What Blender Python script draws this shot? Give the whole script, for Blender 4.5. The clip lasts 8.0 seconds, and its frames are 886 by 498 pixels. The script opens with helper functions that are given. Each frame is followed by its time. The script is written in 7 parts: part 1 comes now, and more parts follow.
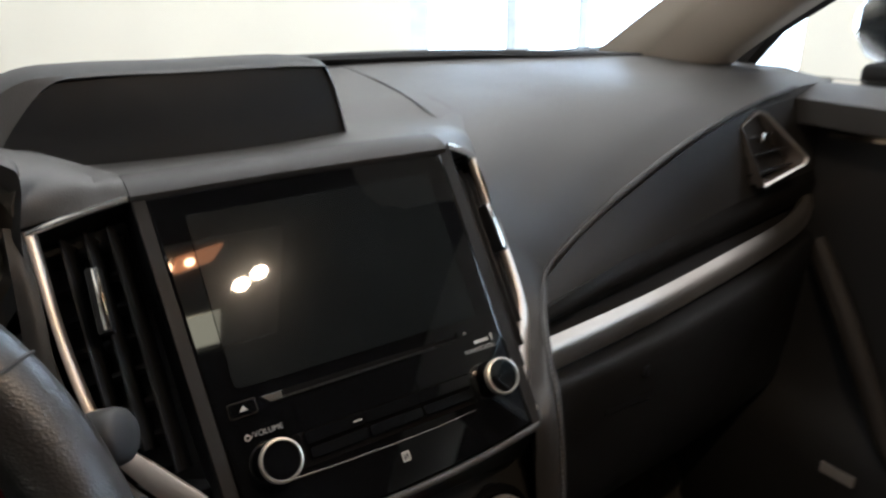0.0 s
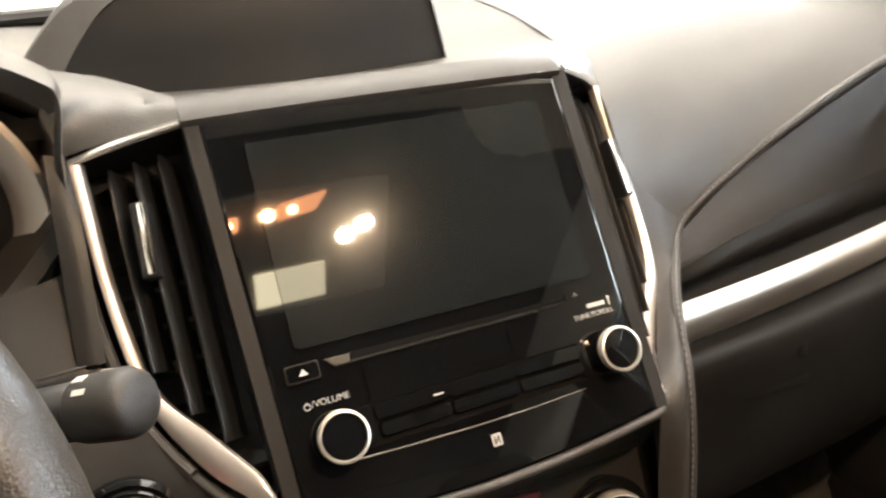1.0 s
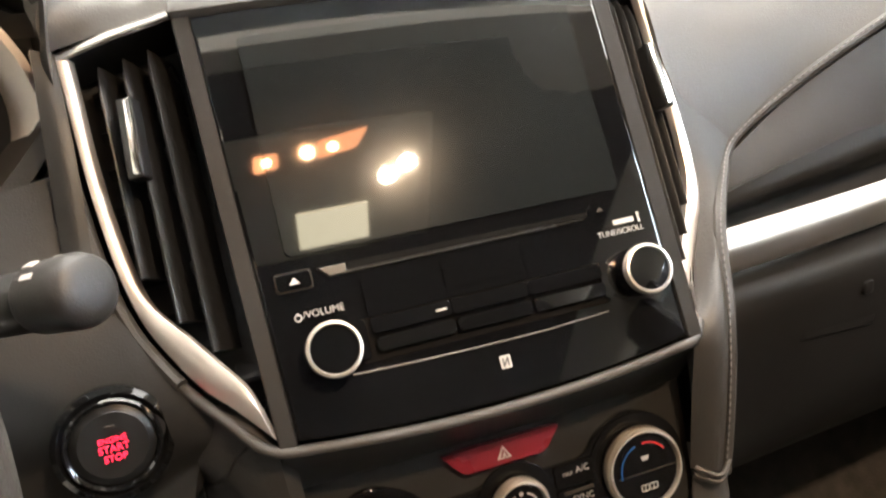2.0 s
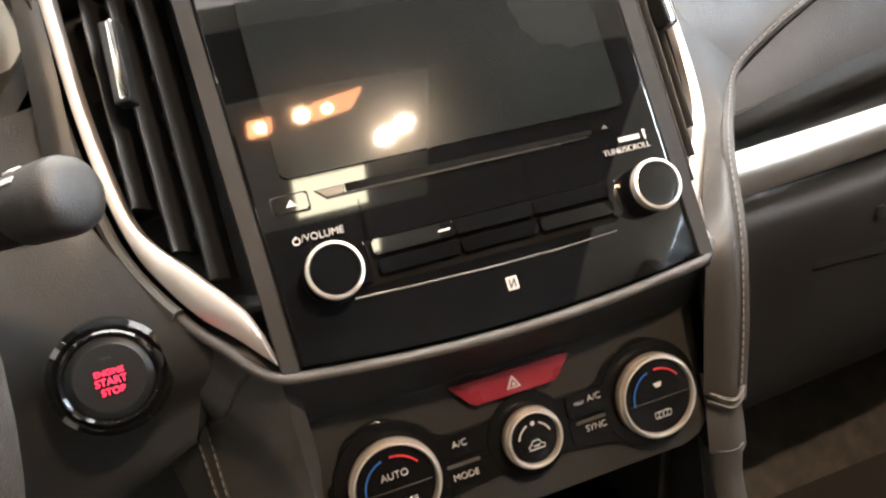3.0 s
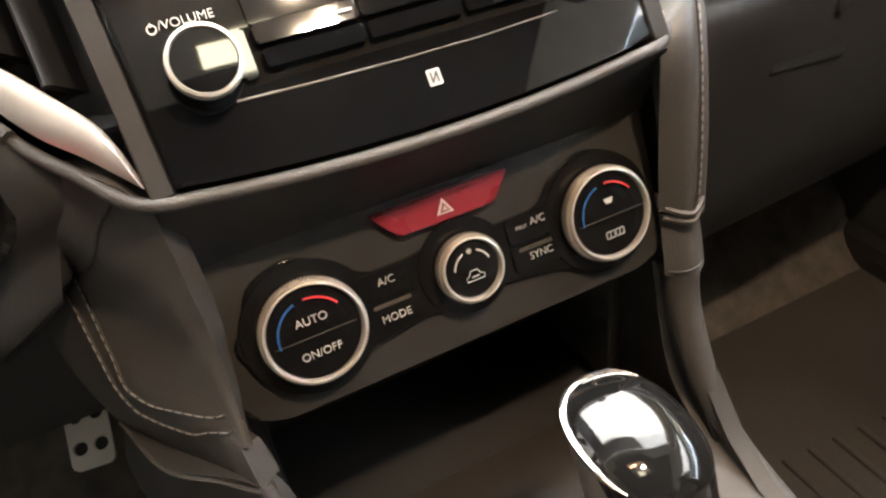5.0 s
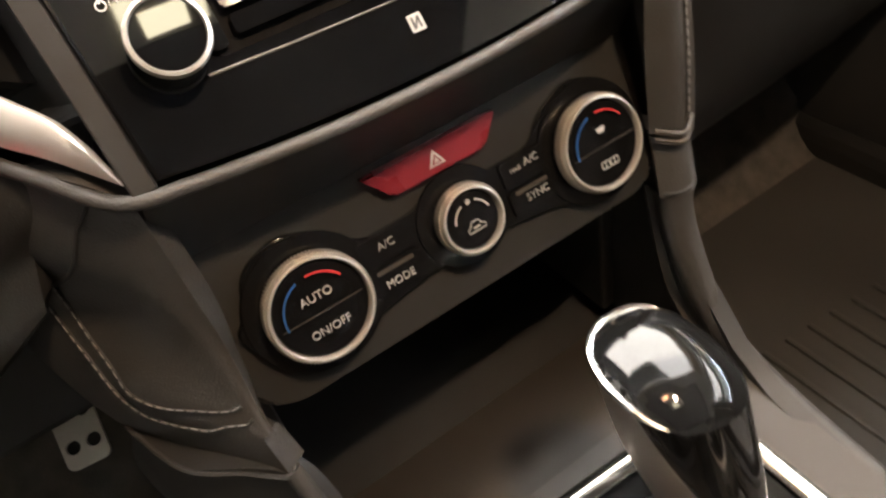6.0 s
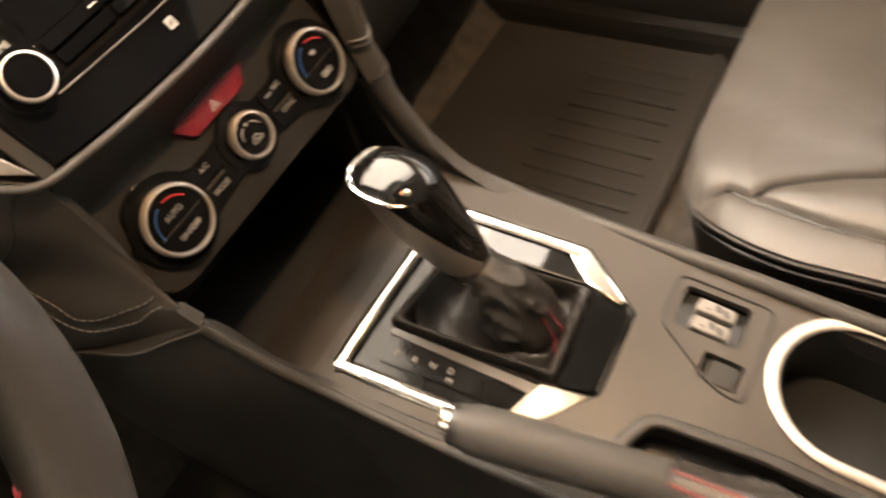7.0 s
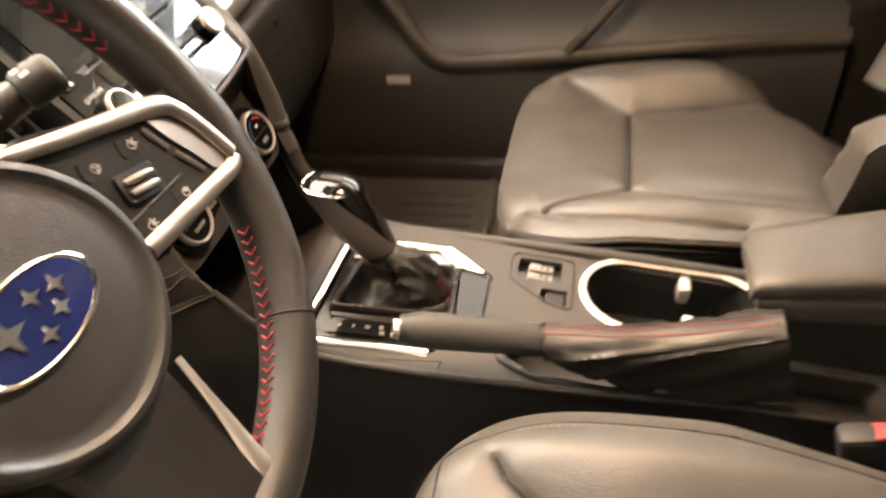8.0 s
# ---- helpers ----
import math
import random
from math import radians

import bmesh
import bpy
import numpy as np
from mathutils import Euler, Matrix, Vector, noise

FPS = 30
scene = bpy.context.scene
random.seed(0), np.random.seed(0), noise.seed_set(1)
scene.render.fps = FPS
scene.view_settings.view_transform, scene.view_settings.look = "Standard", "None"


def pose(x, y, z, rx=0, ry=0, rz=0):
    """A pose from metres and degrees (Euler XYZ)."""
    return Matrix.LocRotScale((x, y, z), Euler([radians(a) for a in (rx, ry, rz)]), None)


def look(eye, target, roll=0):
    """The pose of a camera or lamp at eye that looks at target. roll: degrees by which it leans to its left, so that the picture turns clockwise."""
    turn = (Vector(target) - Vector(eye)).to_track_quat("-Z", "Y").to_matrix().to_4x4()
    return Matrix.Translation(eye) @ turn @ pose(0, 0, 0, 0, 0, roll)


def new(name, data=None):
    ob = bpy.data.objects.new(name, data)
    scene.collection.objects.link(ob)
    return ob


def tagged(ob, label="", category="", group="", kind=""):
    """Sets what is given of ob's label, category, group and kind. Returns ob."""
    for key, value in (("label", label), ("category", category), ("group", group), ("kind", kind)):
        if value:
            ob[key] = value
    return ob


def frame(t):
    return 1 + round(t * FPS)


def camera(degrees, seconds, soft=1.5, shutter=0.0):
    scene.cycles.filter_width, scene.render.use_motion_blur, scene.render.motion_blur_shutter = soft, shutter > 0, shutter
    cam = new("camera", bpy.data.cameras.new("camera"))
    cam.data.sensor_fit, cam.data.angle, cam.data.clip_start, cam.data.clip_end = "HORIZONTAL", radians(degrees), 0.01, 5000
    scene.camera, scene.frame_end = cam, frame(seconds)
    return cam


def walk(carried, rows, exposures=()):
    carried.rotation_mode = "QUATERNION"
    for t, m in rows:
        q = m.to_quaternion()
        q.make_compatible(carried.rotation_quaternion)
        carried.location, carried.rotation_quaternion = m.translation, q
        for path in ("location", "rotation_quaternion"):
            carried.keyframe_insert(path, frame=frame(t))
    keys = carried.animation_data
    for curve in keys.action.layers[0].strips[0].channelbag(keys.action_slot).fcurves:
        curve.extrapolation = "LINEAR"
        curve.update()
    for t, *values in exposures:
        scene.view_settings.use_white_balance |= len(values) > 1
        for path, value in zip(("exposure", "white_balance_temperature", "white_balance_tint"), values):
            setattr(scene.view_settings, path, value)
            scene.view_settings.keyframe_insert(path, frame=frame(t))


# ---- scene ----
cam = camera(63.5, 8.0, soft=2.2, shutter=0.5)
PATH = [
    (0, (-0.191, 0.344, 0.918), (0.846, 1.901, 0.211), -0.3),
    (0.5, (-0.147, 0.379, 0.885), (0.687, 2.024, 0.111), -4.8),
    (1, (-0.14, 0.402, 0.878), (0.571, 2.09, 0.075), -3.0),
    (1.5, (-0.127, 0.407, 0.866), (0.434, 2.145, 0.052), -3.2),
    (1.8, (-0.116, 0.408, 0.844), (0.446, 2.125, -0.014), -3.9),
    (2, (-0.107, 0.408, 0.838), (0.409, 2.125, -0.05), -4.8),
    (2.2, (-0.111, 0.41, 0.83), (0.439, 2.106, -0.075), -4.3),
    (3.3, (-0.113, 0.4, 0.8), (0.392, 2.098, -0.128), -7.5),
    (3.5, (-0.116, 0.394, 0.796), (0.431, 2.094, -0.104), -7.3),
    (4, (-0.107, 0.395, 0.777), (0.428, 2.039, -0.229), -7.8),
    (4.5, (-0.104, 0.406, 0.753), (0.48, 1.978, -0.337), -7.4),
    (4.7, (-0.099, 0.416, 0.745), (0.483, 1.964, -0.38), -7.9),
    (5.8, (-0.102, 0.47, 0.744), (0.501, 1.811, -0.613), -10.4),
    (6, (-0.109, 0.46, 0.746), (0.505, 1.792, -0.613), -13.3),
    (6.5, (-0.133, 0.395, 0.792), (0.526, 1.494, -0.743), -19.6),
    (6.8, (-0.166, 0.347, 0.825), (0.582, 1.368, -0.723), -23.6),
    (7, (-0.192, 0.328, 0.844), (0.652, 1.221, -0.735), -20.6),
    (7.2, (-0.237, 0.294, 0.852), (0.717, 1.16, -0.677), -21.9),
    (7.5, (-0.338, 0.309, 0.858), (0.809, 0.988, -0.633), -17.4),
    (7.6, (-0.371, 0.317, 0.853), (0.848, 0.967, -0.593), -16.3),
    (7.7, (-0.403, 0.323, 0.857), (0.899, 0.909, -0.544), -10.3),
    (7.8, (-0.446, 0.319, 0.874), (0.92, 0.831, -0.494), -10.5),
    (8, (-0.515, 0.309, 0.896), (0.976, 0.753, -0.361), -7.9),
]
walk(cam, [(t, look(eye, target, roll)) for t, eye, target, roll in PATH], [(0.0, -1.4, 5800, 10), (0.2, -0.85, 5900, 10), (0.5, -0.2, 6500, 11), (1.0, 0.3, 6800, 11), (1.5, 0.55, 6800, 11), (2.0, 0.66, 6500, 11), (3.5, 1.07, 6300, 11), (4.5, 1.24, 6300, 11), (6.0, 0.77, 6500, 12), (6.5, 0.86, 7200, 15), (7.2, 0.67, 7900, 16), (8.0, 1.01, 7900, 17)])

# ---- building helpers ----
def cr(pts, n, closed=False):
    """Catmull-Rom curve through points, n steps a span."""
    P = [Vector(p) for p in pts]
    m = len(P)
    out = []
    spans = m if closed else m - 1
    for i in range(spans):
        if closed:
            a, b, c, d = P[(i - 1) % m], P[i], P[(i + 1) % m], P[(i + 2) % m]
        else:
            b, c = P[i], P[i + 1]
            a = P[i - 1] if i > 0 else b * 2 - c
            d = P[i + 2] if i + 2 < m else c * 2 - b
        for k in range(n):
            t = k / n
            out.append(0.5 * ((2 * b) + (c - a) * t + (2 * a - 5 * b + 4 * c - d) * t * t + (3 * b - a - 3 * c + d) * t ** 3))
    if not closed:
        out.append(P[-1].copy())
    return out


def thing(name, at, label, category, group="", kind=""):
    e = new(name)
    e.empty_display_size = 0.05
    e.location = at
    tagged(e, label, category, group, kind)
    return e


def part(name, bm, material, parent=None, label="", sharp=38.0):
    """Links a bmesh as one mesh object under a thing or part; its vertices stand in world coordinates."""
    bmesh.ops.recalc_face_normals(bm, faces=bm.faces[:])
    lim = radians(sharp)
    for f in bm.faces:
        f.smooth = True
    for e in bm.edges:
        if len(e.link_faces) == 2 and e.calc_face_angle(0) > lim:
            e.smooth = False
    bm.faces.ensure_lookup_table()
    big_flat = []
    for f in bm.faces:
        near = [g.calc_area() for e in f.edges for g in e.link_faces if g is not f]
        if near and f.calc_area() > 5 * sum(near) / len(near):
            big_flat.append(f)
    for f in big_flat:
        f.smooth = False
    me = bpy.data.meshes.new(name)
    bm.to_mesh(me)
    bm.free()
    me.materials.append(material)
    ob = new(name, me)
    if parent is not None:
        ob.parent = parent
        if parent.type == "EMPTY":
            ob.matrix_parent_inverse = Matrix.Translation(parent.location).inverted()
    if label:
        ob["label"] = label
    return ob


def solo(name, bm, material, label, category, group="", kind="", sharp=38.0):
    return tagged(part(name, bm, material, None, "", sharp), label, category, group, kind)


def frame_of(o, u, n):
    """Local frame: x to the right, y along u, z along n."""
    u, n = Vector(u).normalized(), Vector(n).normalized()
    x = u.cross(n).normalized()
    u = n.cross(x)
    return Matrix(((x.x, u.x, n.x, o[0]), (x.y, u.y, n.y, o[1]), (x.z, u.z, n.z, o[2]), (0, 0, 0, 1)))


def box(size, bev=0.0, m=None, seg=2, bm=None):
    bm2 = bmesh.new()
    bmesh.ops.create_cube(bm2, size=1)
    bmesh.ops.scale(bm2, vec=size, verts=bm2.verts)
    if bev > 0:
        bmesh.ops.bevel(bm2, geom=bm2.edges[:], offset=min(bev, min(size) * 0.49), segments=seg, affect="EDGES", profile=0.5)
    if m is not None:
        bmesh.ops.transform(bm2, matrix=m, verts=bm2.verts)
    return join(bm, bm2)


def join(bm, other):
    if bm is None:
        return other
    me = bpy.data.meshes.new("t")
    other.to_mesh(me)
    other.free()
    bm.from_mesh(me)
    bpy.data.meshes.remove(me)
    return bm


def prism(poly, h, bev=0.0, m=None, seg=2, base=0.0, bm=None):
    """A plate: a polygon (x, y) from z = base to z = base + h, its front edges rounded."""
    b = bmesh.new()
    lo = [b.verts.new((p[0], p[1], base)) for p in poly]
    hi = [b.verts.new((p[0], p[1], base + h)) for p in poly]
    k = len(poly)
    b.faces.new(lo[::-1])
    top = b.faces.new(hi)
    for i in range(k):
        b.faces.new((lo[i], lo[(i + 1) % k], hi[(i + 1) % k], hi[i]))
    if bev > 0:
        bmesh.ops.bevel(b, geom=list(top.edges), offset=bev, segments=seg, affect="EDGES", profile=0.5)
    if m is not None:
        bmesh.ops.transform(b, matrix=m, verts=b.verts)
    return join(bm, b)


def lathe(prof, n=48, m=None, bm=None, closed=False):
    """Turned form: profile of (radius, height) about z."""
    b = bmesh.new()
    rows = []
    for r, h in prof:
        if r < 1e-6:
            rows.append([b.verts.new((0, 0, h))])
        else:
            rows.append([b.verts.new((r * math.cos(2 * math.pi * i / n), r * math.sin(2 * math.pi * i / n), h)) for i in range(n)])
    pairs = list(zip(rows[:-1], rows[1:])) + ([(rows[-1], rows[0])] if closed else [])
    for a, c in pairs:
        for i in range(n):
            j = (i + 1) % n
            q = [a[i] if len(a) > 1 else a[0], a[j] if len(a) > 1 else a[0], c[j] if len(c) > 1 else c[0], c[i] if len(c) > 1 else c[0]]
            q = list(dict.fromkeys(q))
            if len(q) > 2:
                b.faces.new(q)
    if m is not None:
        bmesh.ops.transform(b, matrix=m, verts=b.verts)
    return join(bm, b)


def tube(pts, r, n=10, closed=False, flat=1.0, up=(0, 0, 1), bm=None, caps=True):
    """Sweep along points; r a number or one a point; flat squeezes the section along the second axis."""
    b = bmesh.new()
    P = [Vector(p) for p in pts]
    m = len(P)
    rows = []
    ref = Vector(up)
    for i, p in enumerate(P):
        t = (P[(i + 1) % m] - P[i - 1]) if closed else (P[min(i + 1, m - 1)] - P[max(i - 1, 0)])
        t.normalize()
        a = ref - t * ref.dot(t)
        if a.length < 1e-5:
            a = t.orthogonal()
        a.normalize()
        ref = a if not closed else Vector(up)
        c = t.cross(a)
        ri = r[i] if isinstance(r, (list, tuple)) else r
        rows.append([b.verts.new(p + a * (ri * flat * math.cos(2 * math.pi * k / n)) + c * (ri * math.sin(2 * math.pi * k / n))) for k in range(n)])
    for i in range(m if closed else m - 1):
        a, c = rows[i], rows[(i + 1) % m]
        for k in range(n):
            b.faces.new((a[k], a[(k + 1) % n], c[(k + 1) % n], c[k]))
    if caps and not closed:
        b.faces.new(rows[0][::-1])
        b.faces.new(rows[-1])
    return join(bm, b)


def loft(loops, cap=True, closed=True, bm=None):
    b = bmesh.new()
    rows = [[b.verts.new(p) for p in lp] for lp in loops]
    n = len(rows[0])
    for a, c in zip(rows[:-1], rows[1:]):
        for k in range(n if closed else n - 1):
            b.faces.new((a[k], a[(k + 1) % n], c[(k + 1) % n], c[k]))
    if cap:
        b.faces.new(rows[0][::-1])
        b.faces.new(rows[-1])
    return join(bm, b)


def sheet(grid, nu=6, nv=6, thick=0.004, bm=None, lift=None, face=(0, -0.6, 0.8)):
    """A smooth skin through a small net of control points, given thickness away from its front."""
    rows = [cr(row, nu) for row in grid]
    cols = [cr([row[i] for row in rows], nv) for i in range(len(rows[0]))]
    U, V = len(cols), len(cols[0])
    g = [[cols[u][v] for v in range(V)] for u in range(U)]
    nor = [[None] * V for _ in range(U)]
    for u in range(U):
        for v in range(V):
            du = g[min(u + 1, U - 1)][v] - g[max(u - 1, 0)][v]
            dv = g[u][min(v + 1, V - 1)] - g[u][max(v - 1, 0)]
            nn = du.cross(dv)
            nor[u][v] = nn.normalized() if nn.length > 1e-12 else Vector((0, 0, 1))
    total = sum((n for col in nor for n in col), Vector())
    if total.dot(Vector(face)) < 0:
        nor = [[-n for n in col] for col in nor]
    thick = abs(thick)
    if lift:
        for u in range(U):
            for v in range(V):
                g[u][v] = g[u][v] + nor[u][v] * lift(u / (U - 1), v / (V - 1))
    b = bmesh.new()
    A = [[b.verts.new(g[u][v]) for v in range(V)] for u in range(U)]
    B = [[b.verts.new(g[u][v] - nor[u][v] * thick) for v in range(V)] for u in range(U)]
    for u in range(U - 1):
        for v in range(V - 1):
            b.faces.new((A[u][v], A[u + 1][v], A[u + 1][v + 1], A[u][v + 1]))
            b.faces.new((B[u][v], B[u][v + 1], B[u + 1][v + 1], B[u + 1][v]))
    for u in range(U - 1):
        b.faces.new((A[u][0], B[u][0], B[u + 1][0], A[u + 1][0]))
        b.faces.new((A[u][V - 1], A[u + 1][V - 1], B[u + 1][V - 1], B[u][V - 1]))
    for v in range(V - 1):
        b.faces.new((A[0][v], A[0][v + 1], B[0][v + 1], B[0][v]))
        b.faces.new((A[U - 1][v], B[U - 1][v], B[U - 1][v + 1], A[U - 1][v + 1]))
    return join(bm, b)


def rounded(x0, y0, x1, y1, r, n=5):
    """Corner-rounded rectangle as a polygon."""
    out = []
    for cx, cy, a in ((x1 - r, y1 - r, 0), (x0 + r, y1 - r, 90), (x0 + r, y0 + r, 180), (x1 - r, y0 + r, 270)):
        for k in range(n + 1):
            t = radians(a + 90 * k / n)
            out.append((cx + r * math.cos(t), cy + r * math.sin(t)))
    return out


def soften(poly, r, n=4):
    """A polygon with its corners rounded."""
    out = []
    m = len(poly)
    for i in range(m):
        a, b, c = Vector(poly[i - 1][:2]), Vector(poly[i][:2]), Vector(poly[(i + 1) % m][:2])
        d1, d2 = (a - b), (c - b)
        k = min(r, d1.length * 0.45, d2.length * 0.45)
        p, q = b + d1.normalized() * k, b + d2.normalized() * k
        for j in range(n + 1):
            t = j / n
            out.append(tuple((1 - t) ** 2 * p + 2 * t * (1 - t) * b + t * t * q))
    return out


def letters(txt, size, m, material, parent, name="lettering", align="CENTER", thin=0.0003):
    cu = bpy.data.curves.new("txt", "FONT")
    cu.body, cu.size, cu.align_x, cu.align_y, cu.extrude = txt, size, align, "CENTER", thin
    cu.offset = -0.010 * size
    ob = bpy.data.objects.new("txt", cu)
    scene.collection.objects.link(ob)
    dg = bpy.context.evaluated_depsgraph_get()
    me = bpy.data.meshes.new_from_object(ob.evaluated_get(dg))
    bpy.data.objects.remove(ob)
    bm = bmesh.new()
    bm.from_mesh(me)
    bpy.data.meshes.remove(me)
    bmesh.ops.transform(bm, matrix=m, verts=bm.verts)
    return part(name, bm, material, parent)


def stitches(path, length, gap, r, material, parent, off=(0, 0, 0), name="stitching", label="", bend=None):
    """A row of thread stitches along a dense path, in one mesh."""
    P = [Vector(p) + Vector(off) for p in path]
    bm = None
    run, nxt, acc = 0.0, 0.0, []
    step = length + gap
    dist = [0.0]
    for a, c in zip(P[:-1], P[1:]):
        dist.append(dist[-1] + (c - a).length)

    def at(s):
        s = max(0.0, min(s, dist[-1] - 1e-6))
        i = max(k for k in range(len(dist)) if dist[k] <= s)
        i = min(i, len(P) - 2)
        t = (s - dist[i]) / max(dist[i + 1] - dist[i], 1e-9)
        return P[i].lerp(P[i + 1], t)
    s = 0.0
    while s + length < dist[-1]:
        a, c = at(s), at(s + length)
        mid = (a + c) / 2
        bm = tube([a, mid, c], [r * 0.6, r, r * 0.6], 5, bm=bm)
        s += step
    return part(name, bm, material, parent, label)

# ---- world, lamps ----
world = bpy.data.worlds.new("sky")
scene.world = world
world.use_nodes = True
sky = world.node_tree.nodes.new("ShaderNodeTexSky")
sky.sky_type, sky.sun_disc = "NISHITA", False
sky.sun_elevation, sky.sun_rotation = radians(38), radians(40)
world.node_tree.links.new(sky.outputs["Color"], world.node_tree.nodes["Background"].inputs["Color"])
world.node_tree.nodes["Background"].inputs["Strength"].default_value = 0.12


def lamp(name, m, sx, sy, power, col, spread=180):
    d = bpy.data.lights.new(name, "AREA")
    d.shape, d.size, d.size_y, d.energy, d.color, d.spread = "RECTANGLE", sx, sy, power, col, radians(spread)
    ob = new(name, d)
    ob.matrix_world = m
    return ob


# two small reading lamps in the roof; hall ceiling lamps
for sx_, sy_ in ((0.090, 0.345), (0.116, 0.360)):
    lamp("spot_lamp_light", pose(sx_, sy_, 1.166), 0.024, 0.024, 2.3, (1.0, 0.73, 0.47)).data.shape = "DISK"
lamp("hall_ceiling_light", pose(1.2, 2.6, 3.55, 0, 0, 0), 4.0, 3.0, 480, (1.0, 0.93, 0.84))
lamp("hall_side_light", pose(2.7, -0.6, 3.55, 0, 0, 0), 2.4, 3.4, 200, (1.0, 0.95, 0.90))
lamp("hall_west_light", pose(-3.4, 0.8, 3.55, 0, 0, 0), 2.4, 3.4, 55, (1.0, 0.92, 0.82))

# ---- materials ----
def mat(name, col, rough=0.5, metal=0.0, grain=900.0, bump=0.15, var=0.12, patch=9.0, rvar=0.08, coat=0.0, pebble=False, spec=0.5, dust=0.0, crease=0.0):
    if pebble:
        grain, bump = grain * 1.5, bump * 0.5
    m = bpy.data.materials.new(name)
    m.use_nodes = True
    nt = m.node_tree
    N, L = nt.nodes, nt.links
    bs = N["Principled BSDF"]
    tc = N.new("ShaderNodeTexCoord")
    big = N.new("ShaderNodeTexNoise")
    big.inputs["Scale"].default_value, big.inputs["Detail"].default_value = patch, 5
    L.new(tc.outputs["Object"], big.inputs["Vector"])
    ramp = N.new("ShaderNodeValToRGB")
    c = Vector(col)
    lo, hi = c * (1 - var), c * (1 + var)
    ramp.color_ramp.elements[0].position, ramp.color_ramp.elements[1].position = 0.3, 0.7
    ramp.color_ramp.elements[0].color, ramp.color_ramp.elements[1].color = (*lo, 1), (*hi, 1)
    L.new(big.outputs["Fac"], ramp.inputs["Fac"])
    colour = ramp.outputs["Color"]
    if dust > 0:
        sp = N.new("ShaderNodeTexNoise")
        sp.inputs["Scale"].default_value, sp.inputs["Detail"].default_value = 1400, 2
        L.new(tc.outputs["Object"], sp.inputs["Vector"])
        cut = N.new("ShaderNodeMapRange")
        cut.inputs["From Min"].default_value, cut.inputs["From Max"].default_value = 0.66, 0.74
        cut.inputs["To Max"].default_value = dust
        L.new(sp.outputs["Fac"], cut.inputs["Value"])
        mix = N.new("ShaderNodeMix")
        mix.data_type = "RGBA"
        L.new(cut.outputs["Result"], mix.inputs["Factor"])
        L.new(colour, mix.inputs["A"])
        mix.inputs["B"].default_value = (0.35, 0.33, 0.3, 1)
        colour = mix.outputs["Result"]
    L.new(colour, bs.inputs["Base Color"])
    fine = N.new("ShaderNodeTexVoronoi" if pebble else "ShaderNodeTexNoise")
    fine.inputs["Scale"].default_value = grain
    L.new(tc.outputs["Object"], fine.inputs["Vector"])
    rr = N.new("ShaderNodeMapRange")
    rr.inputs["From Min"].default_value, rr.inputs["From Max"].default_value = 0.3, 0.7
    rr.inputs["To Min"].default_value, rr.inputs["To Max"].default_value = max(rough - rvar, 0.01), min(rough + rvar, 1)
    L.new(big.outputs["Fac"], rr.inputs["Value"])
    L.new(rr.outputs["Result"], bs.inputs["Roughness"])
    if bump > 0:
        bp = N.new("ShaderNodeBump")
        bp.inputs["Strength"].default_value, bp.inputs["Distance"].default_value = bump, 0.0006
        L.new(fine.outputs["Distance" if pebble else "Fac"], bp.inputs["Height"])
        L.new(bp.outputs["Normal"], bs.inputs["Normal"])
        if crease > 0:
            wr = N.new("ShaderNodeTexNoise")
            wr.inputs["Scale"].default_value, wr.inputs["Detail"].default_value, wr.inputs["Distortion"].default_value = 26, 4, 0.8
            L.new(tc.outputs["Object"], wr.inputs["Vector"])
            wb = N.new("ShaderNodeBump")
            wb.inputs["Strength"].default_value, wb.inputs["Distance"].default_value = crease, 0.006
            L.new(wr.outputs["Fac"], wb.inputs["Height"])
            L.new(wb.outputs["Normal"], bp.inputs["Normal"])
    bs.inputs["Metallic"].default_value = metal
    bs.inputs["Specular IOR Level"].default_value = spec
    bs.inputs["Coat Weight"].default_value = coat
    bs.inputs["Coat Roughness"].default_value = 0.03
    return m


def glow(name, col, power):
    m = bpy.data.materials.new(name)
    m.use_nodes = True
    bs = m.node_tree.nodes["Principled BSDF"]
    bs.inputs["Base Color"].default_value = (*col, 1)
    bs.inputs["Emission Color"].default_value = (*col, 1)
    bs.inputs["Emission Strength"].default_value = power
    return m


def pane(name, tint=(0.95, 0.97, 0.97)):
    m = bpy.data.materials.new(name)
    m.use_nodes = True
    bs = m.node_tree.nodes["Principled BSDF"]
    bs.inputs["Base Color"].default_value = (*tint, 1)
    bs.inputs["Roughness"].default_value = 0.0
    bs.inputs["IOR"].default_value = 1.08
    bs.inputs["Transmission Weight"].default_value = 1.0
    return m


SOFT = mat("soft_dash_plastic", (0.060, 0.057, 0.053), 0.5, grain=700, bump=0.45, pebble=True, patch=6)
PADDED = mat("padded_leatherette", (0.029, 0.027, 0.025), 0.52, grain=620, bump=0.5, pebble=True, patch=7, spec=0.4)
HARD = mat("hard_black_plastic", (0.014, 0.0133, 0.0127), 0.5, grain=900, bump=0.3, pebble=True, spec=0.4)
HOODM = mat("matt_hood_plastic", (0.018, 0.018, 0.018), 0.6, grain=800, bump=0.3, pebble=True)
SATIN = mat("satin_grey_trim", (0.034, 0.0292, 0.0248), 0.47, grain=1500, bump=0.08, spec=0.3)
# Paler than the side rails: daylight on the top bar is in this colour.
BARLIT = mat("daylit_satin_bar", (0.032, 0.030, 0.028), 0.5, grain=1500, bump=0.08, spec=0.3)
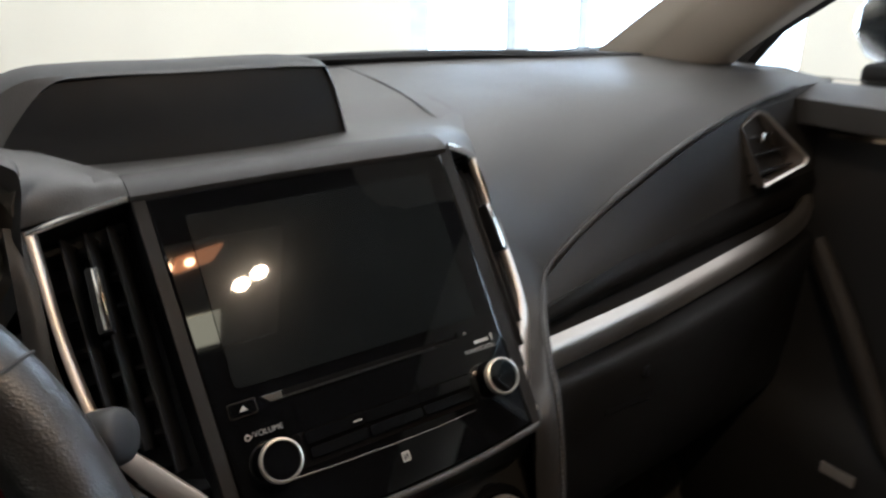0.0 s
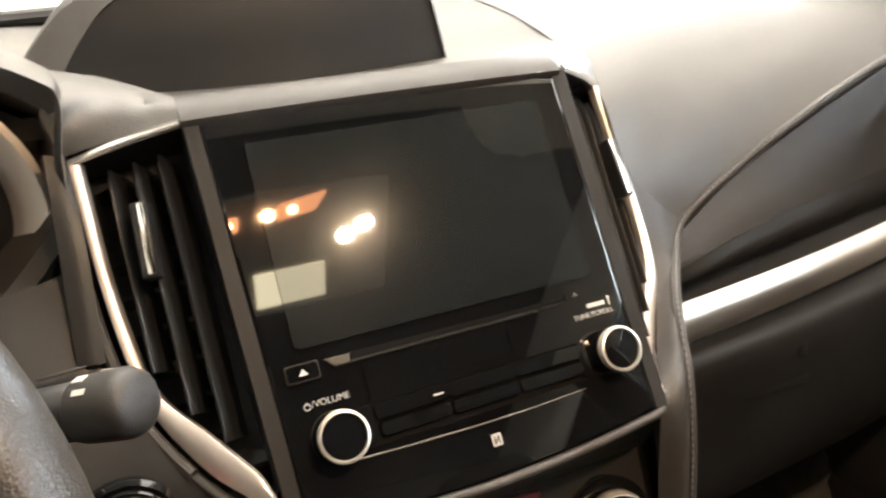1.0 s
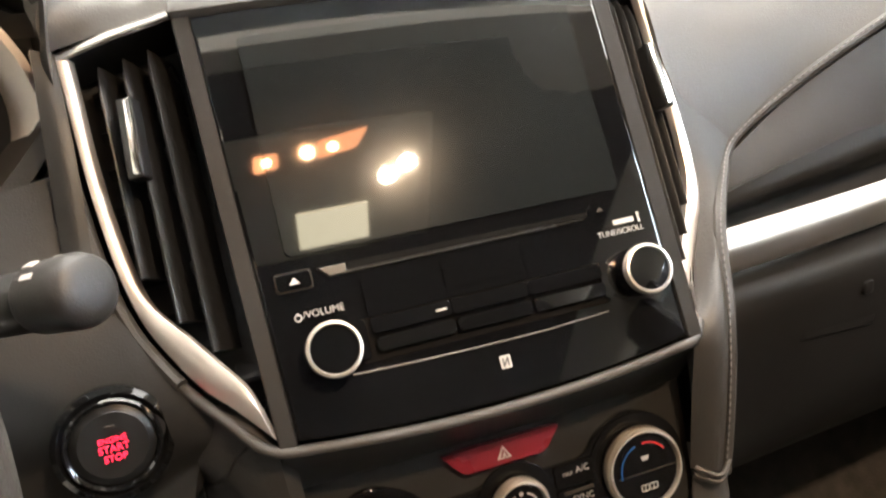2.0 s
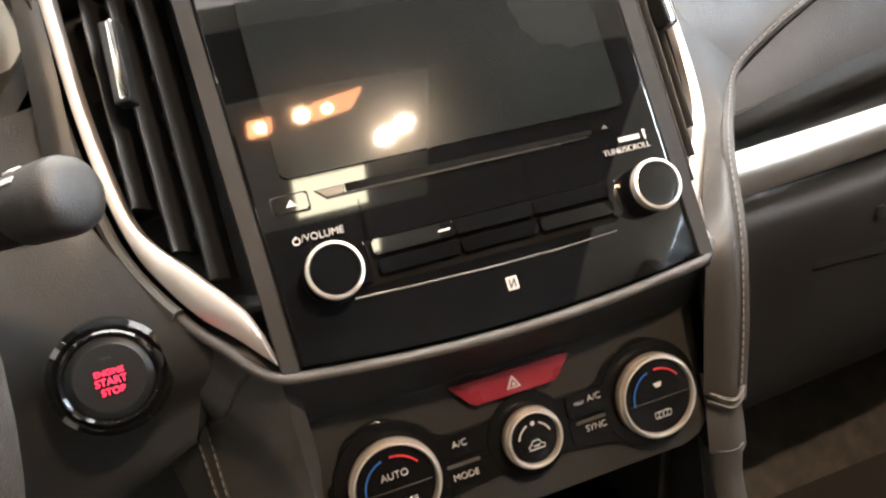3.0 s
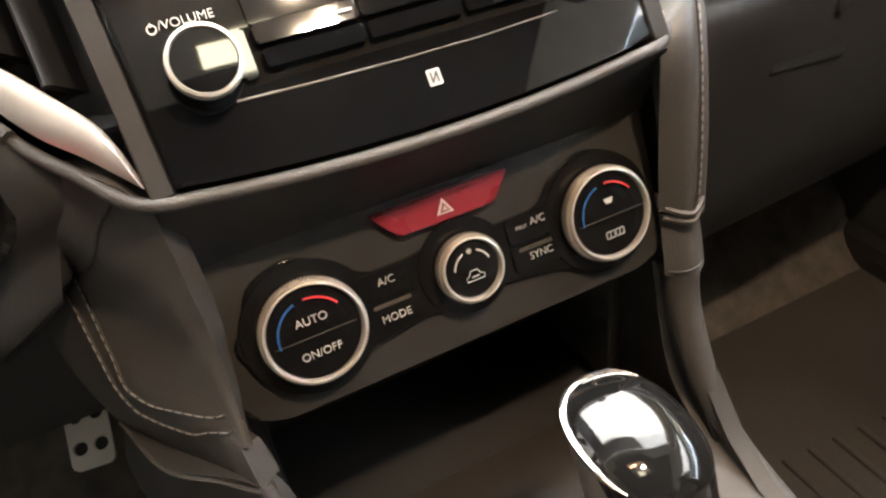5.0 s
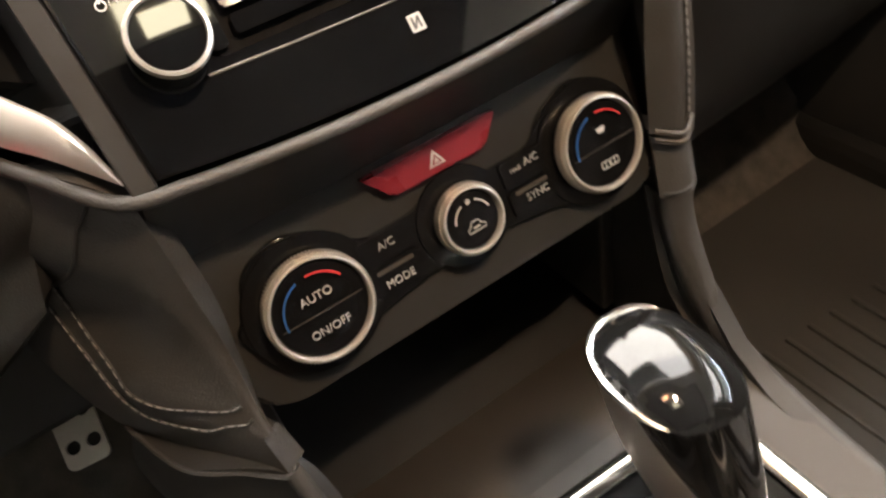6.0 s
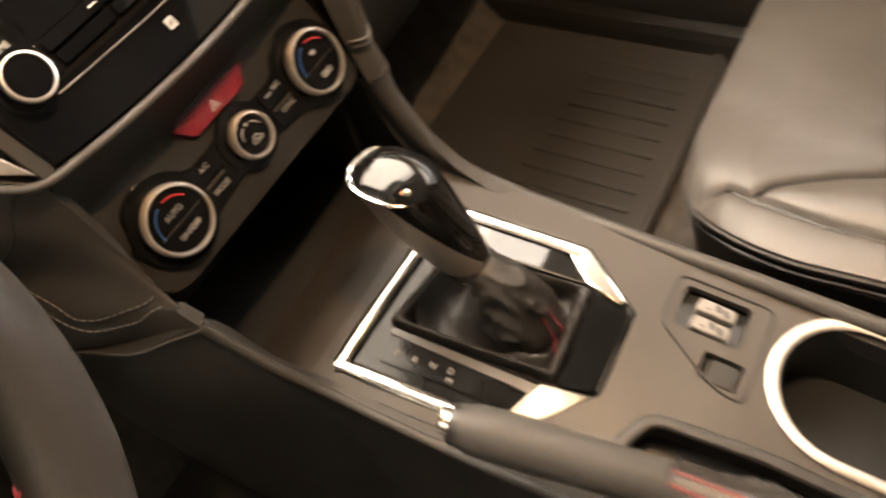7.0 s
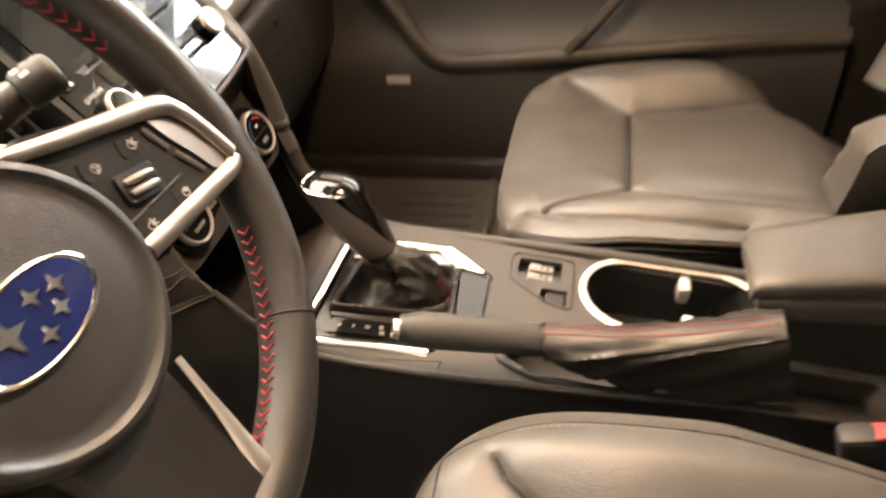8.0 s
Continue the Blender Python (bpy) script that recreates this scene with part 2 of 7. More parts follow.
ROOFGLASS = mat("tinted_roof_glass", (0.010, 0.010, 0.011), 0.12, grain=60, bump=0.0, var=0.1, rvar=0.02)
KNOBG = mat("polished_black_knob", (0.004, 0.004, 0.004), 0.06, grain=60, bump=0.0, var=0.2, rvar=0.01)
SPOKEM = mat("satin_bronze_trim", (0.31, 0.265, 0.235), 0.36, 1.0, grain=2500, bump=0.05, var=0.06, rvar=0.06)
SWITCHM = mat("satin_switch_grey", (0.15, 0.138, 0.125), 0.5, 0.0, grain=900, bump=0.15, var=0.1)
KNOBM = mat("satin_dark_bronze", (0.20, 0.175, 0.155), 0.33, 0.7, grain=2500, bump=0.04, var=0.06)
CEILM = mat("dark_hall_ceiling", (0.10, 0.10, 0.10), 0.8, grain=60, bump=0.2, patch=1.5)
RAILD = mat("dark_rail_plastic", (0.014, 0.013, 0.012), 0.5, grain=1500, bump=0.08, spec=0.12)
PLATE = mat("satin_black_plate", (0.0145, 0.0136, 0.0124), 0.45, grain=1500, bump=0.12, spec=0.25)
GLOSS = mat("piano_black", (0.0026, 0.0026, 0.0027), 0.04, grain=60, bump=0.0, var=0.3, rvar=0.01, coat=0.8, dust=0.03, spec=0.4)
SCREEN = mat("screen_glass", (0.0062, 0.0070, 0.0070), 0.20, grain=60, bump=0.0, var=0.1, rvar=0.05, coat=1.0, spec=0.035)
CHROME = mat("bright_chrome", (0.88, 0.84, 0.79), 0.17, 1.0, grain=300, bump=0.02, var=0.05, rvar=0.05)
SILVER = mat("satin_silver", (0.74, 0.665, 0.60), 0.46, 1.0, grain=2500, bump=0.05, var=0.06, rvar=0.06)
BRUSH = mat("dark_metallic_band", (0.62, 0.56, 0.50), 0.38, 1.0, grain=2200, bump=0.06, var=0.08, rvar=0.07)
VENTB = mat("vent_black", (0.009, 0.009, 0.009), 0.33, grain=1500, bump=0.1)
VOID = mat("deep_black", (0.018, 0.0175, 0.017), 0.7, grain=500, bump=0.1)
LEATHER = mat("black_leather", (0.050, 0.0455, 0.0410), 0.42, grain=480, bump=0.7, pebble=True, patch=5, rvar=0.1, crease=0.16)
WLEATHER = mat("wheel_leather", (0.020, 0.018, 0.0165), 0.43, grain=650, bump=0.45, pebble=True, patch=12)
BOOTM = mat("soft_boot_leather", (0.012, 0.011, 0.0103), 0.5, grain=520, bump=0.5, pebble=True, spec=0.16)
CARPET = mat("black_carpet", (0.075, 0.066, 0.057), 0.95, grain=420, bump=1.0, var=0.35, patch=40)
RUBBER = mat("rubber_mat", (0.036, 0.033, 0.029), 0.6, grain=350, bump=0.35, var=0.2)
REDBTN = mat("red_plastic", (0.125, 0.008, 0.013), 0.28, grain=900, bump=0.05, coat=0.3)
REDTH = mat("red_thread", (0.28, 0.022, 0.032), 0.7, grain=2500, bump=0.4)
BANDTH = mat("faded_red_thread", (0.17, 0.034, 0.034), 0.75, grain=2500, bump=0.4)
GREYTH = mat("grey_thread", (0.15, 0.145, 0.14), 0.7, grain=2500, bump=0.4)
WHITEP = mat("white_print", (0.32, 0.305, 0.29), 0.5, bump=0.0)
BLUEP = mat("blue_print", (0.008, 0.05, 0.16), 0.45, bump=0.0)
REDP = mat("red_print", (0.36, 0.020, 0.020), 0.45, bump=0.0)
BADGE = mat("blue_badge", (0.008, 0.014, 0.065), 0.12, grain=60, bump=0.02, coat=0.6)
ALU = mat("drilled_aluminium", (0.72, 0.68, 0.62), 0.55, 0.5, grain=1800, bump=0.1)
LINER = mat("grey_headliner", (0.64, 0.60, 0.53), 0.9, grain=700, bump=0.5, var=0.06)
PILLAR = mat("beige_pillar_trim", (0.44, 0.38, 0.31), 0.62, grain=900, bump=0.3, var=0.05)
CLEAR = pane("clear_glass")
TINT = pane("privacy_glass", (0.10, 0.10, 0.10))
WALLM = mat("cream_wall_paint", (0.80, 0.74, 0.62), 0.7, grain=60, bump=0.2, patch=1.5, var=0.04)
TILEM = mat("pale_floor_tile", (0.64, 0.62, 0.59), 0.25, grain=50, bump=0.02, patch=1.5)
FRAMEM = mat("white_window_frame", (0.70, 0.72, 0.75), 0.45, grain=200, bump=0.05)
PAINT = mat("dark_car_paint", (0.03, 0.032, 0.035), 0.2, 0.3, grain=100, bump=0.01, coat=0.8)

# Near-black for slot and trough; the shade of their depth is in the colour.
SLOTDARK = mat("slot_shade_black", (0.0055, 0.0052, 0.005), 0.85, grain=500, bump=0.3, spec=0.03)
BOOTL = mat("shift_boot_leather", (0.010, 0.0088, 0.008), 0.44, grain=520, bump=0.5, pebble=True, spec=0.4, crease=0.4)
HBOOT = mat("handbrake_boot_leather", (0.014, 0.0120, 0.0107), 0.42, grain=520, bump=0.5, pebble=True, spec=0.5, crease=0.4)
GATEG = mat("gate_piano_black", (0.004, 0.004, 0.004), 0.10, grain=60, bump=0.0, var=0.3, rvar=0.03, dust=0.04, spec=0.16)
GATEF = mat("satin_boot_frame", (0.012, 0.011, 0.010), 0.30, grain=1500, bump=0.05, spec=0.5)
DIALF = mat("dial_face_black", (0.0036, 0.0036, 0.0037), 0.16, grain=60, bump=0.0, var=0.2, rvar=0.02, dust=0.02, spec=0.22)
RINGS = mat("painted_silver_ring", (0.56, 0.515, 0.455), 0.33, 0.72, grain=2500, bump=0.05, var=0.06, rvar=0.06)
DOORM = mat("door_card_plastic", (0.030, 0.0300, 0.0305), 0.5, grain=900, bump=0.3, pebble=True, patch=4, spec=0.5)
GLOVE = mat("glovebox_plastic", (0.013, 0.0125, 0.012), 0.5, grain=900, bump=0.3, pebble=True, spec=0.22)

# ---- hall ----
def slab(name, x0, y0, z0, x1, y1, z1, material, kind="structure", label="", category=""):
    bm = box((x1 - x0, y1 - y0, z1 - z0), 0.0, Matrix.Translation(((x0 + x1) / 2, (y0 + y1) / 2, (z0 + z1) / 2)))
    return solo(name, bm, material, label, category, kind=kind)


G = -0.28
slab("ground", -6, -6, G - 0.1, 6, 7, G, TILEM, label="pale polished tile floor of the hall", category="ground")
slab("wall_south", -6, -6.2, G, 6, -6, 3.8, WALLM, label="cream painted hall wall", category="wall")
slab("wall_west", -6.2, -6, G, -6, 7, 3.8, WALLM, label="cream painted hall wall", category="wall")
slab("hall_ceiling", -6, -6, 3.7, 6, 7, 3.8, CEILM, label="dark grey hall ceiling", category="ceiling")
slab("wall_north", -6, 5.0, G, 2.63, 5.2, 3.7, WALLM, label="cream painted hall wall beside tall windows", category="wall")
slab("wall_north_sill", 2.63, 5.0, G, 6, 5.2, 0.1, WALLM, label="low wall under tall windows", category="wall")
slab("wall_north_head", 2.63, 5.0, 2.9, 6, 5.2, 3.7, WALLM, label="wall over tall windows", category="wall")
slab("wall_east", 4.5, 1.0, G, 4.7, 3.1, 3.7, WALLM, label="white painted hall wall", category="wall")
slab("wall_east_rear", 4.5, -6, G, 4.7, -4.2, 3.7, WALLM, label="white painted hall wall", category="wall")
slab("wall_east_plinth", 4.5, -4.2, G, 4.7, 1.0, 0.6, WALLM, label="low wall under a shop window", category="wall")
slab("wall_east_lintel", 4.5, -4.2, 3.3, 4.7, 1.0, 3.7, WALLM, label="wall over a shop window", category="wall")
slab("wall_east_sill", 4.5, 3.1, G, 4.7, 5.0, 0.1, WALLM, label="low wall under a window", category="wall")
slab("wall_east_head", 4.5, 3.1, 2.9, 4.7, 5.0, 3.7, WALLM, label="wall over a window", category="wall")
win = thing("window_1", (3.8, 5.1, 0.1), "tall white-framed hall window with bright daylight", "window", kind="structure")
for x0, x1 in ((2.63, 2.81), (3.62, 3.79), (4.42, 4.50)):
    part("window_frame", box((x1 - x0, 0.12, 2.8), 0.01, Matrix.Translation(((x0 + x1) / 2, 5.08, 1.5))), FRAMEM, win)
for x0, x1 in ((2.81, 3.62), (3.79, 4.42)):
    p = part("pane", box((x1 - x0, 0.008, 2.8), 0, Matrix.Translation(((x0 + x1) / 2, 5.1, 1.5))), CLEAR, win)
    p.visible_shadow = False
shop = thing("window_3", (4.6, -1.6, 0.6), "wide white-framed shop window with bright daylight", "window", kind="structure")
for y0, y1 in ((-4.2, -4.1), (-2.5, -2.4), (-0.8, -0.7), (0.9, 1.0)):
    part("window_frame", box((0.12, y1 - y0, 2.7), 0.01, Matrix.Translation((4.58, (y0 + y1) / 2, 1.95))), FRAMEM, shop)
for y0, y1 in ((-4.1, -2.5), (-2.4, -0.8), (-0.7, 0.9)):
    p = part("pane", box((0.008, y1 - y0, 2.7), 0, Matrix.Translation((4.6, (y0 + y1) / 2, 1.95))), CLEAR, shop)
    p.visible_shadow = False
DAY = glow("daylight_haze", (0.80, 0.90, 1.0), 13.0)
slab("backdrop", 1.5, 7.4, -1, 9, 7.5, 5, DAY, label="bright daylight outside the hall windows", category="backdrop")
slab("backdrop_east", 6.4, -5.5, -1, 6.5, 7.4, 5, DAY, label="bright daylight outside the hall window", category="backdrop")

# ---- car shell ----
FZ = 0.07
fl = sheet([[(-0.72, -1.3, FZ), (-0.72, 0.2, FZ), (-0.72, 0.80, FZ), (-0.72, 0.95, FZ + 0.06), (-0.72, 1.15, FZ + 0.30)],
            [(0, -1.3, FZ), (0, 0.2, FZ), (0, 0.80, FZ), (0, 0.95, FZ + 0.06), (0, 1.15, FZ + 0.30)],
            [(0.72, -1.3, FZ), (0.72, 0.2, FZ), (0.72, 0.80, FZ), (0.72, 0.95, FZ + 0.06), (0.72, 1.15, FZ + 0.30)]], 5, 4, 0.02)
solo("floor", fl, CARPET, "black carpeted floor of the car cabin", "floor", kind="structure")
solo("wall_firewall", box((1.5, 0.04, 0.75), 0.0, Matrix.Translation((0, 1.19, 0.44))), VOID, "dark bulkhead behind the dashboard", "wall", kind="structure")
roof = sheet([[(x, 0.56, 1.162 - 0.09 * abs(x / 0.6) ** 2.5), (x, 0.1, 1.215 - 0.07 * abs(x / 0.6) ** 2.5), (x, -0.6, 1.215 - 0.07 * abs(x / 0.6) ** 2.5), (x, -1.3, 1.12 - 0.07 * abs(x / 0.6) ** 2.5)]
              for x in (-0.62, -0.45, -0.2, 0, 0.2, 0.45, 0.62)], 5, 4, 0.03, face=(0, 0, -1))
solo("ceiling", roof, LINER, "beige woven headliner of the car roof", "ceiling", kind="structure")
sun = sheet([[(x, y, (1.164 if y > 0.2 else 1.2085) - 0.075 * abs(x / 0.6) ** 2.5) for y in (0.53, 0.1, -0.45)] for x in (-0.46, -0.3, -0.1, 0.1, 0.3, 0.46)], 4, 4, 0.004, face=(0, 0, -1))
solo("sunroof", sun, ROOFGLASS, "closed dark tinted glass panel in the roof", "sunroof", kind="structure")
# screen glass, pillars
ws = sheet([[(-0.64, 1.05, 0.80), (-0.35, 1.13, 0.815), (0, 1.16, 0.82), (0.35, 1.13, 0.815), (0.64, 1.05, 0.80)],
            [(-0.61, 0.79, 0.965), (-0.33, 0.84, 0.99), (0, 0.86, 1.0), (0.33, 0.84, 0.99), (0.61, 0.79, 0.965)],
            [(-0.58, 0.55, 1.085), (-0.3, 0.57, 1.15), (0, 0.58, 1.170), (0.3, 0.57, 1.15), (0.58, 0.55, 1.085)]], 4, 4, 0.005)
w = solo("window_2", ws, CLEAR, "clear raked windscreen of the car", "windscreen", kind="structure")
w.visible_shadow = False
tr = thing("windscreen_surround", (0, 1.13, 0.8), "black rubber edge along the windscreen base", "trim", kind="structure")
part("rubber_edge", tube(cr([(-0.66, 1.03, 0.812), (-0.35, 1.115, 0.828), (0, 1.145, 0.832), (0.35, 1.115, 0.828), (0.66, 1.03, 0.812)], 8), 0.012, 8, flat=0.6), VOID, tr)


def pillar(s):
    rows = []
    for k, (y, z, half) in enumerate(((1.10, 0.775, 0.085), (0.98, 0.855, 0.062), (0.82, 0.95, 0.05), (0.68, 1.04, 0.046), (0.53, 1.12, 0.05))):
        x = 0.665 - 0.028 * k
        rows.append([(s * (x - 0.03), y + half, z + 0.02), (s * (x - 0.045), y, z - 0.005), (s * (x - 0.02), y - half * 0.8, z - 0.03), (s * (x + 0.02), y - half, z - 0.03)])
    return sheet(rows, 5, 5, 0.02, face=(-s, -0.6, 0))


for s in (1, -1):
    solo("a_pillar", pillar(s), PILLAR, "beige plastic trim of the windscreen pillar", "pillar", kind="structure")
    solo("b_pillar", sheet([[(s * 0.70, -0.02, 0.10), (s * 0.70, -0.02, 0.7), (s * 0.64, -0.04, 0.95), (s * 0.58, -0.06, 1.15)],
                            [(s * 0.69, -0.09, 0.10), (s * 0.69, -0.09, 0.7), (s * 0.625, -0.10, 0.95), (s * 0.565, -0.11, 1.15)],
                            [(s * 0.70, -0.18, 0.10), (s * 0.70, -0.18, 0.7), (s * 0.64, -0.18, 0.95), (s * 0.58, -0.18, 1.15)]], 4, 3, 0.03, face=(-s, 0, 0)), HARD,
         "black plastic pillar trim between the doors", "pillar", kind="structure")
    rp = solo("rear_side", box((0.03, 1.15, 0.75), 0.0, Matrix.Translation((s * 0.72, -0.75, 0.43))), HARD, "black plastic rear side panel", "wall", kind="structure")
    sg = solo("rear_side_window", sheet([[(s * 0.72, -0.2, 0.80), (s * 0.72, -1.2, 0.82)], [(s * 0.60, -0.2, 1.13), (s * 0.60, -1.2, 1.08)]], 3, 3, 0.004), TINT, "dark tinted rear side window", "window", kind="structure")
    sg.visible_shadow = False
solo("wall_rear", box((1.5, 0.04, 0.80), 0, Matrix.Translation((0, -1.32, 0.46))), HARD, "black plastic lining at the rear of the cabin", "wall", kind="structure")
rg = solo("rear_window", sheet([[(-0.6, -1.34, 0.84), (0.6, -1.34, 0.84)], [(-0.5, -1.28, 1.10), (0.5, -1.28, 1.10)]], 3, 3, 0.004), TINT, "dark tinted rear window of the car", "window", kind="structure")
rg.visible_shadow = False


def door(s, name, label):
    d = thing(name, (s * 0.70, 0.4, 0.1), label, "door", kind="structure")
    rows = []
    for y in (-0.05, 0.25, 0.50, 0.75, 0.95):
        f = max(0.0, (y - 0.6) / 0.35)
        rows.append([(s * 0.70, y, 0.10), (s * 0.675, y, 0.20), (s * 0.665, y, 0.33), (s * (0.70 + 0.012 * f), y, 0.42), (s * 0.69, y, 0.60), (s * 0.675, y, 0.72), (s * 0.69, y, 0.785)])
    part("door_card", sheet(rows, 4, 4, 0.03, face=(-s, 0, 0)), DOORM, d)
    # armrest ledge sweeping up towards the front
    arm = cr([(s * 0.668, -0.05, 0.375), (s * 0.662, 0.20, 0.365), (s * 0.660, 0.42, 0.352), (s * 0.662, 0.55, 0.343), (s * 0.664, 0.61, 0.345), (s * 0.667, 0.648, 0.375), (s * 0.672, 0.685, 0.43), (s * 0.680, 0.73, 0.50), (s * 0.69, 0.80, 0.60)], 6)
    part("door_pull", tube(cr([(s * 0.660, 0.395, 0.355), (s * 0.652, 0.35, 0.405), (s * 0.655, 0.29, 0.475), (s * 0.672, 0.25, 0.53)], 5), 0.010, 10), SATIN, d, "dark grey pull handle")
    part("armrest_ledge", tube(arm, 0.013, 10, flat=1.2), SATIN, d, "dark grey moulded ledge")
    part("belt_cap", sheet([[(s * 0.60, -0.05, 0.785), (s * 0.60, 0.4, 0.787), (s * 0.605, 0.75, 0.788), (s * 0.63, 0.93, 0.785)], [(s * 0.66, -0.05, 0.80), (s * 0.66, 0.4, 0.80), (s * 0.665, 0.75, 0.801), (s * 0.675, 0.95, 0.797)],
                            [(s * 0.735, -0.05, 0.79), (s * 0.735, 0.4, 0.79), (s * 0.735, 0.75, 0.79), (s * 0.735, 0.98, 0.79)]], 4, 3, 0.03), SOFT, d, "dark grey padded window sill")
    part("switch_strip", tube(cr([(s * 0.668, 0.45, 0.735), (s * 0.672, 0.62, 0.748), (s * 0.680, 0.80, 0.742)], 6), 0.008, 8), CHROME, d, "bright door handle strip")
    part("reflector_tag", box((0.004, 0.045, 0.016), 0.001, pose(s * 0.662, 0.70, 0.31, 0, 0, 0)), WHITEP, d, "pale plastic tag on the lower door")
    part("window_seal", tube([(s * 0.705, 0.96, 0.795), (s * 0.69, 0.90, 0.86), (s * 0.66, 0.78, 0.93), (s * 0.62, 0.55, 1.06), (s * 0.60, 0.4, 1.115)], 0.014, 8), VOID, d)
    p = part("window_glass", sheet([[(s * 0.72, -0.1, 0.80), (s * 0.72, 0.4, 0.80), (s * 0.72, 0.98, 0.80)], [(s * 0.67, -0.1, 0.97), (s * 0.67, 0.4, 0.97), (s * 0.675, 0.78, 0.945)], [(s * 0.605, -0.1, 1.12), (s * 0.605, 0.2, 1.12), (s * 0.605, 0.42, 1.11)]], 3, 3, 0.004), CLEAR, d)
    p.visible_shadow = False
    return d


for s in (1, -1):
    solo("kick_panel", sheet([[(s * 0.715, 0.82, 0.06), (s * 0.70, 0.95, 0.06), (s * 0.69, 1.18, 0.06)], [(s * 0.715, 0.82, 0.45), (s * 0.70, 0.95, 0.45), (s * 0.69, 1.18, 0.45)], [(s * 0.715, 0.80, 0.79), (s * 0.705, 0.95, 0.79), (s * 0.70, 1.18, 0.79)]], 4, 4, 0.02, face=(-s, 0, 0)), DOORM, "black plastic footwell side panel", "panel", kind="structure")
    solo("sill", box((0.09, 1.5, 0.10), 0.02, pose(s * 0.715, 0.30, 0.075)), HARD, "black plastic door sill trim", "sill", kind="structure")
door(1, "door_1", "closed black door card with a padded armrest and window")
hinge = Vector((-0.735, 0.99, 0.0))
open_door = door(-1, "door_2", "driver's door standing ajar, with a black padded card")
open_door.matrix_world = Matrix.Translation(hinge) @ pose(0, 0, 0, 0, 0, -34) @ Matrix.Translation(Vector((-0.70, 0.4, 0.1)) - hinge)
dm = thing("door_mirror", (0.86, 0.80, 0.80), "dark grey door mirror outside the passenger window", "mirror")
part("mirror_housing", loft([[(0.84 + 0.10 * a, y, 0.865 + c * h) for a, c in [(math.cos(2 * math.pi * k / 20) * wd, math.sin(2 * math.pi * k / 20)) for k in range(20)]]
                             for y, wd, h in ((0.75, 0.95, 0.065), (0.78, 1.0, 0.07), (0.83, 0.85, 0.055), (0.86, 0.4, 0.025))]), PAINT, dm)
part("mirror_foot", box((0.10, 0.05, 0.03), 0.01, pose(0.775, 0.78, 0.805)), HARD, dm)

# ---- dashboard ----
FAS = frame_of((0, 0.670, 0.626), (0, 0.5715, 0.8206), (0, -0.8206, 0.5715))
CLI = frame_of((0, 0.6755, 0.539), (0, 0.388, 0.9217), (0, -0.9217, 0.388))

dash = thing("dashboard", (0, 0.95, 0.45), "charcoal soft-touch dashboard with stitched pads and a satin metal band", "dashboard", kind="")
# top pad, passenger side: from the stitched edge up to the windscreen
STITCH = [(0.205, 0.778, 0.675), (0.25, 0.786, 0.701), (0.31, 0.79, 0.729), (0.40, 0.795, 0.763), (0.50, 0.80, 0.788), (0.60, 0.81, 0.799), (0.70, 0.82, 0.800)]
TOP = [STITCH,
       [(0.1660, 0.790, 0.722), (0.225, 0.809, 0.748), (0.31, 0.825, 0.771), (0.40, 0.835, 0.790), (0.50, 0.84, 0.800), (0.60, 0.85, 0.805), (0.70, 0.86, 0.805)],
       [(0.1640, 0.836, 0.780), (0.235, 0.865, 0.795), (0.31, 0.88, 0.800), (0.40, 0.885, 0.806), (0.50, 0.885, 0.810), (0.60, 0.885, 0.812), (0.70, 0.885, 0.810)],
       [(0.176, 0.97, 0.812), (0.245, 0.97, 0.813), (0.31, 0.97, 0.814), (0.40, 0.965, 0.814), (0.50, 0.96, 0.814), (0.60, 0.95, 0.814), (0.70, 0.93, 0.81)],
       [(0.190, 1.15, 0.825), (0.245, 1.145, 0.825), (0.31, 1.14, 0.824), (0.40, 1.12, 0.822), (0.50, 1.10, 0.82), (0.60, 1.07, 0.82), (0.70, 1.03, 0.81)]]
part("upper_pad", sheet(TOP, 6, 6, 0.012), SOFT, dash, "charcoal soft-touch top pad")
# middle and driver's side of the top
part("middle_top", sheet([[(-0.20, 0.835, 0.800), (-0.11, 0.832, 0.7975), (0, 0.832, 0.798), (0.11, 0.838, 0.800), (0.168, 0.846, 0.790)],
                          [(-0.20, 0.92, 0.800), (-0.11, 0.92, 0.792), (0, 0.92, 0.790), (0.11, 0.92, 0.795), (0.195, 0.90, 0.802)],
                          [(-0.20, 1.0, 0.812), (-0.11, 1.0, 0.808), (0, 1.0, 0.806), (0.11, 1.0, 0.810), (0.195, 0.98, 0.813)],
                          [(-0.20, 1.15, 0.825), (-0.11, 1.16, 0.825), (0, 1.16, 0.825), (0.11, 1.16, 0.825), (0.195, 1.15, 0.825)]], 6, 6, 0.012), SOFT, dash)
part("driver_top", sheet([[(-0.70, 0.80, 0.80), (-0.54, 0.82, 0.815), (-0.37, 0.83, 0.835), (-0.24, 0.83, 0.825), (-0.195, 0.835, 0.80)],
                          [(-0.70, 0.92, 0.81), (-0.54, 0.94, 0.825), (-0.37, 0.95, 0.838), (-0.24, 0.95, 0.825), (-0.195, 0.94, 0.808)],
                          [(-0.70, 1.03, 0.81), (-0.54, 1.09, 0.82), (-0.37, 1.12, 0.825), (-0.24, 1.14, 0.825), (-0.195, 1.15, 0.825)]], 5, 6, 0.012), SOFT, dash)
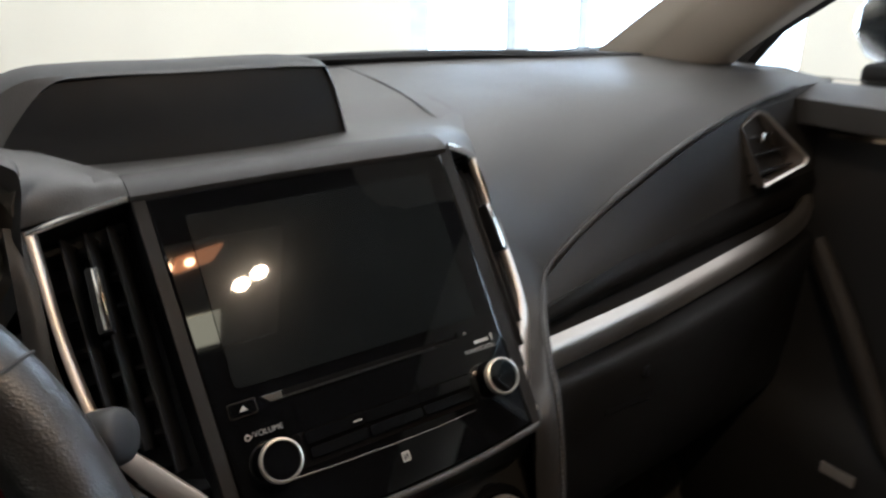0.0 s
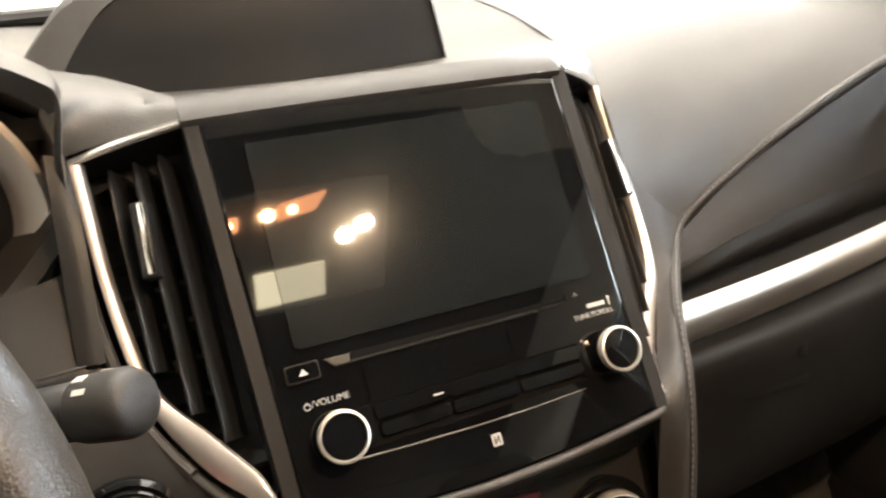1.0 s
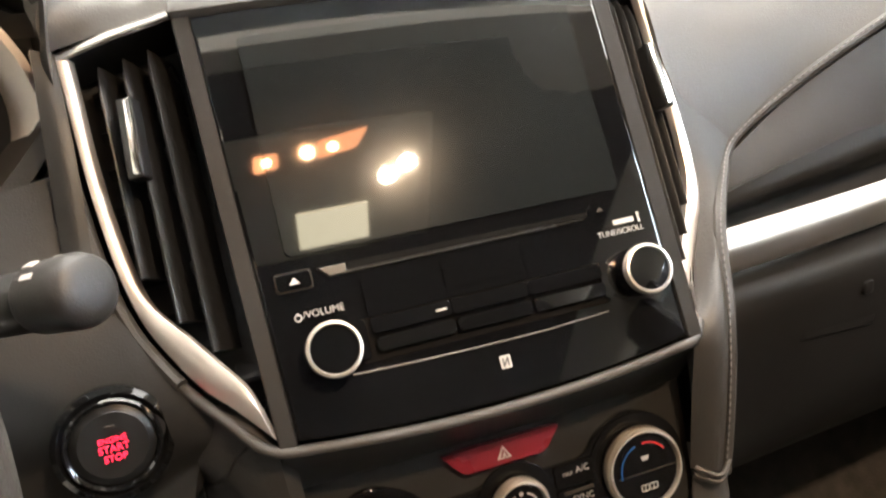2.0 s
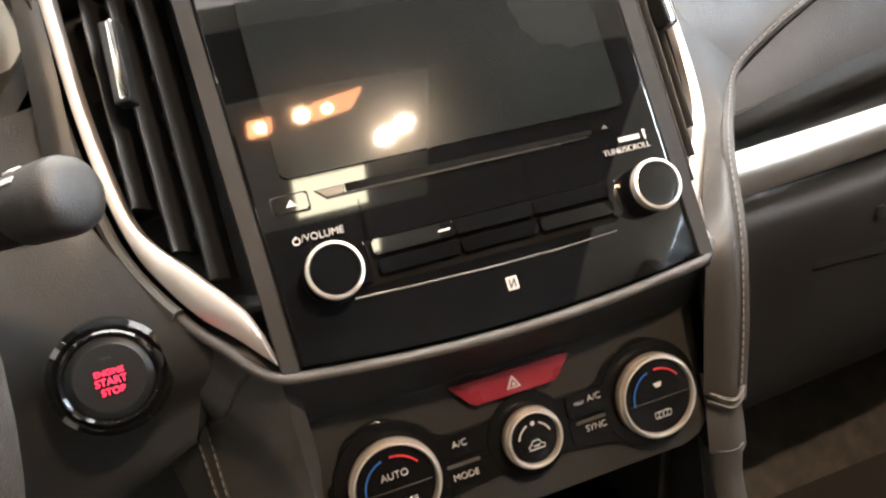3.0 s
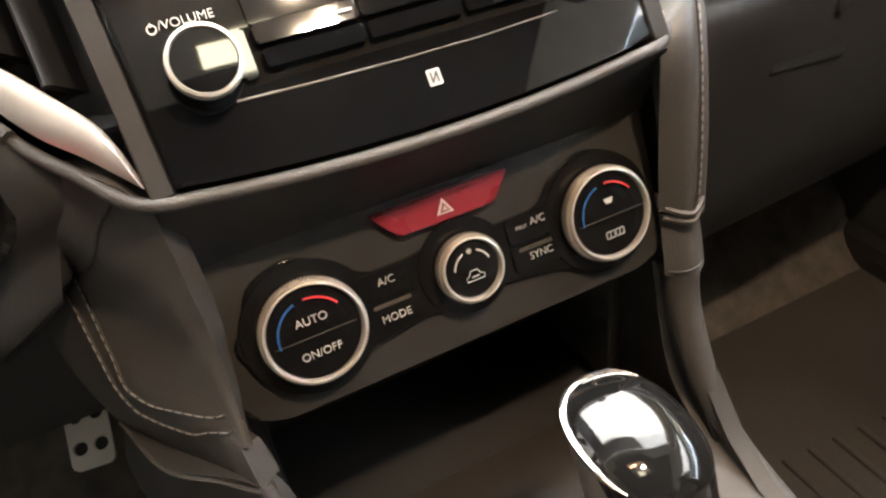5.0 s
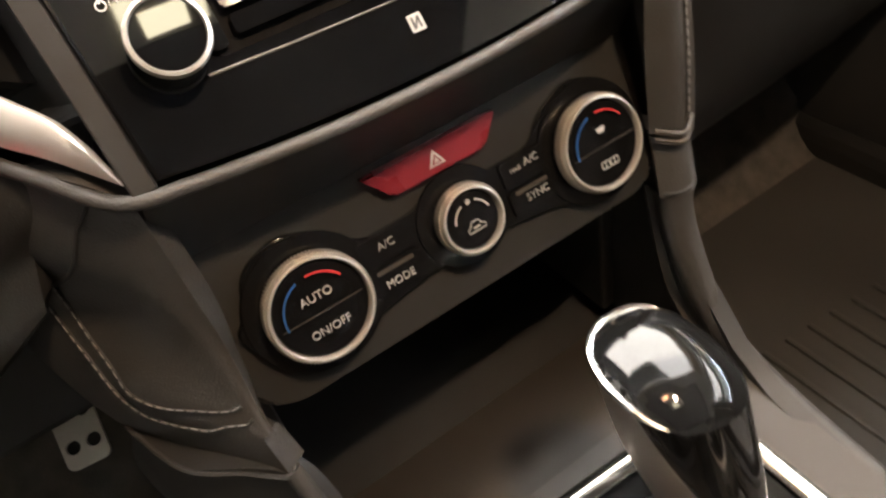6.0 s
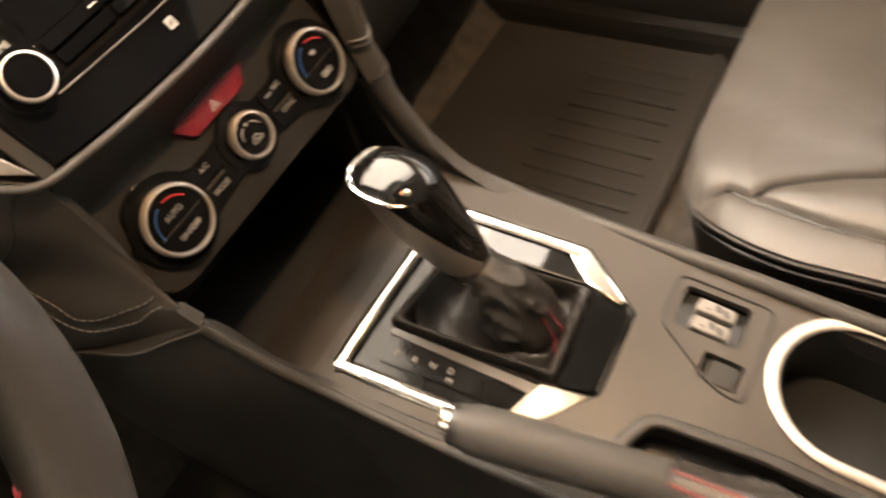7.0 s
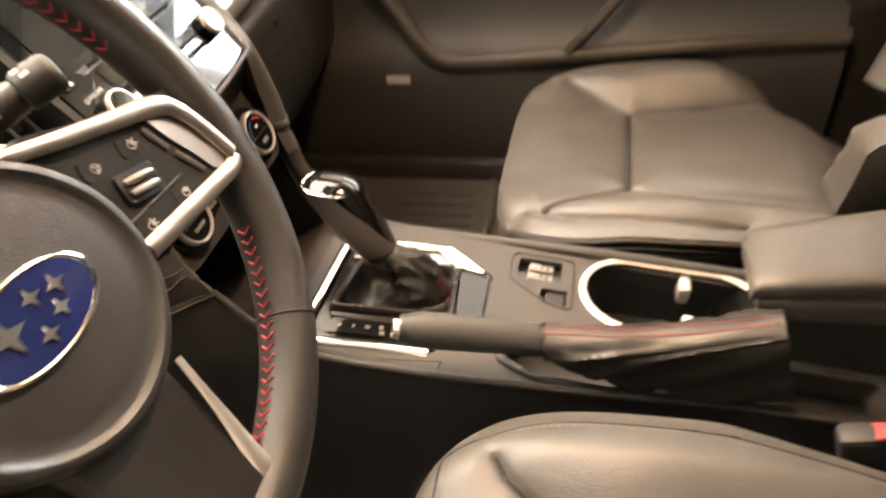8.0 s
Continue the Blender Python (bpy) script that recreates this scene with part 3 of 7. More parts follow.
# right shoulder of the centre stack: falls from the top pad to the console
SHO = [(0.1265, 0.659, 0.528), (0.1305, 0.667, 0.572), (0.138, 0.684, 0.618), (0.155, 0.718, 0.650), (0.183, 0.754, 0.664), (0.208, 0.779, 0.678)]
SHI = [(0.108, 0.666, 0.531), (0.108, 0.670, 0.572), (0.1085, 0.674, 0.618), (0.130, 0.706, 0.632), (0.163, 0.752, 0.664), (0.166, 0.790, 0.722)]
mid = [((a[0] + b[0]) / 2 + 0.001 * k, (a[1] + b[1]) / 2 - 0.006 * k, (a[2] + b[2]) / 2 + 0.004 * k) for a, b, k in zip(SHO, SHI, (1, 1, 1, 0.8, 0.45, 0))]
part("shoulder", sheet([SHO, mid, SHI], 8, 4, 0.012), PADDED, dash, "charcoal padded edge of the centre stack")
FOOT = [[(0.106, 0.655, 0.498), (0.107, 0.660, 0.514), (0.108, 0.665, 0.530)], [(0.118, 0.6470, 0.496), (0.1185, 0.652, 0.512), (0.119, 0.6575, 0.528)], [(0.130, 0.653, 0.497), (0.129, 0.656, 0.513), (0.128, 0.660, 0.529)]]
part("shoulder_foot", sheet(FOOT, 4, 4, 0.012), PADDED, dash, "charcoal foot of the padded edge")
for dz in (0.0, -0.005):
    part("fold_seam", tube(cr([(0.108, 0.662, 0.535 + dz), (0.118, 0.6535, 0.533 + dz), (0.1275, 0.6575, 0.537 + dz)], 5), 0.0016, 6), PADDED, dash)
back = [(x, y + 0.05, z - 0.012) for x, y, z in SHO]
part("shoulder_side", sheet([[(x + 0.0005, y + 0.07, z - 0.02) for x, y, z in SHO[:5]], [(x + 0.0015, y + 0.03, z - 0.006) for x, y, z in SHO[:5]], [(x, y + 0.002, z) for x, y, z in SHO[:5]]], 6, 3, 0.006), PADDED, dash)
edge = cr(SHO + STITCH[1:6], 10)
stitches([(p[0] - 0.0025, p[1] - 0.0036, p[2] + 0.0030) for p in edge], 0.0032, 0.0014, 0.00045, GREYTH, dash, label="fine grey thread seam")
part("edge_roll", tube([(p[0], p[1], p[2]) for p in edge], 0.0038, 8), PADDED, dash, "rolled seam edge")
# panel under the stitched edge
LOWP = [[(0.196, 0.772, 0.668), (0.25, 0.784, 0.696), (0.31, 0.789, 0.723), (0.40, 0.794, 0.757), (0.48, 0.800, 0.778), (0.56, 0.806, 0.786), (0.68, 0.82, 0.79)],
        [(0.190, 0.766, 0.655), (0.25, 0.772, 0.675), (0.31, 0.778, 0.693), (0.40, 0.785, 0.710), (0.48, 0.792, 0.718), (0.56, 0.80, 0.722), (0.68, 0.815, 0.728)],
        [(0.186, 0.762, 0.648), (0.25, 0.766, 0.659), (0.31, 0.771, 0.668), (0.40, 0.780, 0.678), (0.48, 0.789, 0.685), (0.56, 0.798, 0.689), (0.68, 0.813, 0.692)]]
part("trim_panel", sheet(LOWP, 6, 6, 0.008), PADDED, dash, "dark padded trim panel")
part("shadow_gap", sheet([[(0.15, 0.748, 0.650), (0.31, 0.772, 0.671), (0.48, 0.791, 0.688), (0.70, 0.816, 0.695)], [(0.15, 0.748, 0.643), (0.31, 0.764, 0.657), (0.48, 0.783, 0.668), (0.70, 0.81, 0.675)], [(0.15, 0.755, 0.634), (0.31, 0.772, 0.640), (0.48, 0.79, 0.648), (0.70, 0.815, 0.656)]], 5, 5, 0.02), RAILD, dash, "dark groove over the metal band")
BAND = [[(0.145, 0.731, 0.641), (0.30, 0.744, 0.643), (0.45, 0.764, 0.647), (0.58, 0.784, 0.652), (0.64, 0.800, 0.662), (0.70, 0.83, 0.672)],
        [(0.145, 0.722, 0.632), (0.30, 0.735, 0.634), (0.45, 0.755, 0.638), (0.58, 0.776, 0.643), (0.64, 0.790, 0.652), (0.70, 0.82, 0.66)],
        [(0.145, 0.721, 0.616), (0.30, 0.734, 0.618), (0.45, 0.754, 0.622), (0.58, 0.775, 0.627), (0.64, 0.788, 0.634), (0.70, 0.815, 0.64)],
        [(0.145, 0.730, 0.610), (0.30, 0.743, 0.612), (0.45, 0.763, 0.616), (0.58, 0.783, 0.621), (0.64, 0.796, 0.627), (0.70, 0.82, 0.634)]]
part("metal_band", sheet(BAND, 6, 4, 0.008), BRUSH, dash, "satin bronze-grey metal band")
# glovebox
gb = thing("glovebox", (0.40, 0.80, 0.33), "black plastic glovebox lid with a small latch, closed", "glovebox")
part("lid", sheet([[(0.135, 0.735, 0.606), (0.30, 0.744, 0.608), (0.50, 0.768, 0.613), (0.66, 0.80, 0.62)],
                   [(0.138, 0.716, 0.592), (0.30, 0.724, 0.594), (0.50, 0.748, 0.600), (0.66, 0.785, 0.61)],
                   [(0.140, 0.722, 0.53), (0.30, 0.730, 0.53), (0.50, 0.752, 0.54), (0.66, 0.79, 0.55)],
                   [(0.140, 0.745, 0.43), (0.30, 0.752, 0.43), (0.50, 0.77, 0.43), (0.66, 0.80, 0.44)],
                   [(0.140, 0.80, 0.37), (0.30, 0.81, 0.37), (0.50, 0.82, 0.37), (0.66, 0.83, 0.38)],
                   [(0.140, 1.0, 0.36), (0.30, 1.0, 0.36), (0.50, 1.0, 0.36), (0.66, 1.0, 0.37)]], 5, 5, 0.01), GLOVE, gb)
part("latch", box((0.008, 0.006, 0.010), 0.002, pose(0.285, 0.7225, 0.578, -8, 0, 0)), VENTB, gb, "small black latch button")
part("pull_recess", box((0.070, 0.004, 0.010), 0.002, pose(0.27, 0.7262, 0.548, -4, 6, 4)), VENTB, gb, "shallow black finger recess")

# display hood on the top
dh = thing("display_hood", (0, 0.98, 0.80), "matt black hood over a dark display on the dashboard", "display")
def hood_loop(y, k, grow, fl=0.0):
    zb = 0.795 + 0.02 * (y - 0.92)
    pts = [(-0.186 - grow - fl, zb - 0.006), (-0.164 - grow - 0.9 * fl, zb + 0.028 * k), (-0.137 - grow - 0.7 * fl, zb + 0.053 * k + grow), (-0.112 - 0.2 * fl, zb + 0.0575 * k + grow), (-0.05, zb + 0.056 * k + grow), (0.055, zb + 0.054 * k + grow), (0.070 + grow, zb + 0.046 * k), (0.082 + grow, zb - 0.01)]
    return [Vector((p[0], y + 0.10 * max(0, p[1] - zb), p[1])) for p in pts]
outer = [cr(hood_loop(y, k, 0.004, 0.027), 5) for y, k in ((0.907, 1.0), (0.917, 1.05), (0.96, 1.04), (1.02, 0.9), (1.08, 0.55), (1.12, 0.12))]
part("shell", loft(outer, cap=False, closed=False), HOODM, dh)
inner = [cr(hood_loop(y, k, 0.0022), 5) for y, k in ((0.905, 1.0), (0.909, 0.98), (0.915, 0.96))]
part("mask", loft(inner, cap=False, closed=False), HOODM, dh, "dark inner mask")
# The hood's lip takes paler dash plastic, to stand for sky light on it.
part("lip", loft([outer[0], inner[0]], cap=False, closed=False), SOFT, dh, "moulded lip of the hood, painted paler for sky light")
part("display_face", sheet([[(-0.194, 0.9085, 0.765), (-0.05, 0.9085, 0.765), (0.090, 0.9085, 0.765)], [(-0.170, 0.9105, 0.822), (-0.05, 0.9105, 0.822), (0.079, 0.9105, 0.822)], [(-0.136, 0.9135, 0.851), (-0.05, 0.9135, 0.853), (0.066, 0.9135, 0.849)]], 3, 3, 0.005), VENTB, dh, "unlit dark display face")

# dark carcass behind the skins
part("carcass", box((1.36, 0.26, 0.42), 0.01, pose(0, 1.0, 0.575)), VOID, dash)
part("band_backing", sheet([[(0.13, 0.775, 0.66), (0.45, 0.80, 0.665), (0.70, 0.83, 0.68)], [(0.13, 0.765, 0.60), (0.45, 0.785, 0.605), (0.70, 0.82, 0.62)]], 4, 3, 0.01), VOID, dash)
# passenger vent
def end_vent(s):
    v = thing("air_vent", (s * 0.58, 0.79, 0.70), "black side air vent with chrome surround and flat slats", "air vent", "side vents")
    m = frame_of((s * 0.548, 0.786, 0.737), (0, 0.30, 0.95), (-0.22 * s, -0.93, 0.30))
    hexa = [(-0.055, 0.036), (-0.028, 0.050), (-0.018, 0.046), (0.034, -0.012), (0.031, -0.020), (-0.034, -0.036)]
    if s < 0:
        hexa = [(-x, y) for x, y in hexa][::-1]
    o = soften(hexa, 0.004)
    i = [(x * 0.90 - s * 0.002, y * 0.89) for x, y in o]
    bm = bmesh.new()
    a = [bm.verts.new((x, y, 0.0)) for x, y in o]
    b = [bm.verts.new((x * 0.97, y * 0.97, 0.010)) for x, y in o]
    c = [bm.verts.new((x, y, 0.008)) for x, y in i]
    d = [bm.verts.new((x, y, -0.02)) for x, y in i]
    k = len(o)
    for p, q in ((a, b), (b, c), (c, d)):
        for j in range(k):
            bm.faces.new((p[j], p[(j + 1) % k], q[(j + 1) % k], q[j]))
    bmesh.ops.transform(bm, matrix=m, verts=bm.verts)
    part("surround", bm, SILVER, v, "thin satin silver surround")
    part("throat", prism(i, 0.004, 0, m, base=-0.02), VENTB, v)
    for j in range(3):
        y = -0.018 + 0.019 * j
        part("slat", box((0.066 - 0.014 * abs(j - 0.6), 0.0018, 0.014), 0.0007, m @ pose(s * (-0.010 - 0.009 * j), y, -0.006, 0, 0, 4)), VENTB, v)
    part("slider", box((0.006, 0.010, 0.010), 0.0015, m @ pose(s * -0.023, 0.018, 0.003)), CHROME, v, "chrome slider tab")
    return v


end_vent(1)
end_vent(-1)

# lower driver's panel with the start button
part("knee_panel", sheet([[(-0.70, 0.78, 0.72), (-0.50, 0.775, 0.72), (-0.30, 0.772, 0.72), (-0.20, 0.780, 0.728), (-0.182, 0.785, 0.735)],
                          [(-0.70, 0.735, 0.66), (-0.50, 0.728, 0.66), (-0.30, 0.724, 0.66), (-0.20, 0.738, 0.667), (-0.178, 0.749, 0.676)],
                          [(-0.70, 0.715, 0.61), (-0.50, 0.71, 0.61), (-0.30, 0.706, 0.615), (-0.20, 0.711, 0.623), (-0.139, 0.698, 0.631)],
                          [(-0.70, 0.71, 0.55), (-0.50, 0.71, 0.55), (-0.30, 0.708, 0.562), (-0.20, 0.712, 0.580), (-0.150, 0.704, 0.600)],
                          [(-0.70, 0.75, 0.46), (-0.50, 0.75, 0.46), (-0.30, 0.745, 0.48), (-0.20, 0.735, 0.535), (-0.160, 0.723, 0.566)],
                          [(-0.70, 0.95, 0.44), (-0.50, 0.95, 0.44), (-0.30, 0.95, 0.46), (-0.20, 0.95, 0.51), (-0.15, 0.95, 0.54)]], 6, 6, 0.01), HARD, dash, "black plastic knee panel")
part("cluster_fill", sheet([[(-0.1765, 0.8075, 0.782), (-0.181, 0.806, 0.784), (-0.186, 0.805, 0.786)], [(-0.1755, 0.782, 0.745), (-0.181, 0.781, 0.746), (-0.188, 0.782, 0.747)],
                            [(-0.178, 0.753, 0.690), (-0.184, 0.752, 0.691), (-0.191, 0.754, 0.692)]], 5, 5, 0.006), PLATE, dash, "charcoal strip between cluster and vent")
# left shoulder with the double seam
LSH = [[(-0.113, 0.673, 0.620), (-0.112, 0.669, 0.585), (-0.111, 0.665, 0.553), (-0.1120, 0.658, 0.530), (-0.113, 0.6490, 0.512)],
       [(-0.124, 0.680, 0.629), (-0.127, 0.680, 0.595), (-0.123, 0.674, 0.562), (-0.120, 0.663, 0.534), (-0.1145, 0.6485, 0.513)],
       [(-0.133, 0.691, 0.632), (-0.149, 0.7015, 0.600), (-0.157, 0.720, 0.567), (-0.150, 0.689, 0.533), (-0.1165, 0.6480, 0.512)],
       [(-0.137, 0.698, 0.633), (-0.155, 0.712, 0.600), (-0.181, 0.747, 0.560), (-0.166, 0.709, 0.503), (-0.1150, 0.6405, 0.4955)]]
part("shoulder", sheet(LSH, 6, 6, 0.012), PADDED, dash, "charcoal padded edge with double grey seam")
lsh_rows = [cr(row, 20) for row in LSH]
def on_shoulder(along, across):
    """A point of the shoulder's skin, by spans along and across its net."""
    a = min(along, 3.999) * 20
    k = int(a)
    p, q = (cr([row[i] for row in lsh_rows], 20) for i in (k, k + 1))
    b = min(across, 2.999) * 20
    n = int(b)
    return p[n].lerp(p[n + 1], b - n).lerp(q[n].lerp(q[n + 1], b - n), a - k)
upper_ = ((1.70, 1.88), (2.33, 1.88), (2.72, 1.91), (2.98, 2.05), (3.08, 2.07), (3.28, 1.98), (3.42, 1.55), (3.40, 1.20), (3.30, 0.90))
lower_ = ((1.95, 2.12), (2.38, 2.09), (2.72, 2.12), (3.00, 2.28), (3.12, 2.36), (3.22, 2.40), (3.45, 2.33), (3.65, 2.15), (3.72, 1.42), (3.58, 0.88))
for way in (upper_, lower_):
    seam_ = [on_shoulder(p.x, p.y) + Vector((-0.0006, -0.0014, 0.0008)) for p in cr([(a, b, 0) for a, b in way], 6)]
    stitches(seam_, 0.0034, 0.0013, 0.00042, GREYTH, dash, label="fine grey thread seam")
    part("seam_fold", tube([p + Vector((0.0004, 0.0010, -0.0016)) for p in seam_], 0.0008, 6), VOID, dash)
joint_ = [on_shoulder(p.x, p.y) + Vector((-0.0002, -0.0004, 0.0002)) for p in cr([(0.22, 0.98, 0), (0.57, 1.32, 0), (1.05, 1.52, 0), (1.55, 1.80, 0), (1.95, 2.22, 0), (2.02, 2.70, 0)], 6)]
part("seam_line", tube(joint_, 0.0009, 6), VOID, dash)
# moulding between the radio and the climate plate
part("stack_moulding", sheet([[(-0.1115, 0.6688, 0.6168), (-0.06, 0.6660, 0.6131), (0, 0.6650, 0.6112), (0.06, 0.6660, 0.6131), (0.1085, 0.6685, 0.6165)],
                              [(-0.1125, 0.6805, 0.5980), (-0.06, 0.6800, 0.5950), (0, 0.6795, 0.5935), (0.06, 0.6800, 0.5950), (0.114, 0.6815, 0.5985)],
                              [(-0.113, 0.6920, 0.5740), (-0.06, 0.6922, 0.5735), (0, 0.6922, 0.5730), (0.06, 0.6922, 0.5735), (0.113, 0.6920, 0.5740)]], 5, 5, 0.004), PLATE, dash, "charcoal moulding under the radio")
for s_ in (1, -1):
    part("stack_cheek", box((0.018, 0.12, 0.20), 0.003, pose(s_ * 0.1165, 0.772, 0.535)), VOID, dash)
# small speaker slots beside the column
for j in range(3):
    part("sensor_slot", box((0.022, 0.002, 0.0016), 0.0006, pose(-0.197, 0.7450 - 0.0034 * j, 0.6945 - 0.0045 * j, -38, 0, 4)), VOID, dash)

# ---- centre air vents ----
def stack_vent(s):
    v = thing("air_vent", (s * 0.145, 0.74, 0.66), "black upright air vent framed by a satin chrome strip", "air vent", "centre vents")
    def W(x, u, n):
        return FAS @ Vector((s * x, u, n))
    if s < 0:
        inn = [(0.1125, 0.020, -0.004), (0.1162, 0.10, -0.003), (0.1195, 0.205, -0.002)]
        out = [(0.117, 0.010, -0.006), (0.148, 0.045, -0.024), (0.166, 0.092, -0.031), (0.170, 0.13, -0.029), (0.175, 0.203, -0.024)]
        outer_edge = ((0.1125, 0.0010, -0.001), (0.1270, 0.0180, -0.0084), (0.139, 0.0305, -0.016), (0.150, 0.0465, -0.024), (0.1616, 0.0690, -0.0312), (0.1685, 0.097, -0.0312), (0.1735, 0.142, -0.0285), (0.1765, 0.205, -0.0245))
        inner_edge = ((0.1165, 0.0160, -0.001), (0.1210, 0.0275, -0.003), (0.1290, 0.0390, -0.0085), (0.141, 0.0555, -0.0185), (0.1560, 0.0755, -0.0295), (0.1625, 0.098, -0.0312), (0.1680, 0.142, -0.0285), (0.1705, 0.205, -0.0245))
        top_edge = ((0.1755, 0.2045, -0.0245), (0.150, 0.2065, -0.013), (0.1195, 0.2085, -0.002))
        slat_n, slat_dn, slat_x, slat_w = -0.007, -0.022, 0.1205, 0.049
        slide = (0.1470, 0.153, -0.013)
    else:
        inn = [(0.1110, 0.006, -0.004), (0.1120, 0.10, -0.003), (0.1130, 0.208, -0.002)]
        out = [(0.1135, 0.004, -0.008), (0.138, 0.040, -0.036), (0.158, 0.085, -0.046), (0.1605, 0.13, -0.045), (0.160, 0.210, -0.044)]
        outer_edge = ((0.1085, 0.0030, -0.002), (0.1180, 0.0080, -0.017), (0.1290, 0.0170, -0.029), (0.1420, 0.0350, -0.037), (0.1585, 0.0640, -0.044), (0.1650, 0.0900, -0.046), (0.1660, 0.1370, -0.046), (0.1640, 0.2130, -0.0445))
        inner_edge = ((0.1090, 0.0070, -0.003), (0.1120, 0.0200, -0.013), (0.1200, 0.0300, -0.025), (0.1345, 0.0470, -0.034), (0.1510, 0.0720, -0.042), (0.1580, 0.0940, -0.044), (0.1600, 0.1370, -0.044), (0.1590, 0.2130, -0.0435))
        top_edge = ((0.1635, 0.2130, -0.0445), (0.138, 0.2125, -0.022), (0.1125, 0.2105, -0.002))
        slat_n, slat_dn, slat_x, slat_w = -0.008, -0.036, 0.1115, 0.046
        slide = (0.1420, 0.145, -0.024)
    # chrome strip along the outer edge, widest at the knee
    oe = cr([W(*p) for p in outer_edge], 6)
    ie = cr([W(*p) for p in inner_edge], 6)
    nrm = (FAS.to_3x3() @ Vector((s * 0.35, 0, 0.93)))
    part("chrome_strip", loft([[p - nrm * 0.004, p + nrm * 0.0004, p.lerp(q, 0.12) + nrm * 0.0014, p.lerp(q, 0.5) + nrm * 0.0020, p.lerp(q, 0.88) + nrm * 0.0014, q + nrm * 0.0004, q - nrm * 0.004] for p, q in zip(oe, ie)]), SILVER, v, "satin chrome strip")
    if s < 0:
        part("edge_rib", tube([p + FAS.to_3x3() @ Vector((-0.0065, 0, -0.004)) for p in oe[14:]], 0.0032, 8), PADDED, v, "charcoal rib beside the strip")
    top = cr([W(*p) for p in top_edge], 6)
    part("top_strip", tube(top, 0.0026, 8, flat=0.7, up=nrm), CHROME, v, "thin bright top strip")
    # throat walls and back
    polyi = [W(*p) for p in inn]
    polyo = [W(*p) for p in out]
    dv = FAS.to_3x3() @ Vector((0, 0, -0.035))
    ring = polyi + polyo[::-1]
    part("throat", loft([ring, [p + dv for p in ring]], cap=False), VENTB, v)
    bm = bmesh.new()
    bm.faces.new([bm.verts.new(p + dv * 0.95) for p in ring])
    part("throat_back", bm, VOID, v)
    # upright slats following the inner edge
    edge_u = [p[1] for p in inner_edge]
    edge_x = [p[0] for p in inner_edge]
    for j, f in enumerate((0.20, 0.46, 0.72)):
        x0 = slat_x + f * slat_w
        u0 = float(np.interp(x0 + 0.004, edge_x, edge_u))
        rows = []
        for u in np.linspace(u0, 0.1985, 17):
            k = min(1.0, (0.1985 - u) / 0.012) ** 0.5
            p = W(x0 + 0.003 * u / 0.2, u, slat_n + slat_dn * f - 0.004 * (1 - k))
            rows.append([p + FAS.to_3x3() @ Vector((s * (0.0022 * a_ * (0.35 + 0.65 * k) + 0.42 * d_), 0, d_)) for a_, d_ in ((-1, -0.022), (-1, -0.004), (-0.7, -0.0012), (0, 0), (0.7, -0.0012), (1, -0.004), (1, -0.022))])
        part("slat", loft(rows), VENTB, v)
    for u in np.linspace(0.05, 0.19, 8):
        x1 = slat_x + slat_w * min(1.0, 0.35 + u / 0.15)
        part("rear_slat", tube([W(slat_x + 0.002, u, slat_n - 0.022), W(x1 - 0.004, u, slat_n + slat_dn - 0.020)], 0.0022, 6, flat=2.0), VENTB, v)
    c = W(*slide)
    mm = FAS.copy()
    mm.translation = c
    mm = mm @ pose(0, 0, 0, 0, s * 18, s * 1.5)
    part("slider", box((0.0085, 0.040, 0.010), 0.0015, mm), VENTB, v, "black slider with a chrome face")
    part("slider_face", box((0.0042, 0.038, 0.003), 0.0012, mm @ pose(s * -0.0016, 0, 0.0048)), CHROME, v, "bright chrome slider face")
    return v


stack_vent(1)
stack_vent(-1)

# ---- head unit ----
hu = thing("head_unit", (0, 0.68, 0.62), "gloss black car radio with a large unlit screen and two knobs", "car radio")
def bow(x, u0, d):
    return u0 - d * (1 - (x / 0.105) ** 2)
low = [(x, bow(x, -0.002, 0.007)) for x in np.linspace(-0.1034, 0.0995, 15)]
fp = low + [(0.1020, 0.205)] + [(x, 0.205) for x in np.linspace(0.09, -0.09, 7)] + [(-0.1106, 0.205)]
part("fascia", prism(fp, 0.008, 0.0015, FAS, base=-0.008), GLOSS, hu, "gloss black fascia")
part("screen", prism(rounded(-0.0912, 0.080, 0.0845, 0.191, 0.003), 0.0012, 0.0004, FAS), SCREEN, hu, "large unlit touch screen")
part("eject_frame", prism(rounded(-0.0985, 0.0640, -0.0812, 0.0732, 0.0012), 0.0007, 0.0003, FAS), RAILD, hu, "dark frame of the eject key")
part("eject_key", prism(rounded(-0.0977, 0.0648, -0.0820, 0.0724, 0.001), 0.0016, 0.0005, FAS), GLOSS, hu)
part("eject_mark", prism([(-0.0922, 0.0670), (-0.0872, 0.0670), (-0.0897, 0.0702)], 0.0004, 0, FAS, base=0.0017), WHITEP, hu)
# Flat strip on the fascia; its black paints the shade in the slot.
part("disc_slot", prism([(-0.0640, 0.0685), (0.0630, 0.0690), (0.0630, 0.0712), (-0.0640, 0.0725)], 0.0003, 0, FAS, base=0.0001), SLOTDARK, hu, "flat dark strip for the shaded disc slot")
part("slot_lip", loft([[FAS @ Vector((x, 0.0672 + du, n)) for du, n in ((0, 0), (0.0002, 0.0012), (0.0010, 0.0013), (0.0014, 0)) ] for x in np.linspace(-0.0725, 0.0600, 9)]), GATEF, hu, "thin satin slot edge")
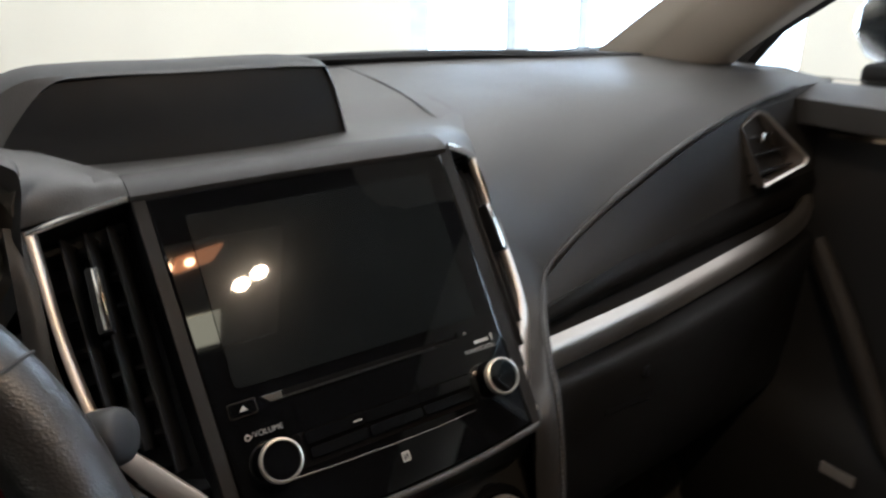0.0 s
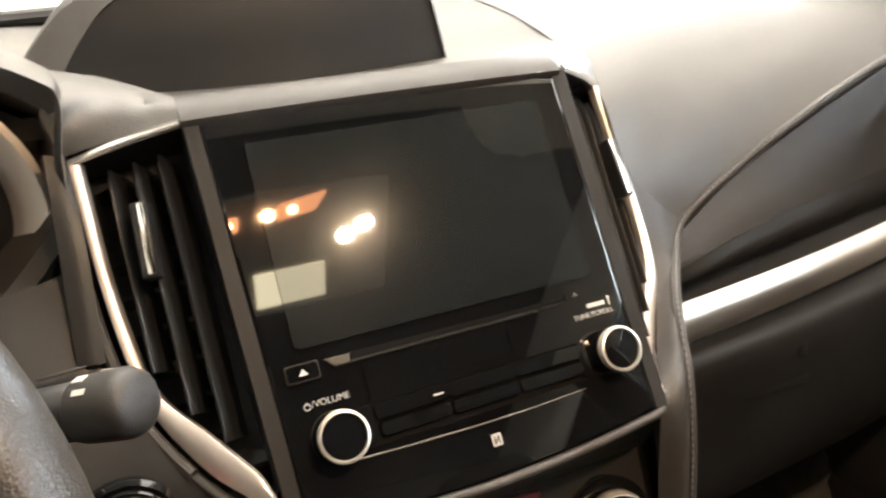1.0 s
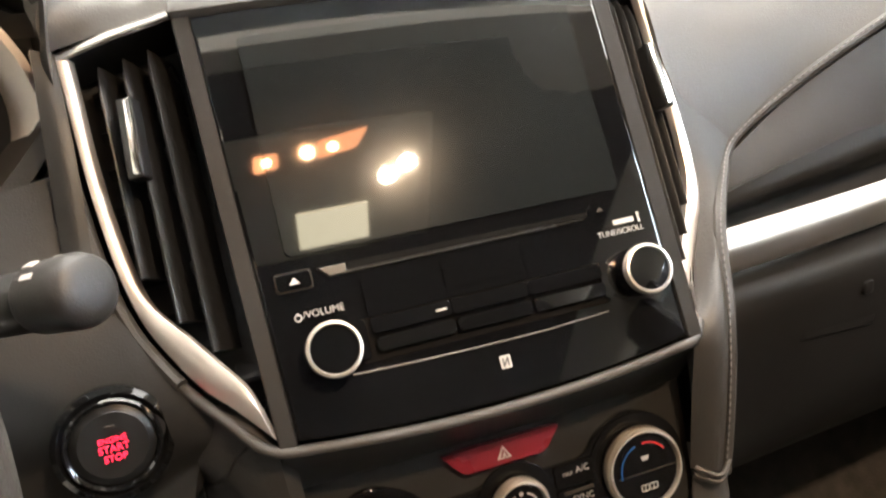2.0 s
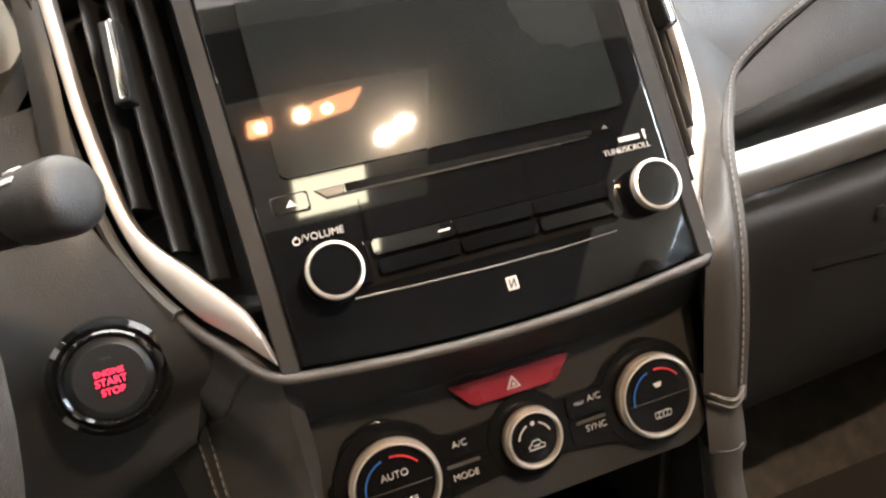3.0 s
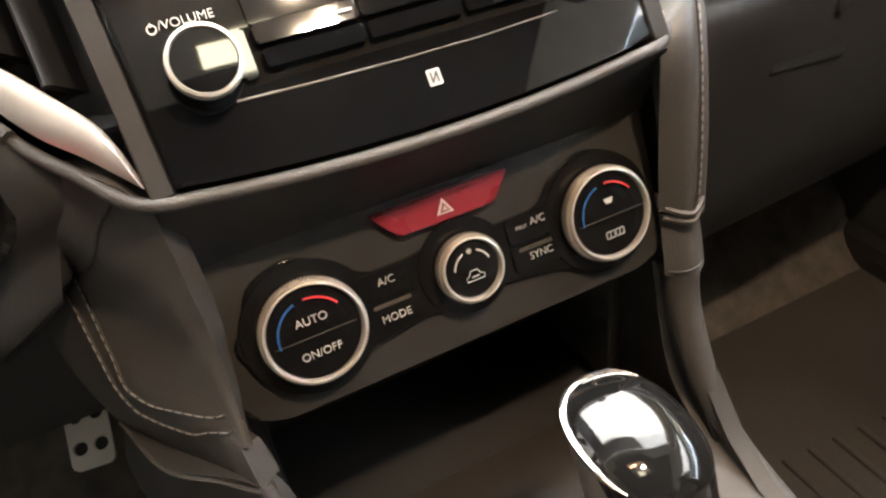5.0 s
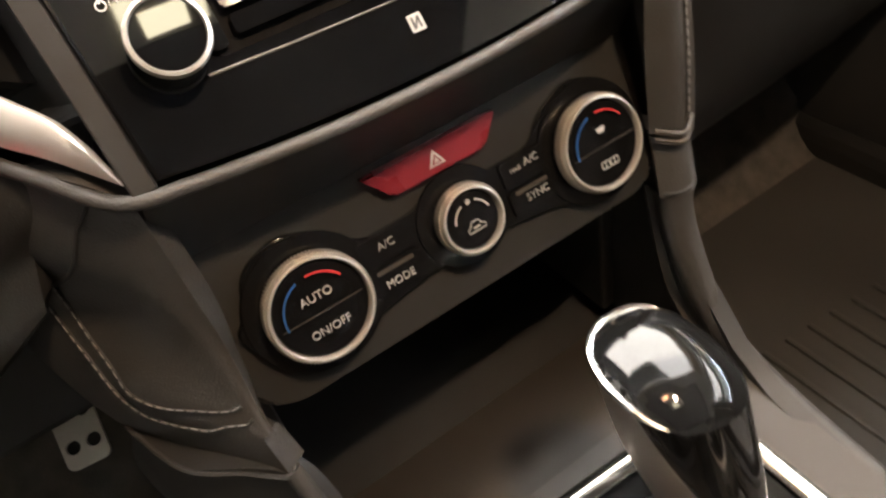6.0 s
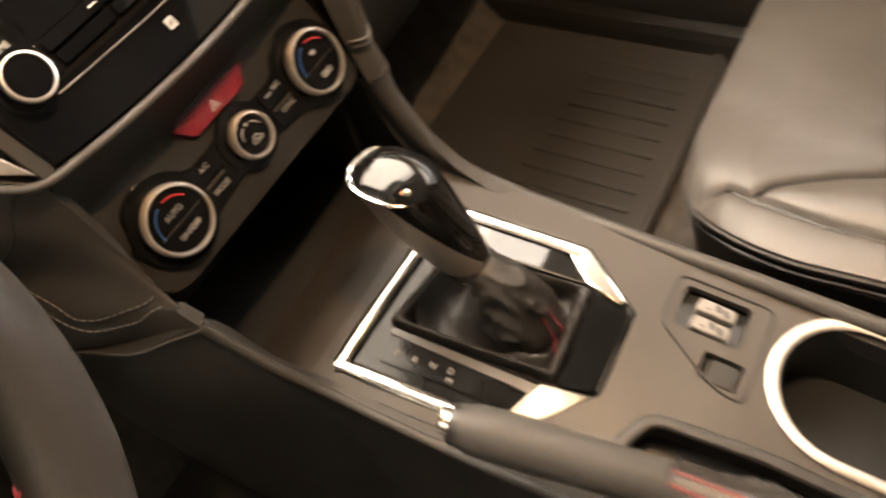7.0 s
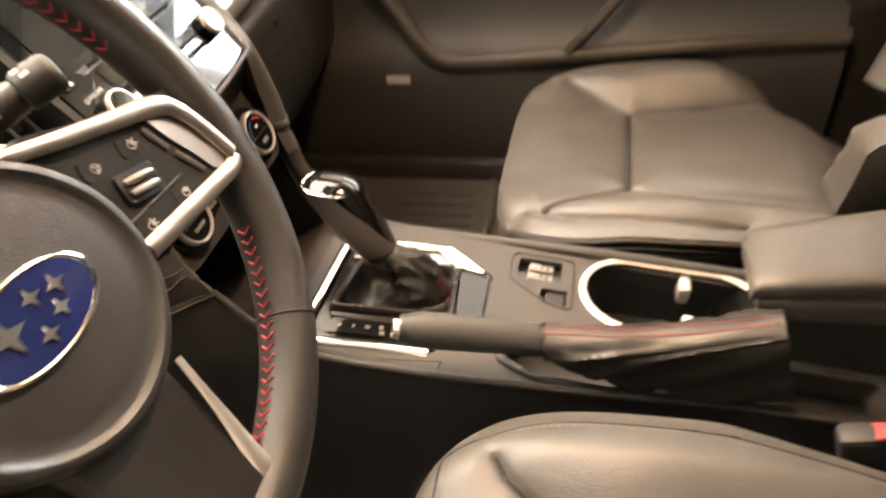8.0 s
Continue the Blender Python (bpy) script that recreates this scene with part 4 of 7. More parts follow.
part("slot_tab", prism([(-0.0733, 0.0672), (-0.0650, 0.0680), (-0.0645, 0.0722), (-0.0783, 0.0722)], 0.0012, 0.0005, FAS), GATEF, hu, "small satin slot tab")
part("card_tab", prism(rounded(0.0640, 0.0688, 0.0742, 0.0735, 0.0008), 0.0012, 0.0004, FAS), GLOSS, hu, "card slot tab")
part("card_tab_mark", prism([(0.0680, 0.0700), (0.0720, 0.0700), (0.0700, 0.0722)], 0.0003, 0, FAS, base=0.0013), SATIN, hu)
for x0, x1 in ((-0.0600, -0.0207), (-0.0200, 0.0218), (0.0226, 0.0590)):
    part("key_block", prism(rounded(x0, 0.0446, x1, 0.0640, 0.0006), 0.0012, 0.0005, FAS), GLOSS, hu, "gloss black key block")
part("clock_window", prism(rounded(-0.0196, 0.0490, 0.0214, 0.0635, 0.0006), 0.0004, 0.0002, FAS, base=0.0012), GLOSS, hu, "dark clock window")
# Flat sheet too: the recess shade behind the keys is painted black.
part("key_trough", prism(rounded(-0.0670, 0.0235, 0.0630, 0.0444, 0.002), 0.0002, 0, FAS, base=0.0001), SLOTDARK, hu, "flat dark sheet for the shaded trough behind the keys")
for x0, x1 in ((-0.0600, -0.0207), (-0.0200, 0.0192), (0.0200, 0.0600)):
    part("key", prism(rounded(x0, -0.0036, x1, 0.0036, 0.0010), 0.0042, 0.0011, FAS @ pose(0, 0.0397, 0.0000, -3, 0, 0)), GLOSS, hu)
    part("key", prism(rounded(x0 + 0.0010, -0.0032, x1, 0.0032, 0.0010), 0.0042, 0.0011, FAS @ pose(0, 0.0312, 0.0000, 6, 0, 0)), GLOSS, hu)
# White dash painted on the key for a lamp's glint on its bevel.
part("key_mark", prism(rounded(-0.0290, 0.0392, -0.0232, 0.0402, 0.0003), 0.0004, 0, FAS, base=0.0050), WHITEP, hu, "pale painted glint on a key")
for x in (-0.0655, 0.0625):
    part("trough_end", prism(rounded(x - 0.0028, 0.0255, x + 0.0028, 0.0440, 0.0012), 0.0028, 0.0010, FAS), GLOSS, hu)
low_line = [(-0.0730, 0.0202), (-0.045, 0.0190), (-0.010, 0.0180), (0.025, 0.0178), (0.060, 0.0190)]
part("lower_line", tube([FAS @ Vector((x, u, 0.0001)) for x, u in low_line], [0.0006, 0.0005, 0.0004, 0.0003, 0.0002], 8), KNOBM, hu, "fine bright edge under the keys")
part("contact_mark", prism(rounded(-0.0028, 0.0048, 0.0028, 0.0112, 0.0005), 0.0004, 0, FAS), WHITEP, hu, "small white square mark")
part("contact_mark_sign", prism([(-0.0016, 0.0058), (-0.0009, 0.0058), (0.0009, 0.0088), (0.0009, 0.0058), (0.0016, 0.0058), (0.0016, 0.0102), (0.0009, 0.0102), (-0.0009, 0.0072), (-0.0009, 0.0102), (-0.0016, 0.0102)], 0.0003, 0, FAS, base=0.0004), VOID, hu)
letters("/VOLUME", 0.0047, FAS @ pose(-0.0795, 0.0520, 0.0004), WHITEP, hu)
part("power_stem", box((0.0005, 0.0016, 0.0003), 0, FAS @ pose(-0.0915, 0.0530, 0.0004)), WHITEP, hu)
part("power_mark", lathe([(0.0013, 0.0002), (0.0018, 0.0002), (0.0018, 0.0005), (0.0013, 0.0005)], 20, FAS @ pose(-0.0915, 0.0515, 0), closed=True), WHITEP, hu)
letters("TUNE/SCROLL", 0.0042, FAS @ pose(0.079, 0.0575, 0.0004), WHITEP, hu)
part("tune_mark", prism(rounded(0.076, 0.0615, 0.088, 0.0640, 0.0003), 0.0004, 0, FAS), WHITEP, hu)
part("note_mark", prism([(0.0905, 0.0605), (0.0915, 0.0605), (0.0915, 0.0645), (0.0925, 0.0650), (0.0905, 0.0660)], 0.0004, 0, FAS), WHITEP, hu)


def radio_knob(x, name, u):
    m = FAS @ pose(x, u, 0)
    k = part(name, lathe([(0.0128, 0), (0.0128, 0.004), (0.0120, 0.0105), (0.0112, 0.0128), (0, 0.0128)], 48, m), GLOSS, hu, "gloss black knob with a bright ring")
    part("ring", lathe([(0.0127, 0.0095), (0.0130, 0.0110), (0.0126, 0.0138), (0.0114, 0.0142), (0.0110, 0.0130), (0.0112, 0.0095)], 48, m, closed=True), RINGS, k, "bright satin ring")
    part("knob_face", lathe([(0.0112, 0.0126), (0.0108, 0.0133), (0, 0.0136)], 48, m), GLOSS, k)


radio_knob(-0.0795, "volume_knob", 0.0335)
radio_knob(0.0815, "tuner_knob", 0.0350)
# side rails and top bar of the surround
st = thing("stack_surround", (0, 0.70, 0.62), "satin grey rails and rounded bar framing the radio", "trim")
part("side_rail", prism([(-0.1120, -0.006), (-0.1155, 0.10), (-0.1190, 0.2105), (-0.1115, 0.2125), (-0.1108, 0.205), (-0.1036, -0.004)][::-1], 0.0100, 0.0008, FAS, base=-0.0105), RAILD, st, "dark satin side rail")
part("side_rail", prism([(0.1000, -0.004), (0.1025, 0.205), (0.1035, 0.2125), (0.1120, 0.2105), (0.1110, 0.10), (0.1085, -0.006)], 0.0100, 0.0008, FAS, base=-0.0105), RAILD, st, "dark satin side rail")
bar = []
for x in np.linspace(-0.119, 0.107, 13):
    sag = 0.004 * (x / 0.119) ** 2
    bar.append([FAS @ Vector((x, 0.2055 - sag * 0.3 + v, n)) for v, n in ((0, -0.012), (0.0005, -0.001), (0.003, 0.0025), (0.008, 0.0015), (0.0155, -0.004), (0.0225, -0.012), (0.0275, -0.022), (0.0265, -0.032))])
part("top_bar", loft(bar), BARLIT, st, "satin rounded top bar, painted paler for daylight")
lip = []
for x in np.linspace(-0.110, 0.103, 17):
    u = bow(x, -0.003, 0.007)
    lip.append(FAS @ Vector((x, u - 0.0034, -0.0020)))
ends = [FAS @ Vector(p) for p in ((0.1785, 0.125, -0.0345), (0.1750, 0.097, -0.0365), (0.1675, 0.0680, -0.0370), (0.1550, 0.0435, -0.0290), (0.1435, 0.0270, -0.0210), (0.1325, 0.0145, -0.0130), (0.1205, 0.0000, -0.0050))]
ends_r = [FAS @ Vector(p) for p in ((0.1640, 0.100, -0.0490), (0.1640, 0.080, -0.0480), (0.1560, 0.0520, -0.0440), (0.1430, 0.0280, -0.0360), (0.1270, 0.0110, -0.0220), (0.1110, -0.0010, -0.0060))]
lip = [Vector((-p.x, p.y, p.z)) for p in ends] + lip + ends_r[::-1]
lip = cr(lip, 3)
part("lower_lip", tube(lip, 0.0028, 12, flat=0.9), PADDED, st, "rounded padded lip under the radio")
# left cap over the vent
part("vent_cap", sheet([[(-0.1185, 0.790, 0.7975), (-0.150, 0.799, 0.7905), (-0.179, 0.806, 0.783)], [(-0.1185, 0.803, 0.8040), (-0.150, 0.812, 0.8045), (-0.1795, 0.803, 0.797)],
                        [(-0.1195, 0.826, 0.8040), (-0.146, 0.838, 0.8105), (-0.1745, 0.806, 0.8120)], [(-0.121, 0.850, 0.7990), (-0.152, 0.868, 0.8115), (-0.186, 0.835, 0.8210)],
                        [(-0.121, 0.898, 0.785), (-0.152, 0.912, 0.805), (-0.200, 0.905, 0.8190)]], 6, 6, 0.01,
                       lift=lambda u, v: -0.0022 * math.exp(-((u - 0.20 - 0.50 * v * v) / 0.04) ** 2)), SOFT, st, "charcoal cap over the air vent with a moulded crease")
part("vent_cap", sheet([[(0.166, 0.828, 0.776), (0.138, 0.810, 0.789), (0.107, 0.790, 0.799)], [(0.170, 0.846, 0.790), (0.138, 0.830, 0.799), (0.107, 0.806, 0.8045)], [(0.175, 0.872, 0.795), (0.140, 0.862, 0.798), (0.107, 0.850, 0.796)]], 5, 5, 0.01), SOFT, st, "charcoal cap over the air vent")

# ---- climate panel ----
cp = thing("climate_panel", (0, 0.67, 0.50), "satin black climate panel with three ringed dials and red key", "control panel")
pl = [(-0.111, -0.030), (-0.095, -0.037), (0.095, -0.037), (0.111, -0.030), (0.114, 0.075), (-0.114, 0.075)]
part("plate", prism(soften(pl, 0.006), 0.012, 0.002, CLI, base=-0.012), PLATE, cp, "satin black plate")
strip = [(-0.100, -0.012), (-0.072, -0.030), (-0.052, -0.020), (-0.016, -0.015), (0.0, -0.020), (0.016, -0.015), (0.052, -0.020), (0.072, -0.030), (0.100, -0.012), (0.106, 0.004), (0.100, 0.008), (0.094, 0.026), (0.074, 0.033), (0.054, 0.024), (0.046, 0.013), (0.016, 0.013), (0.0, 0.021), (-0.016, 0.013), (-0.046, 0.013), (-0.054, 0.024), (-0.074, 0.033), (-0.094, 0.026), (-0.100, 0.008), (-0.106, 0.004)]
part("gloss_strip", prism(soften(strip, 0.008), 0.003, 0.001, CLI), DIALF, cp, "gloss black strip round the dials")


def arc(m, r, a0, a1, wdt, h, material, parent, name):
    pts = [(r + d, a) for d in (wdt / 2,) for a in np.linspace(a0, a1, 14)] + [(r - wdt / 2, a) for a in np.linspace(a1, a0, 14)]
    part(name, prism([(rr * math.cos(radians(a)), rr * math.sin(radians(a))) for rr, a in pts], 0.0003, 0, m, base=h), material, parent)


def climate_dial(x, r, name, h):
    m = CLI @ pose(x, 0.0, 0.003)
    d = part(name, lathe([(r + 0.0078, 0), (r + 0.0074, 0.0010), (r + 0.0008, 0.0012), (r - 0.0004, h * 0.4), (r - 0.003, h - 0.001), (0, h - 0.001)], 56, m), DIALF, cp, "black dial with a satin silver ring")
    part("ring", lathe([(r + 0.0003, h * 0.35), (r + 0.0006, h * 0.7), (r - 0.0004, h + 0.0006), (r - 0.0012, h + 0.0008), (r - 0.0020, h - 0.0004), (r - 0.0022, h * 0.35)], 56, m, closed=True), RINGS, d, "satin silver ring")
    bm = None
    n = int(r * 4200)
    for i in range(n):
        a = 2 * math.pi * i / n
        bm = box((0.0011, 0.0006, h * 0.46), 0.0, m @ pose(0, 0, 0, 0, 0, math.degrees(a)) @ pose(r + 0.0004, 0, h * 0.60), bm=bm)
    part("knurling", bm, RINGS, d)
    part("dial_face", lathe([(r - 0.0028, h - 0.0012), (0, h - 0.0004)], 56, m), DIALF, d)
    return d, m @ pose(0, 0, h)


for x in (-0.0725, 0.0765):
    d, m = climate_dial(x, 0.0224, "temperature_dial", 0.0105)
    arc(m, 0.0156, 108, 186, 0.0009, 0.0, BLUEP, d, "cold_arc")
    arc(m, 0.0156, 36, 92, 0.0009, 0.0, REDP, d, "warm_arc")
    part("divider", box((0.036, 0.0004, 0.0004), 0, m @ pose(0, -0.001, 0)), SATIN, d)
    if x < 0:
        letters("AUTO", 0.0051, m @ pose(0, 0.0060, 0), WHITEP, d)
        letters("ON/OFF", 0.0049, m @ pose(0, -0.0088, 0), WHITEP, d)
    else:
        part("screen_mark", prism([(-0.0026, 0.0082), (0.0026, 0.0082), (0.0016, 0.0056), (-0.0016, 0.0056)], 0.0003, 0, m), WHITEP, d)
        for k in (-1, 1):
            mk = rounded(k * 0.0026 - 0.0023, -0.0112, k * 0.0026 + 0.0023, -0.0080, 0.0006)
            part("rear_mark", tube([m @ Vector((a_, b_, 0.0001)) for a_, b_ in mk], 0.00028, 5, closed=True, up=CLI.to_3x3() @ Vector((0, 0, 1))), WHITEP, d)
            part("rear_wave", box((0.0004, 0.0026, 0.0003), 0, m @ pose(k * 0.0026, -0.0096, 0.0001, 0, 0, -12)), WHITEP, d)
d, m = climate_dial(0.0022, 0.0153, "fan_dial", 0.0105)
arc(m, 0.0090, 112, 168, 0.0008, 0.0, WHITEP, d, "fan_arc")
arc(m, 0.0090, 18, 68, 0.0008, 0.0, WHITEP, d, "fan_arc")
car_ = [(0.86 * a_, 0.86 * b_ - 0.001) for a_, b_ in ((-0.0050, -0.0045), (0.0050, -0.0045), (0.0052, -0.0025), (0.0030, -0.0015), (0.0018, 0.0008), (-0.0022, 0.0008), (-0.0034, -0.0015), (-0.0052, -0.0025))]
part("car_mark", tube([m @ Vector((a_, b_, 0.0001)) for a_, b_ in car_], 0.00030, 5, closed=True, up=CLI.to_3x3() @ Vector((0, 0, 1))), WHITEP, d)
part("car_arrow", box((0.0036, 0.0007, 0.0003), 0, m @ pose(0, -0.0032, 0.0001)), WHITEP, d)
for a in (0, 60, 120):
    part("fan_mark", box((0.0026, 0.0006, 0.0003), 0, m @ pose(0, 0.0088, 0.0001, 0, 0, a + 30)), WHITEP, d)
for x, u, t, sz in ((-0.0355, 0.0075, "A/C", 0.0050), (-0.0355, -0.0095, "MODE", 0.0050), (0.0425, 0.0085, "A/C", 0.0050), (0.0405, -0.0075, "SYNC", 0.0050), (0.0335, 0.0075, "MAX", 0.0028)):
    letters(t, sz, CLI @ pose(x, u, 0.0048), WHITEP, cp)
for x in (-0.0355, 0.0385):
    for u in (0.0065, -0.0075):
        part("key", prism(rounded(x - 0.0125, u - 0.0060, x + 0.0125, u + 0.0062, 0.001), 0.0014, 0.0005, CLI, base=0.003), DIALF, cp)
    part("indicator", prism(rounded(x - 0.009, -0.0040, x + 0.009, -0.0022, 0.0004), 0.0016, 0.0003, CLI, base=0.0032), SATIN, cp, "small grey indicator bar")
hz = part("hazard_key", prism(soften([(-0.0345, 0.0365), (-0.0235, 0.0235), (0.0240, 0.0235), (0.0345, 0.0365)], 0.0015), 0.004, 0.001, CLI), REDBTN, cp, "dark red hazard key")
part("hazard_sign", prism([(-0.0042, 0.0265), (0.0042, 0.0265), (0, 0.0338)], 0.0003, 0, CLI, base=0.004), WHITEP, hz)
part("hazard_sign_inner", prism([(-0.0024, 0.0274), (0.0024, 0.0274), (0, 0.0316)], 0.0003, 0, CLI, base=0.0044), REDBTN, hz)
part("hazard_sign_core", prism([(-0.0013, 0.0281), (0.0013, 0.0281), (0, 0.0304)], 0.0003, 0, CLI, base=0.0048), WHITEP, hz)

# ---- start button ----
SB = frame_of((-0.183, 0.7022, 0.6245), (0.0, 0.40, 0.917), (0.10, -0.912, 0.398)) @ Matrix.Scale(0.87, 4)
sb = thing("start_button", (-0.183, 0.70, 0.60), "round black start button with satin ring and red lit words", "button")
part("bezel", lathe([(0.0305, -0.004), (0.0300, 0.001), (0.0270, 0.003), (0.0245, 0.001), (0.0240, -0.004)], 56, SB, closed=True), KNOBG, sb, "gloss black bezel")
part("ring", lathe([(0.0245, -0.002), (0.0243, 0.0042), (0.0232, 0.0052), (0.0218, 0.0042), (0.0214, -0.002)], 56, SB, closed=True), KNOBG, sb, "gloss black metal ring")
part("cap", lathe([(0.0216, -0.003), (0.0212, 0.0020), (0.0180, 0.0036), (0.0172, 0.0045), (0, 0.0038)], 48, SB), VENTB, sb, "black push cap")
REDLIT = glow("red_backlight", (1.0, 0.02, 0.06), 2.2)
for t, u, z in (("ENGINE", 0.0030, 0.0040), ("START", -0.0016, 0.0052), ("STOP", -0.0067, 0.0048)):
    letters(t, z, SB @ pose(0, u, 0.0049), REDLIT, sb)
part("pilot_lamp", box((0.005, 0.0014, 0.0006), 0.0002, SB @ pose(0, 0.010, 0.0046)), SATIN, sb)

# ---- instrument cluster ----
ic = thing("instrument_cluster", (-0.36, 0.85, 0.70), "instrument cluster with two ringed gauges under a charcoal cowl", "instrument cluster")
def cowl_loop(y, hw, top, bot, shift=0.0):
    pts = [(-0.36 - hw, (top + bot) / 2), (-0.36 - hw * 0.86, top - 0.012), (-0.36 - hw * 0.5, top + 0.008), (-0.36, top + 0.014), (-0.36 + hw * 0.5, top + 0.008), (-0.36 + hw * 0.86, top - 0.006), (-0.36 + hw * 1.02, top - 0.020), (-0.36 + hw * 1.06, top - 0.030), (-0.36 + hw * 1.03, top - 0.058), (-0.36 + hw * 0.97, bot + 0.045), (-0.36 + hw * 0.6, bot), (-0.36, bot - 0.006), (-0.36 - hw * 0.6, bot), (-0.36 - hw * 0.9, bot + 0.03)]
    return [Vector((p.x, y + shift * (p.z - bot) + 0.032 * min(1.0, max(0.0, (p.x + 0.27) / 0.07)), p.z)) for p in cr([(a, 0, b) for a, b in pts], 4, True)]
c0 = cowl_loop(0.768, 0.178, 0.8455, 0.69, 0.10)
c1 = cowl_loop(0.757, 0.177, 0.8425, 0.694, 0.10)
cl_ = cowl_loop(0.763, 0.171, 0.8320, 0.700, 0.10)
c2 = cowl_loop(0.785, 0.166, 0.826, 0.700, 0.10)
c3 = cowl_loop(0.810, 0.158, 0.818, 0.700, 0.10)
c4 = cowl_loop(0.83, 0.172, 0.842, 0.685, 0.10)
c5 = cowl_loop(0.93, 0.160, 0.832, 0.685, 0.10)
part("cowl", loft([c5, c4, c0, c1], cap=False), SOFT, ic, "charcoal grained cowl")
# Lip in matt black: the overhang's shade is put into its colour.
part("cowl_lip_shade", loft([c1, cl_], cap=False), HOODM, ic, "cowl edge, its underside shade painted black")
part("bezel", loft([cl_, c2, c3], cap=False), SATIN, ic, "grey bezel inside the cowl")
part("dial_plate", loft([c3, [v + Vector((0, 0.004, 0)) for v in c3]]), VENTB, ic)
for x in (-0.27, -0.45):
    gm = frame_of((x, 0.838, 0.754), (0, 0.10, 0.995), (0, -0.995, 0.10))
    part("gauge_hood", lathe([(0.066, -0.01), (0.080, 0.012), (0.0815, 0.018), (0.078, 0.021), (0.070, 0.018), (0.062, 0.006), (0.058, 0.0)], 56, gm), SILVER, ic, "satin silver gauge hood")
    part("gauge_ring", lathe([(0.050, 0.002), (0.0515, 0.006), (0.0500, 0.008), (0.0485, 0.004)], 56, gm, closed=True), CHROME, ic, "thin chrome gauge ring")
    part("gauge_face", lathe([(0.058, 0.0), (0.0, 0.001)], 48, gm), VENTB, ic)
    bm = None
    for a in range(-220, 41, 20):
        bm = box((0.006, 0.0010, 0.0006), 0, gm @ pose(0, 0, 0.0018, 0, 0, a) @ pose(0.042, 0, 0), bm=bm)
    part("gauge_ticks", bm, REDP, ic)
    part("needle", box((0.040, 0.0012, 0.001), 0, gm @ pose(0, 0, 0.004, 0, 0, 215) @ pose(0.018, 0, 0)), REDP, ic)
    part("needle_hub", lathe([(0.009, 0.001), (0.009, 0.006), (0.0, 0.007)], 24, gm), VENTB, ic)

# ---- steering wheel ----
ta = radians(28)
WH = frame_of((-0.352, 0.553, 0.726), (0, math.sin(ta), math.cos(ta)), (0, -math.cos(ta), math.sin(ta)))
sw = thing("steering_wheel", (-0.352, 0.60, 0.72), "black leather steering wheel with red stitching and satin spoke trim", "steering wheel")
circ = [WH @ Vector((0.170 * math.cos(a), 0.170 * math.sin(a), 0)) for a in np.linspace(0, 2 * math.pi, 97)[:-1]]
wn = WH.to_3x3() @ Vector((0, 0, 1))
part("rim", tube(circ, 0.0158, 18, closed=True, flat=1.12, up=wn), WLEATHER, sw, "black leather rim")
# cross seams of the rim cover
for a in (-51, 28, 152, 231):
    ar = radians(a)
    ring = [WH @ Vector(((0.170 + 0.0160 * math.cos(b)) * math.cos(ar), (0.170 + 0.0160 * math.cos(b)) * math.sin(ar), 0.0179 * math.sin(b))) for b in np.linspace(0, 2 * math.pi, 25)[:-1]]
    part("rim_seam", tube(ring, 0.0007, 6, closed=True, up=(0.3, 0.2, 0.9)), VOID, sw)
# red thread zigzag inside the rim
def zigzag(a0, a1, n):
    bm = None
    for i in range(n):
        a = radians(a0 + (a1 - a0) * i / n)
        for k in (-1, 1):
            b0, b1 = radians(180), radians(166)
            b2 = radians(194)
            pts = []
            for b, da in ((b0, 0), (b1 if k > 0 else b2, radians(1.15))):
                rr = 0.170 + 0.0163 * math.cos(b)
                pts.append(WH @ Vector((rr * math.cos(a + da), rr * math.sin(a + da), 0.0183 * math.sin(b))))
            bm = tube([pts[0], (pts[0] + pts[1]) / 2, pts[1]], 0.00070, 5, bm=bm)
    return bm
part("stitching", zigzag(-82, -30, 22), REDTH, sw, "red thread stitching")
part("stitching", zigzag(14, 84, 25), REDTH, sw, "red thread stitching")
part("stitching", zigzag(96, 166, 25), REDTH, sw, "red thread stitching")
part("stitching", zigzag(210, 262, 22), REDTH, sw, "red thread stitching")
# hub pad
hub = []
for r, h in ((0.0640, -0.012), (0.0665, 0.004), (0.0665, 0.014), (0.0650, 0.0190), (0.0630, 0.0204), (0.0608, 0.0204), (0.0590, 0.0186), (0.0570, 0.0176), (0.050, 0.0182), (0.030, 0.0186), (0.010, 0.0186)):
    hub.append([WH @ Vector((-0.002 + r * (1.0 + 0.02 * math.cos(2 * a)) * math.cos(a), -0.019 + r * 0.97 * math.sin(a), h)) for a in np.linspace(0, 2 * math.pi, 61)[:-1]])
part("hub_pad", loft(hub), WLEATHER, sw, "dark grained hub pad")
bm_ = WH @ pose(-0.003, -0.022, 0.0176)
oval = [(0.033 * math.cos(a), 0.0165 * math.sin(a)) for a in np.linspace(0, 2 * math.pi, 41)[:-1]]
bd = part("badge", prism(oval, 0.003, 0.0012, bm_), BADGE, sw, "blue oval badge with a chrome edge")
part("badge_edge", tube([bm_ @ Vector((x * 1.03, y * 1.03, 0.0022)) for x, y in oval], 0.0014, 8, closed=True, up=wn), CHROME, bd)
def star(cx, cy, r):
    return prism([(cx + (r if k % 2 == 0 else r * 0.35) * math.cos(math.pi * k / 4), cy + (r if k % 2 == 0 else r * 0.35) * math.sin(math.pi * k / 4)) for k in range(8)], 0.0008, 0, bm_, base=0.003)
part("badge_star", star(-0.014, 0.003, 0.009), CHROME, bd)
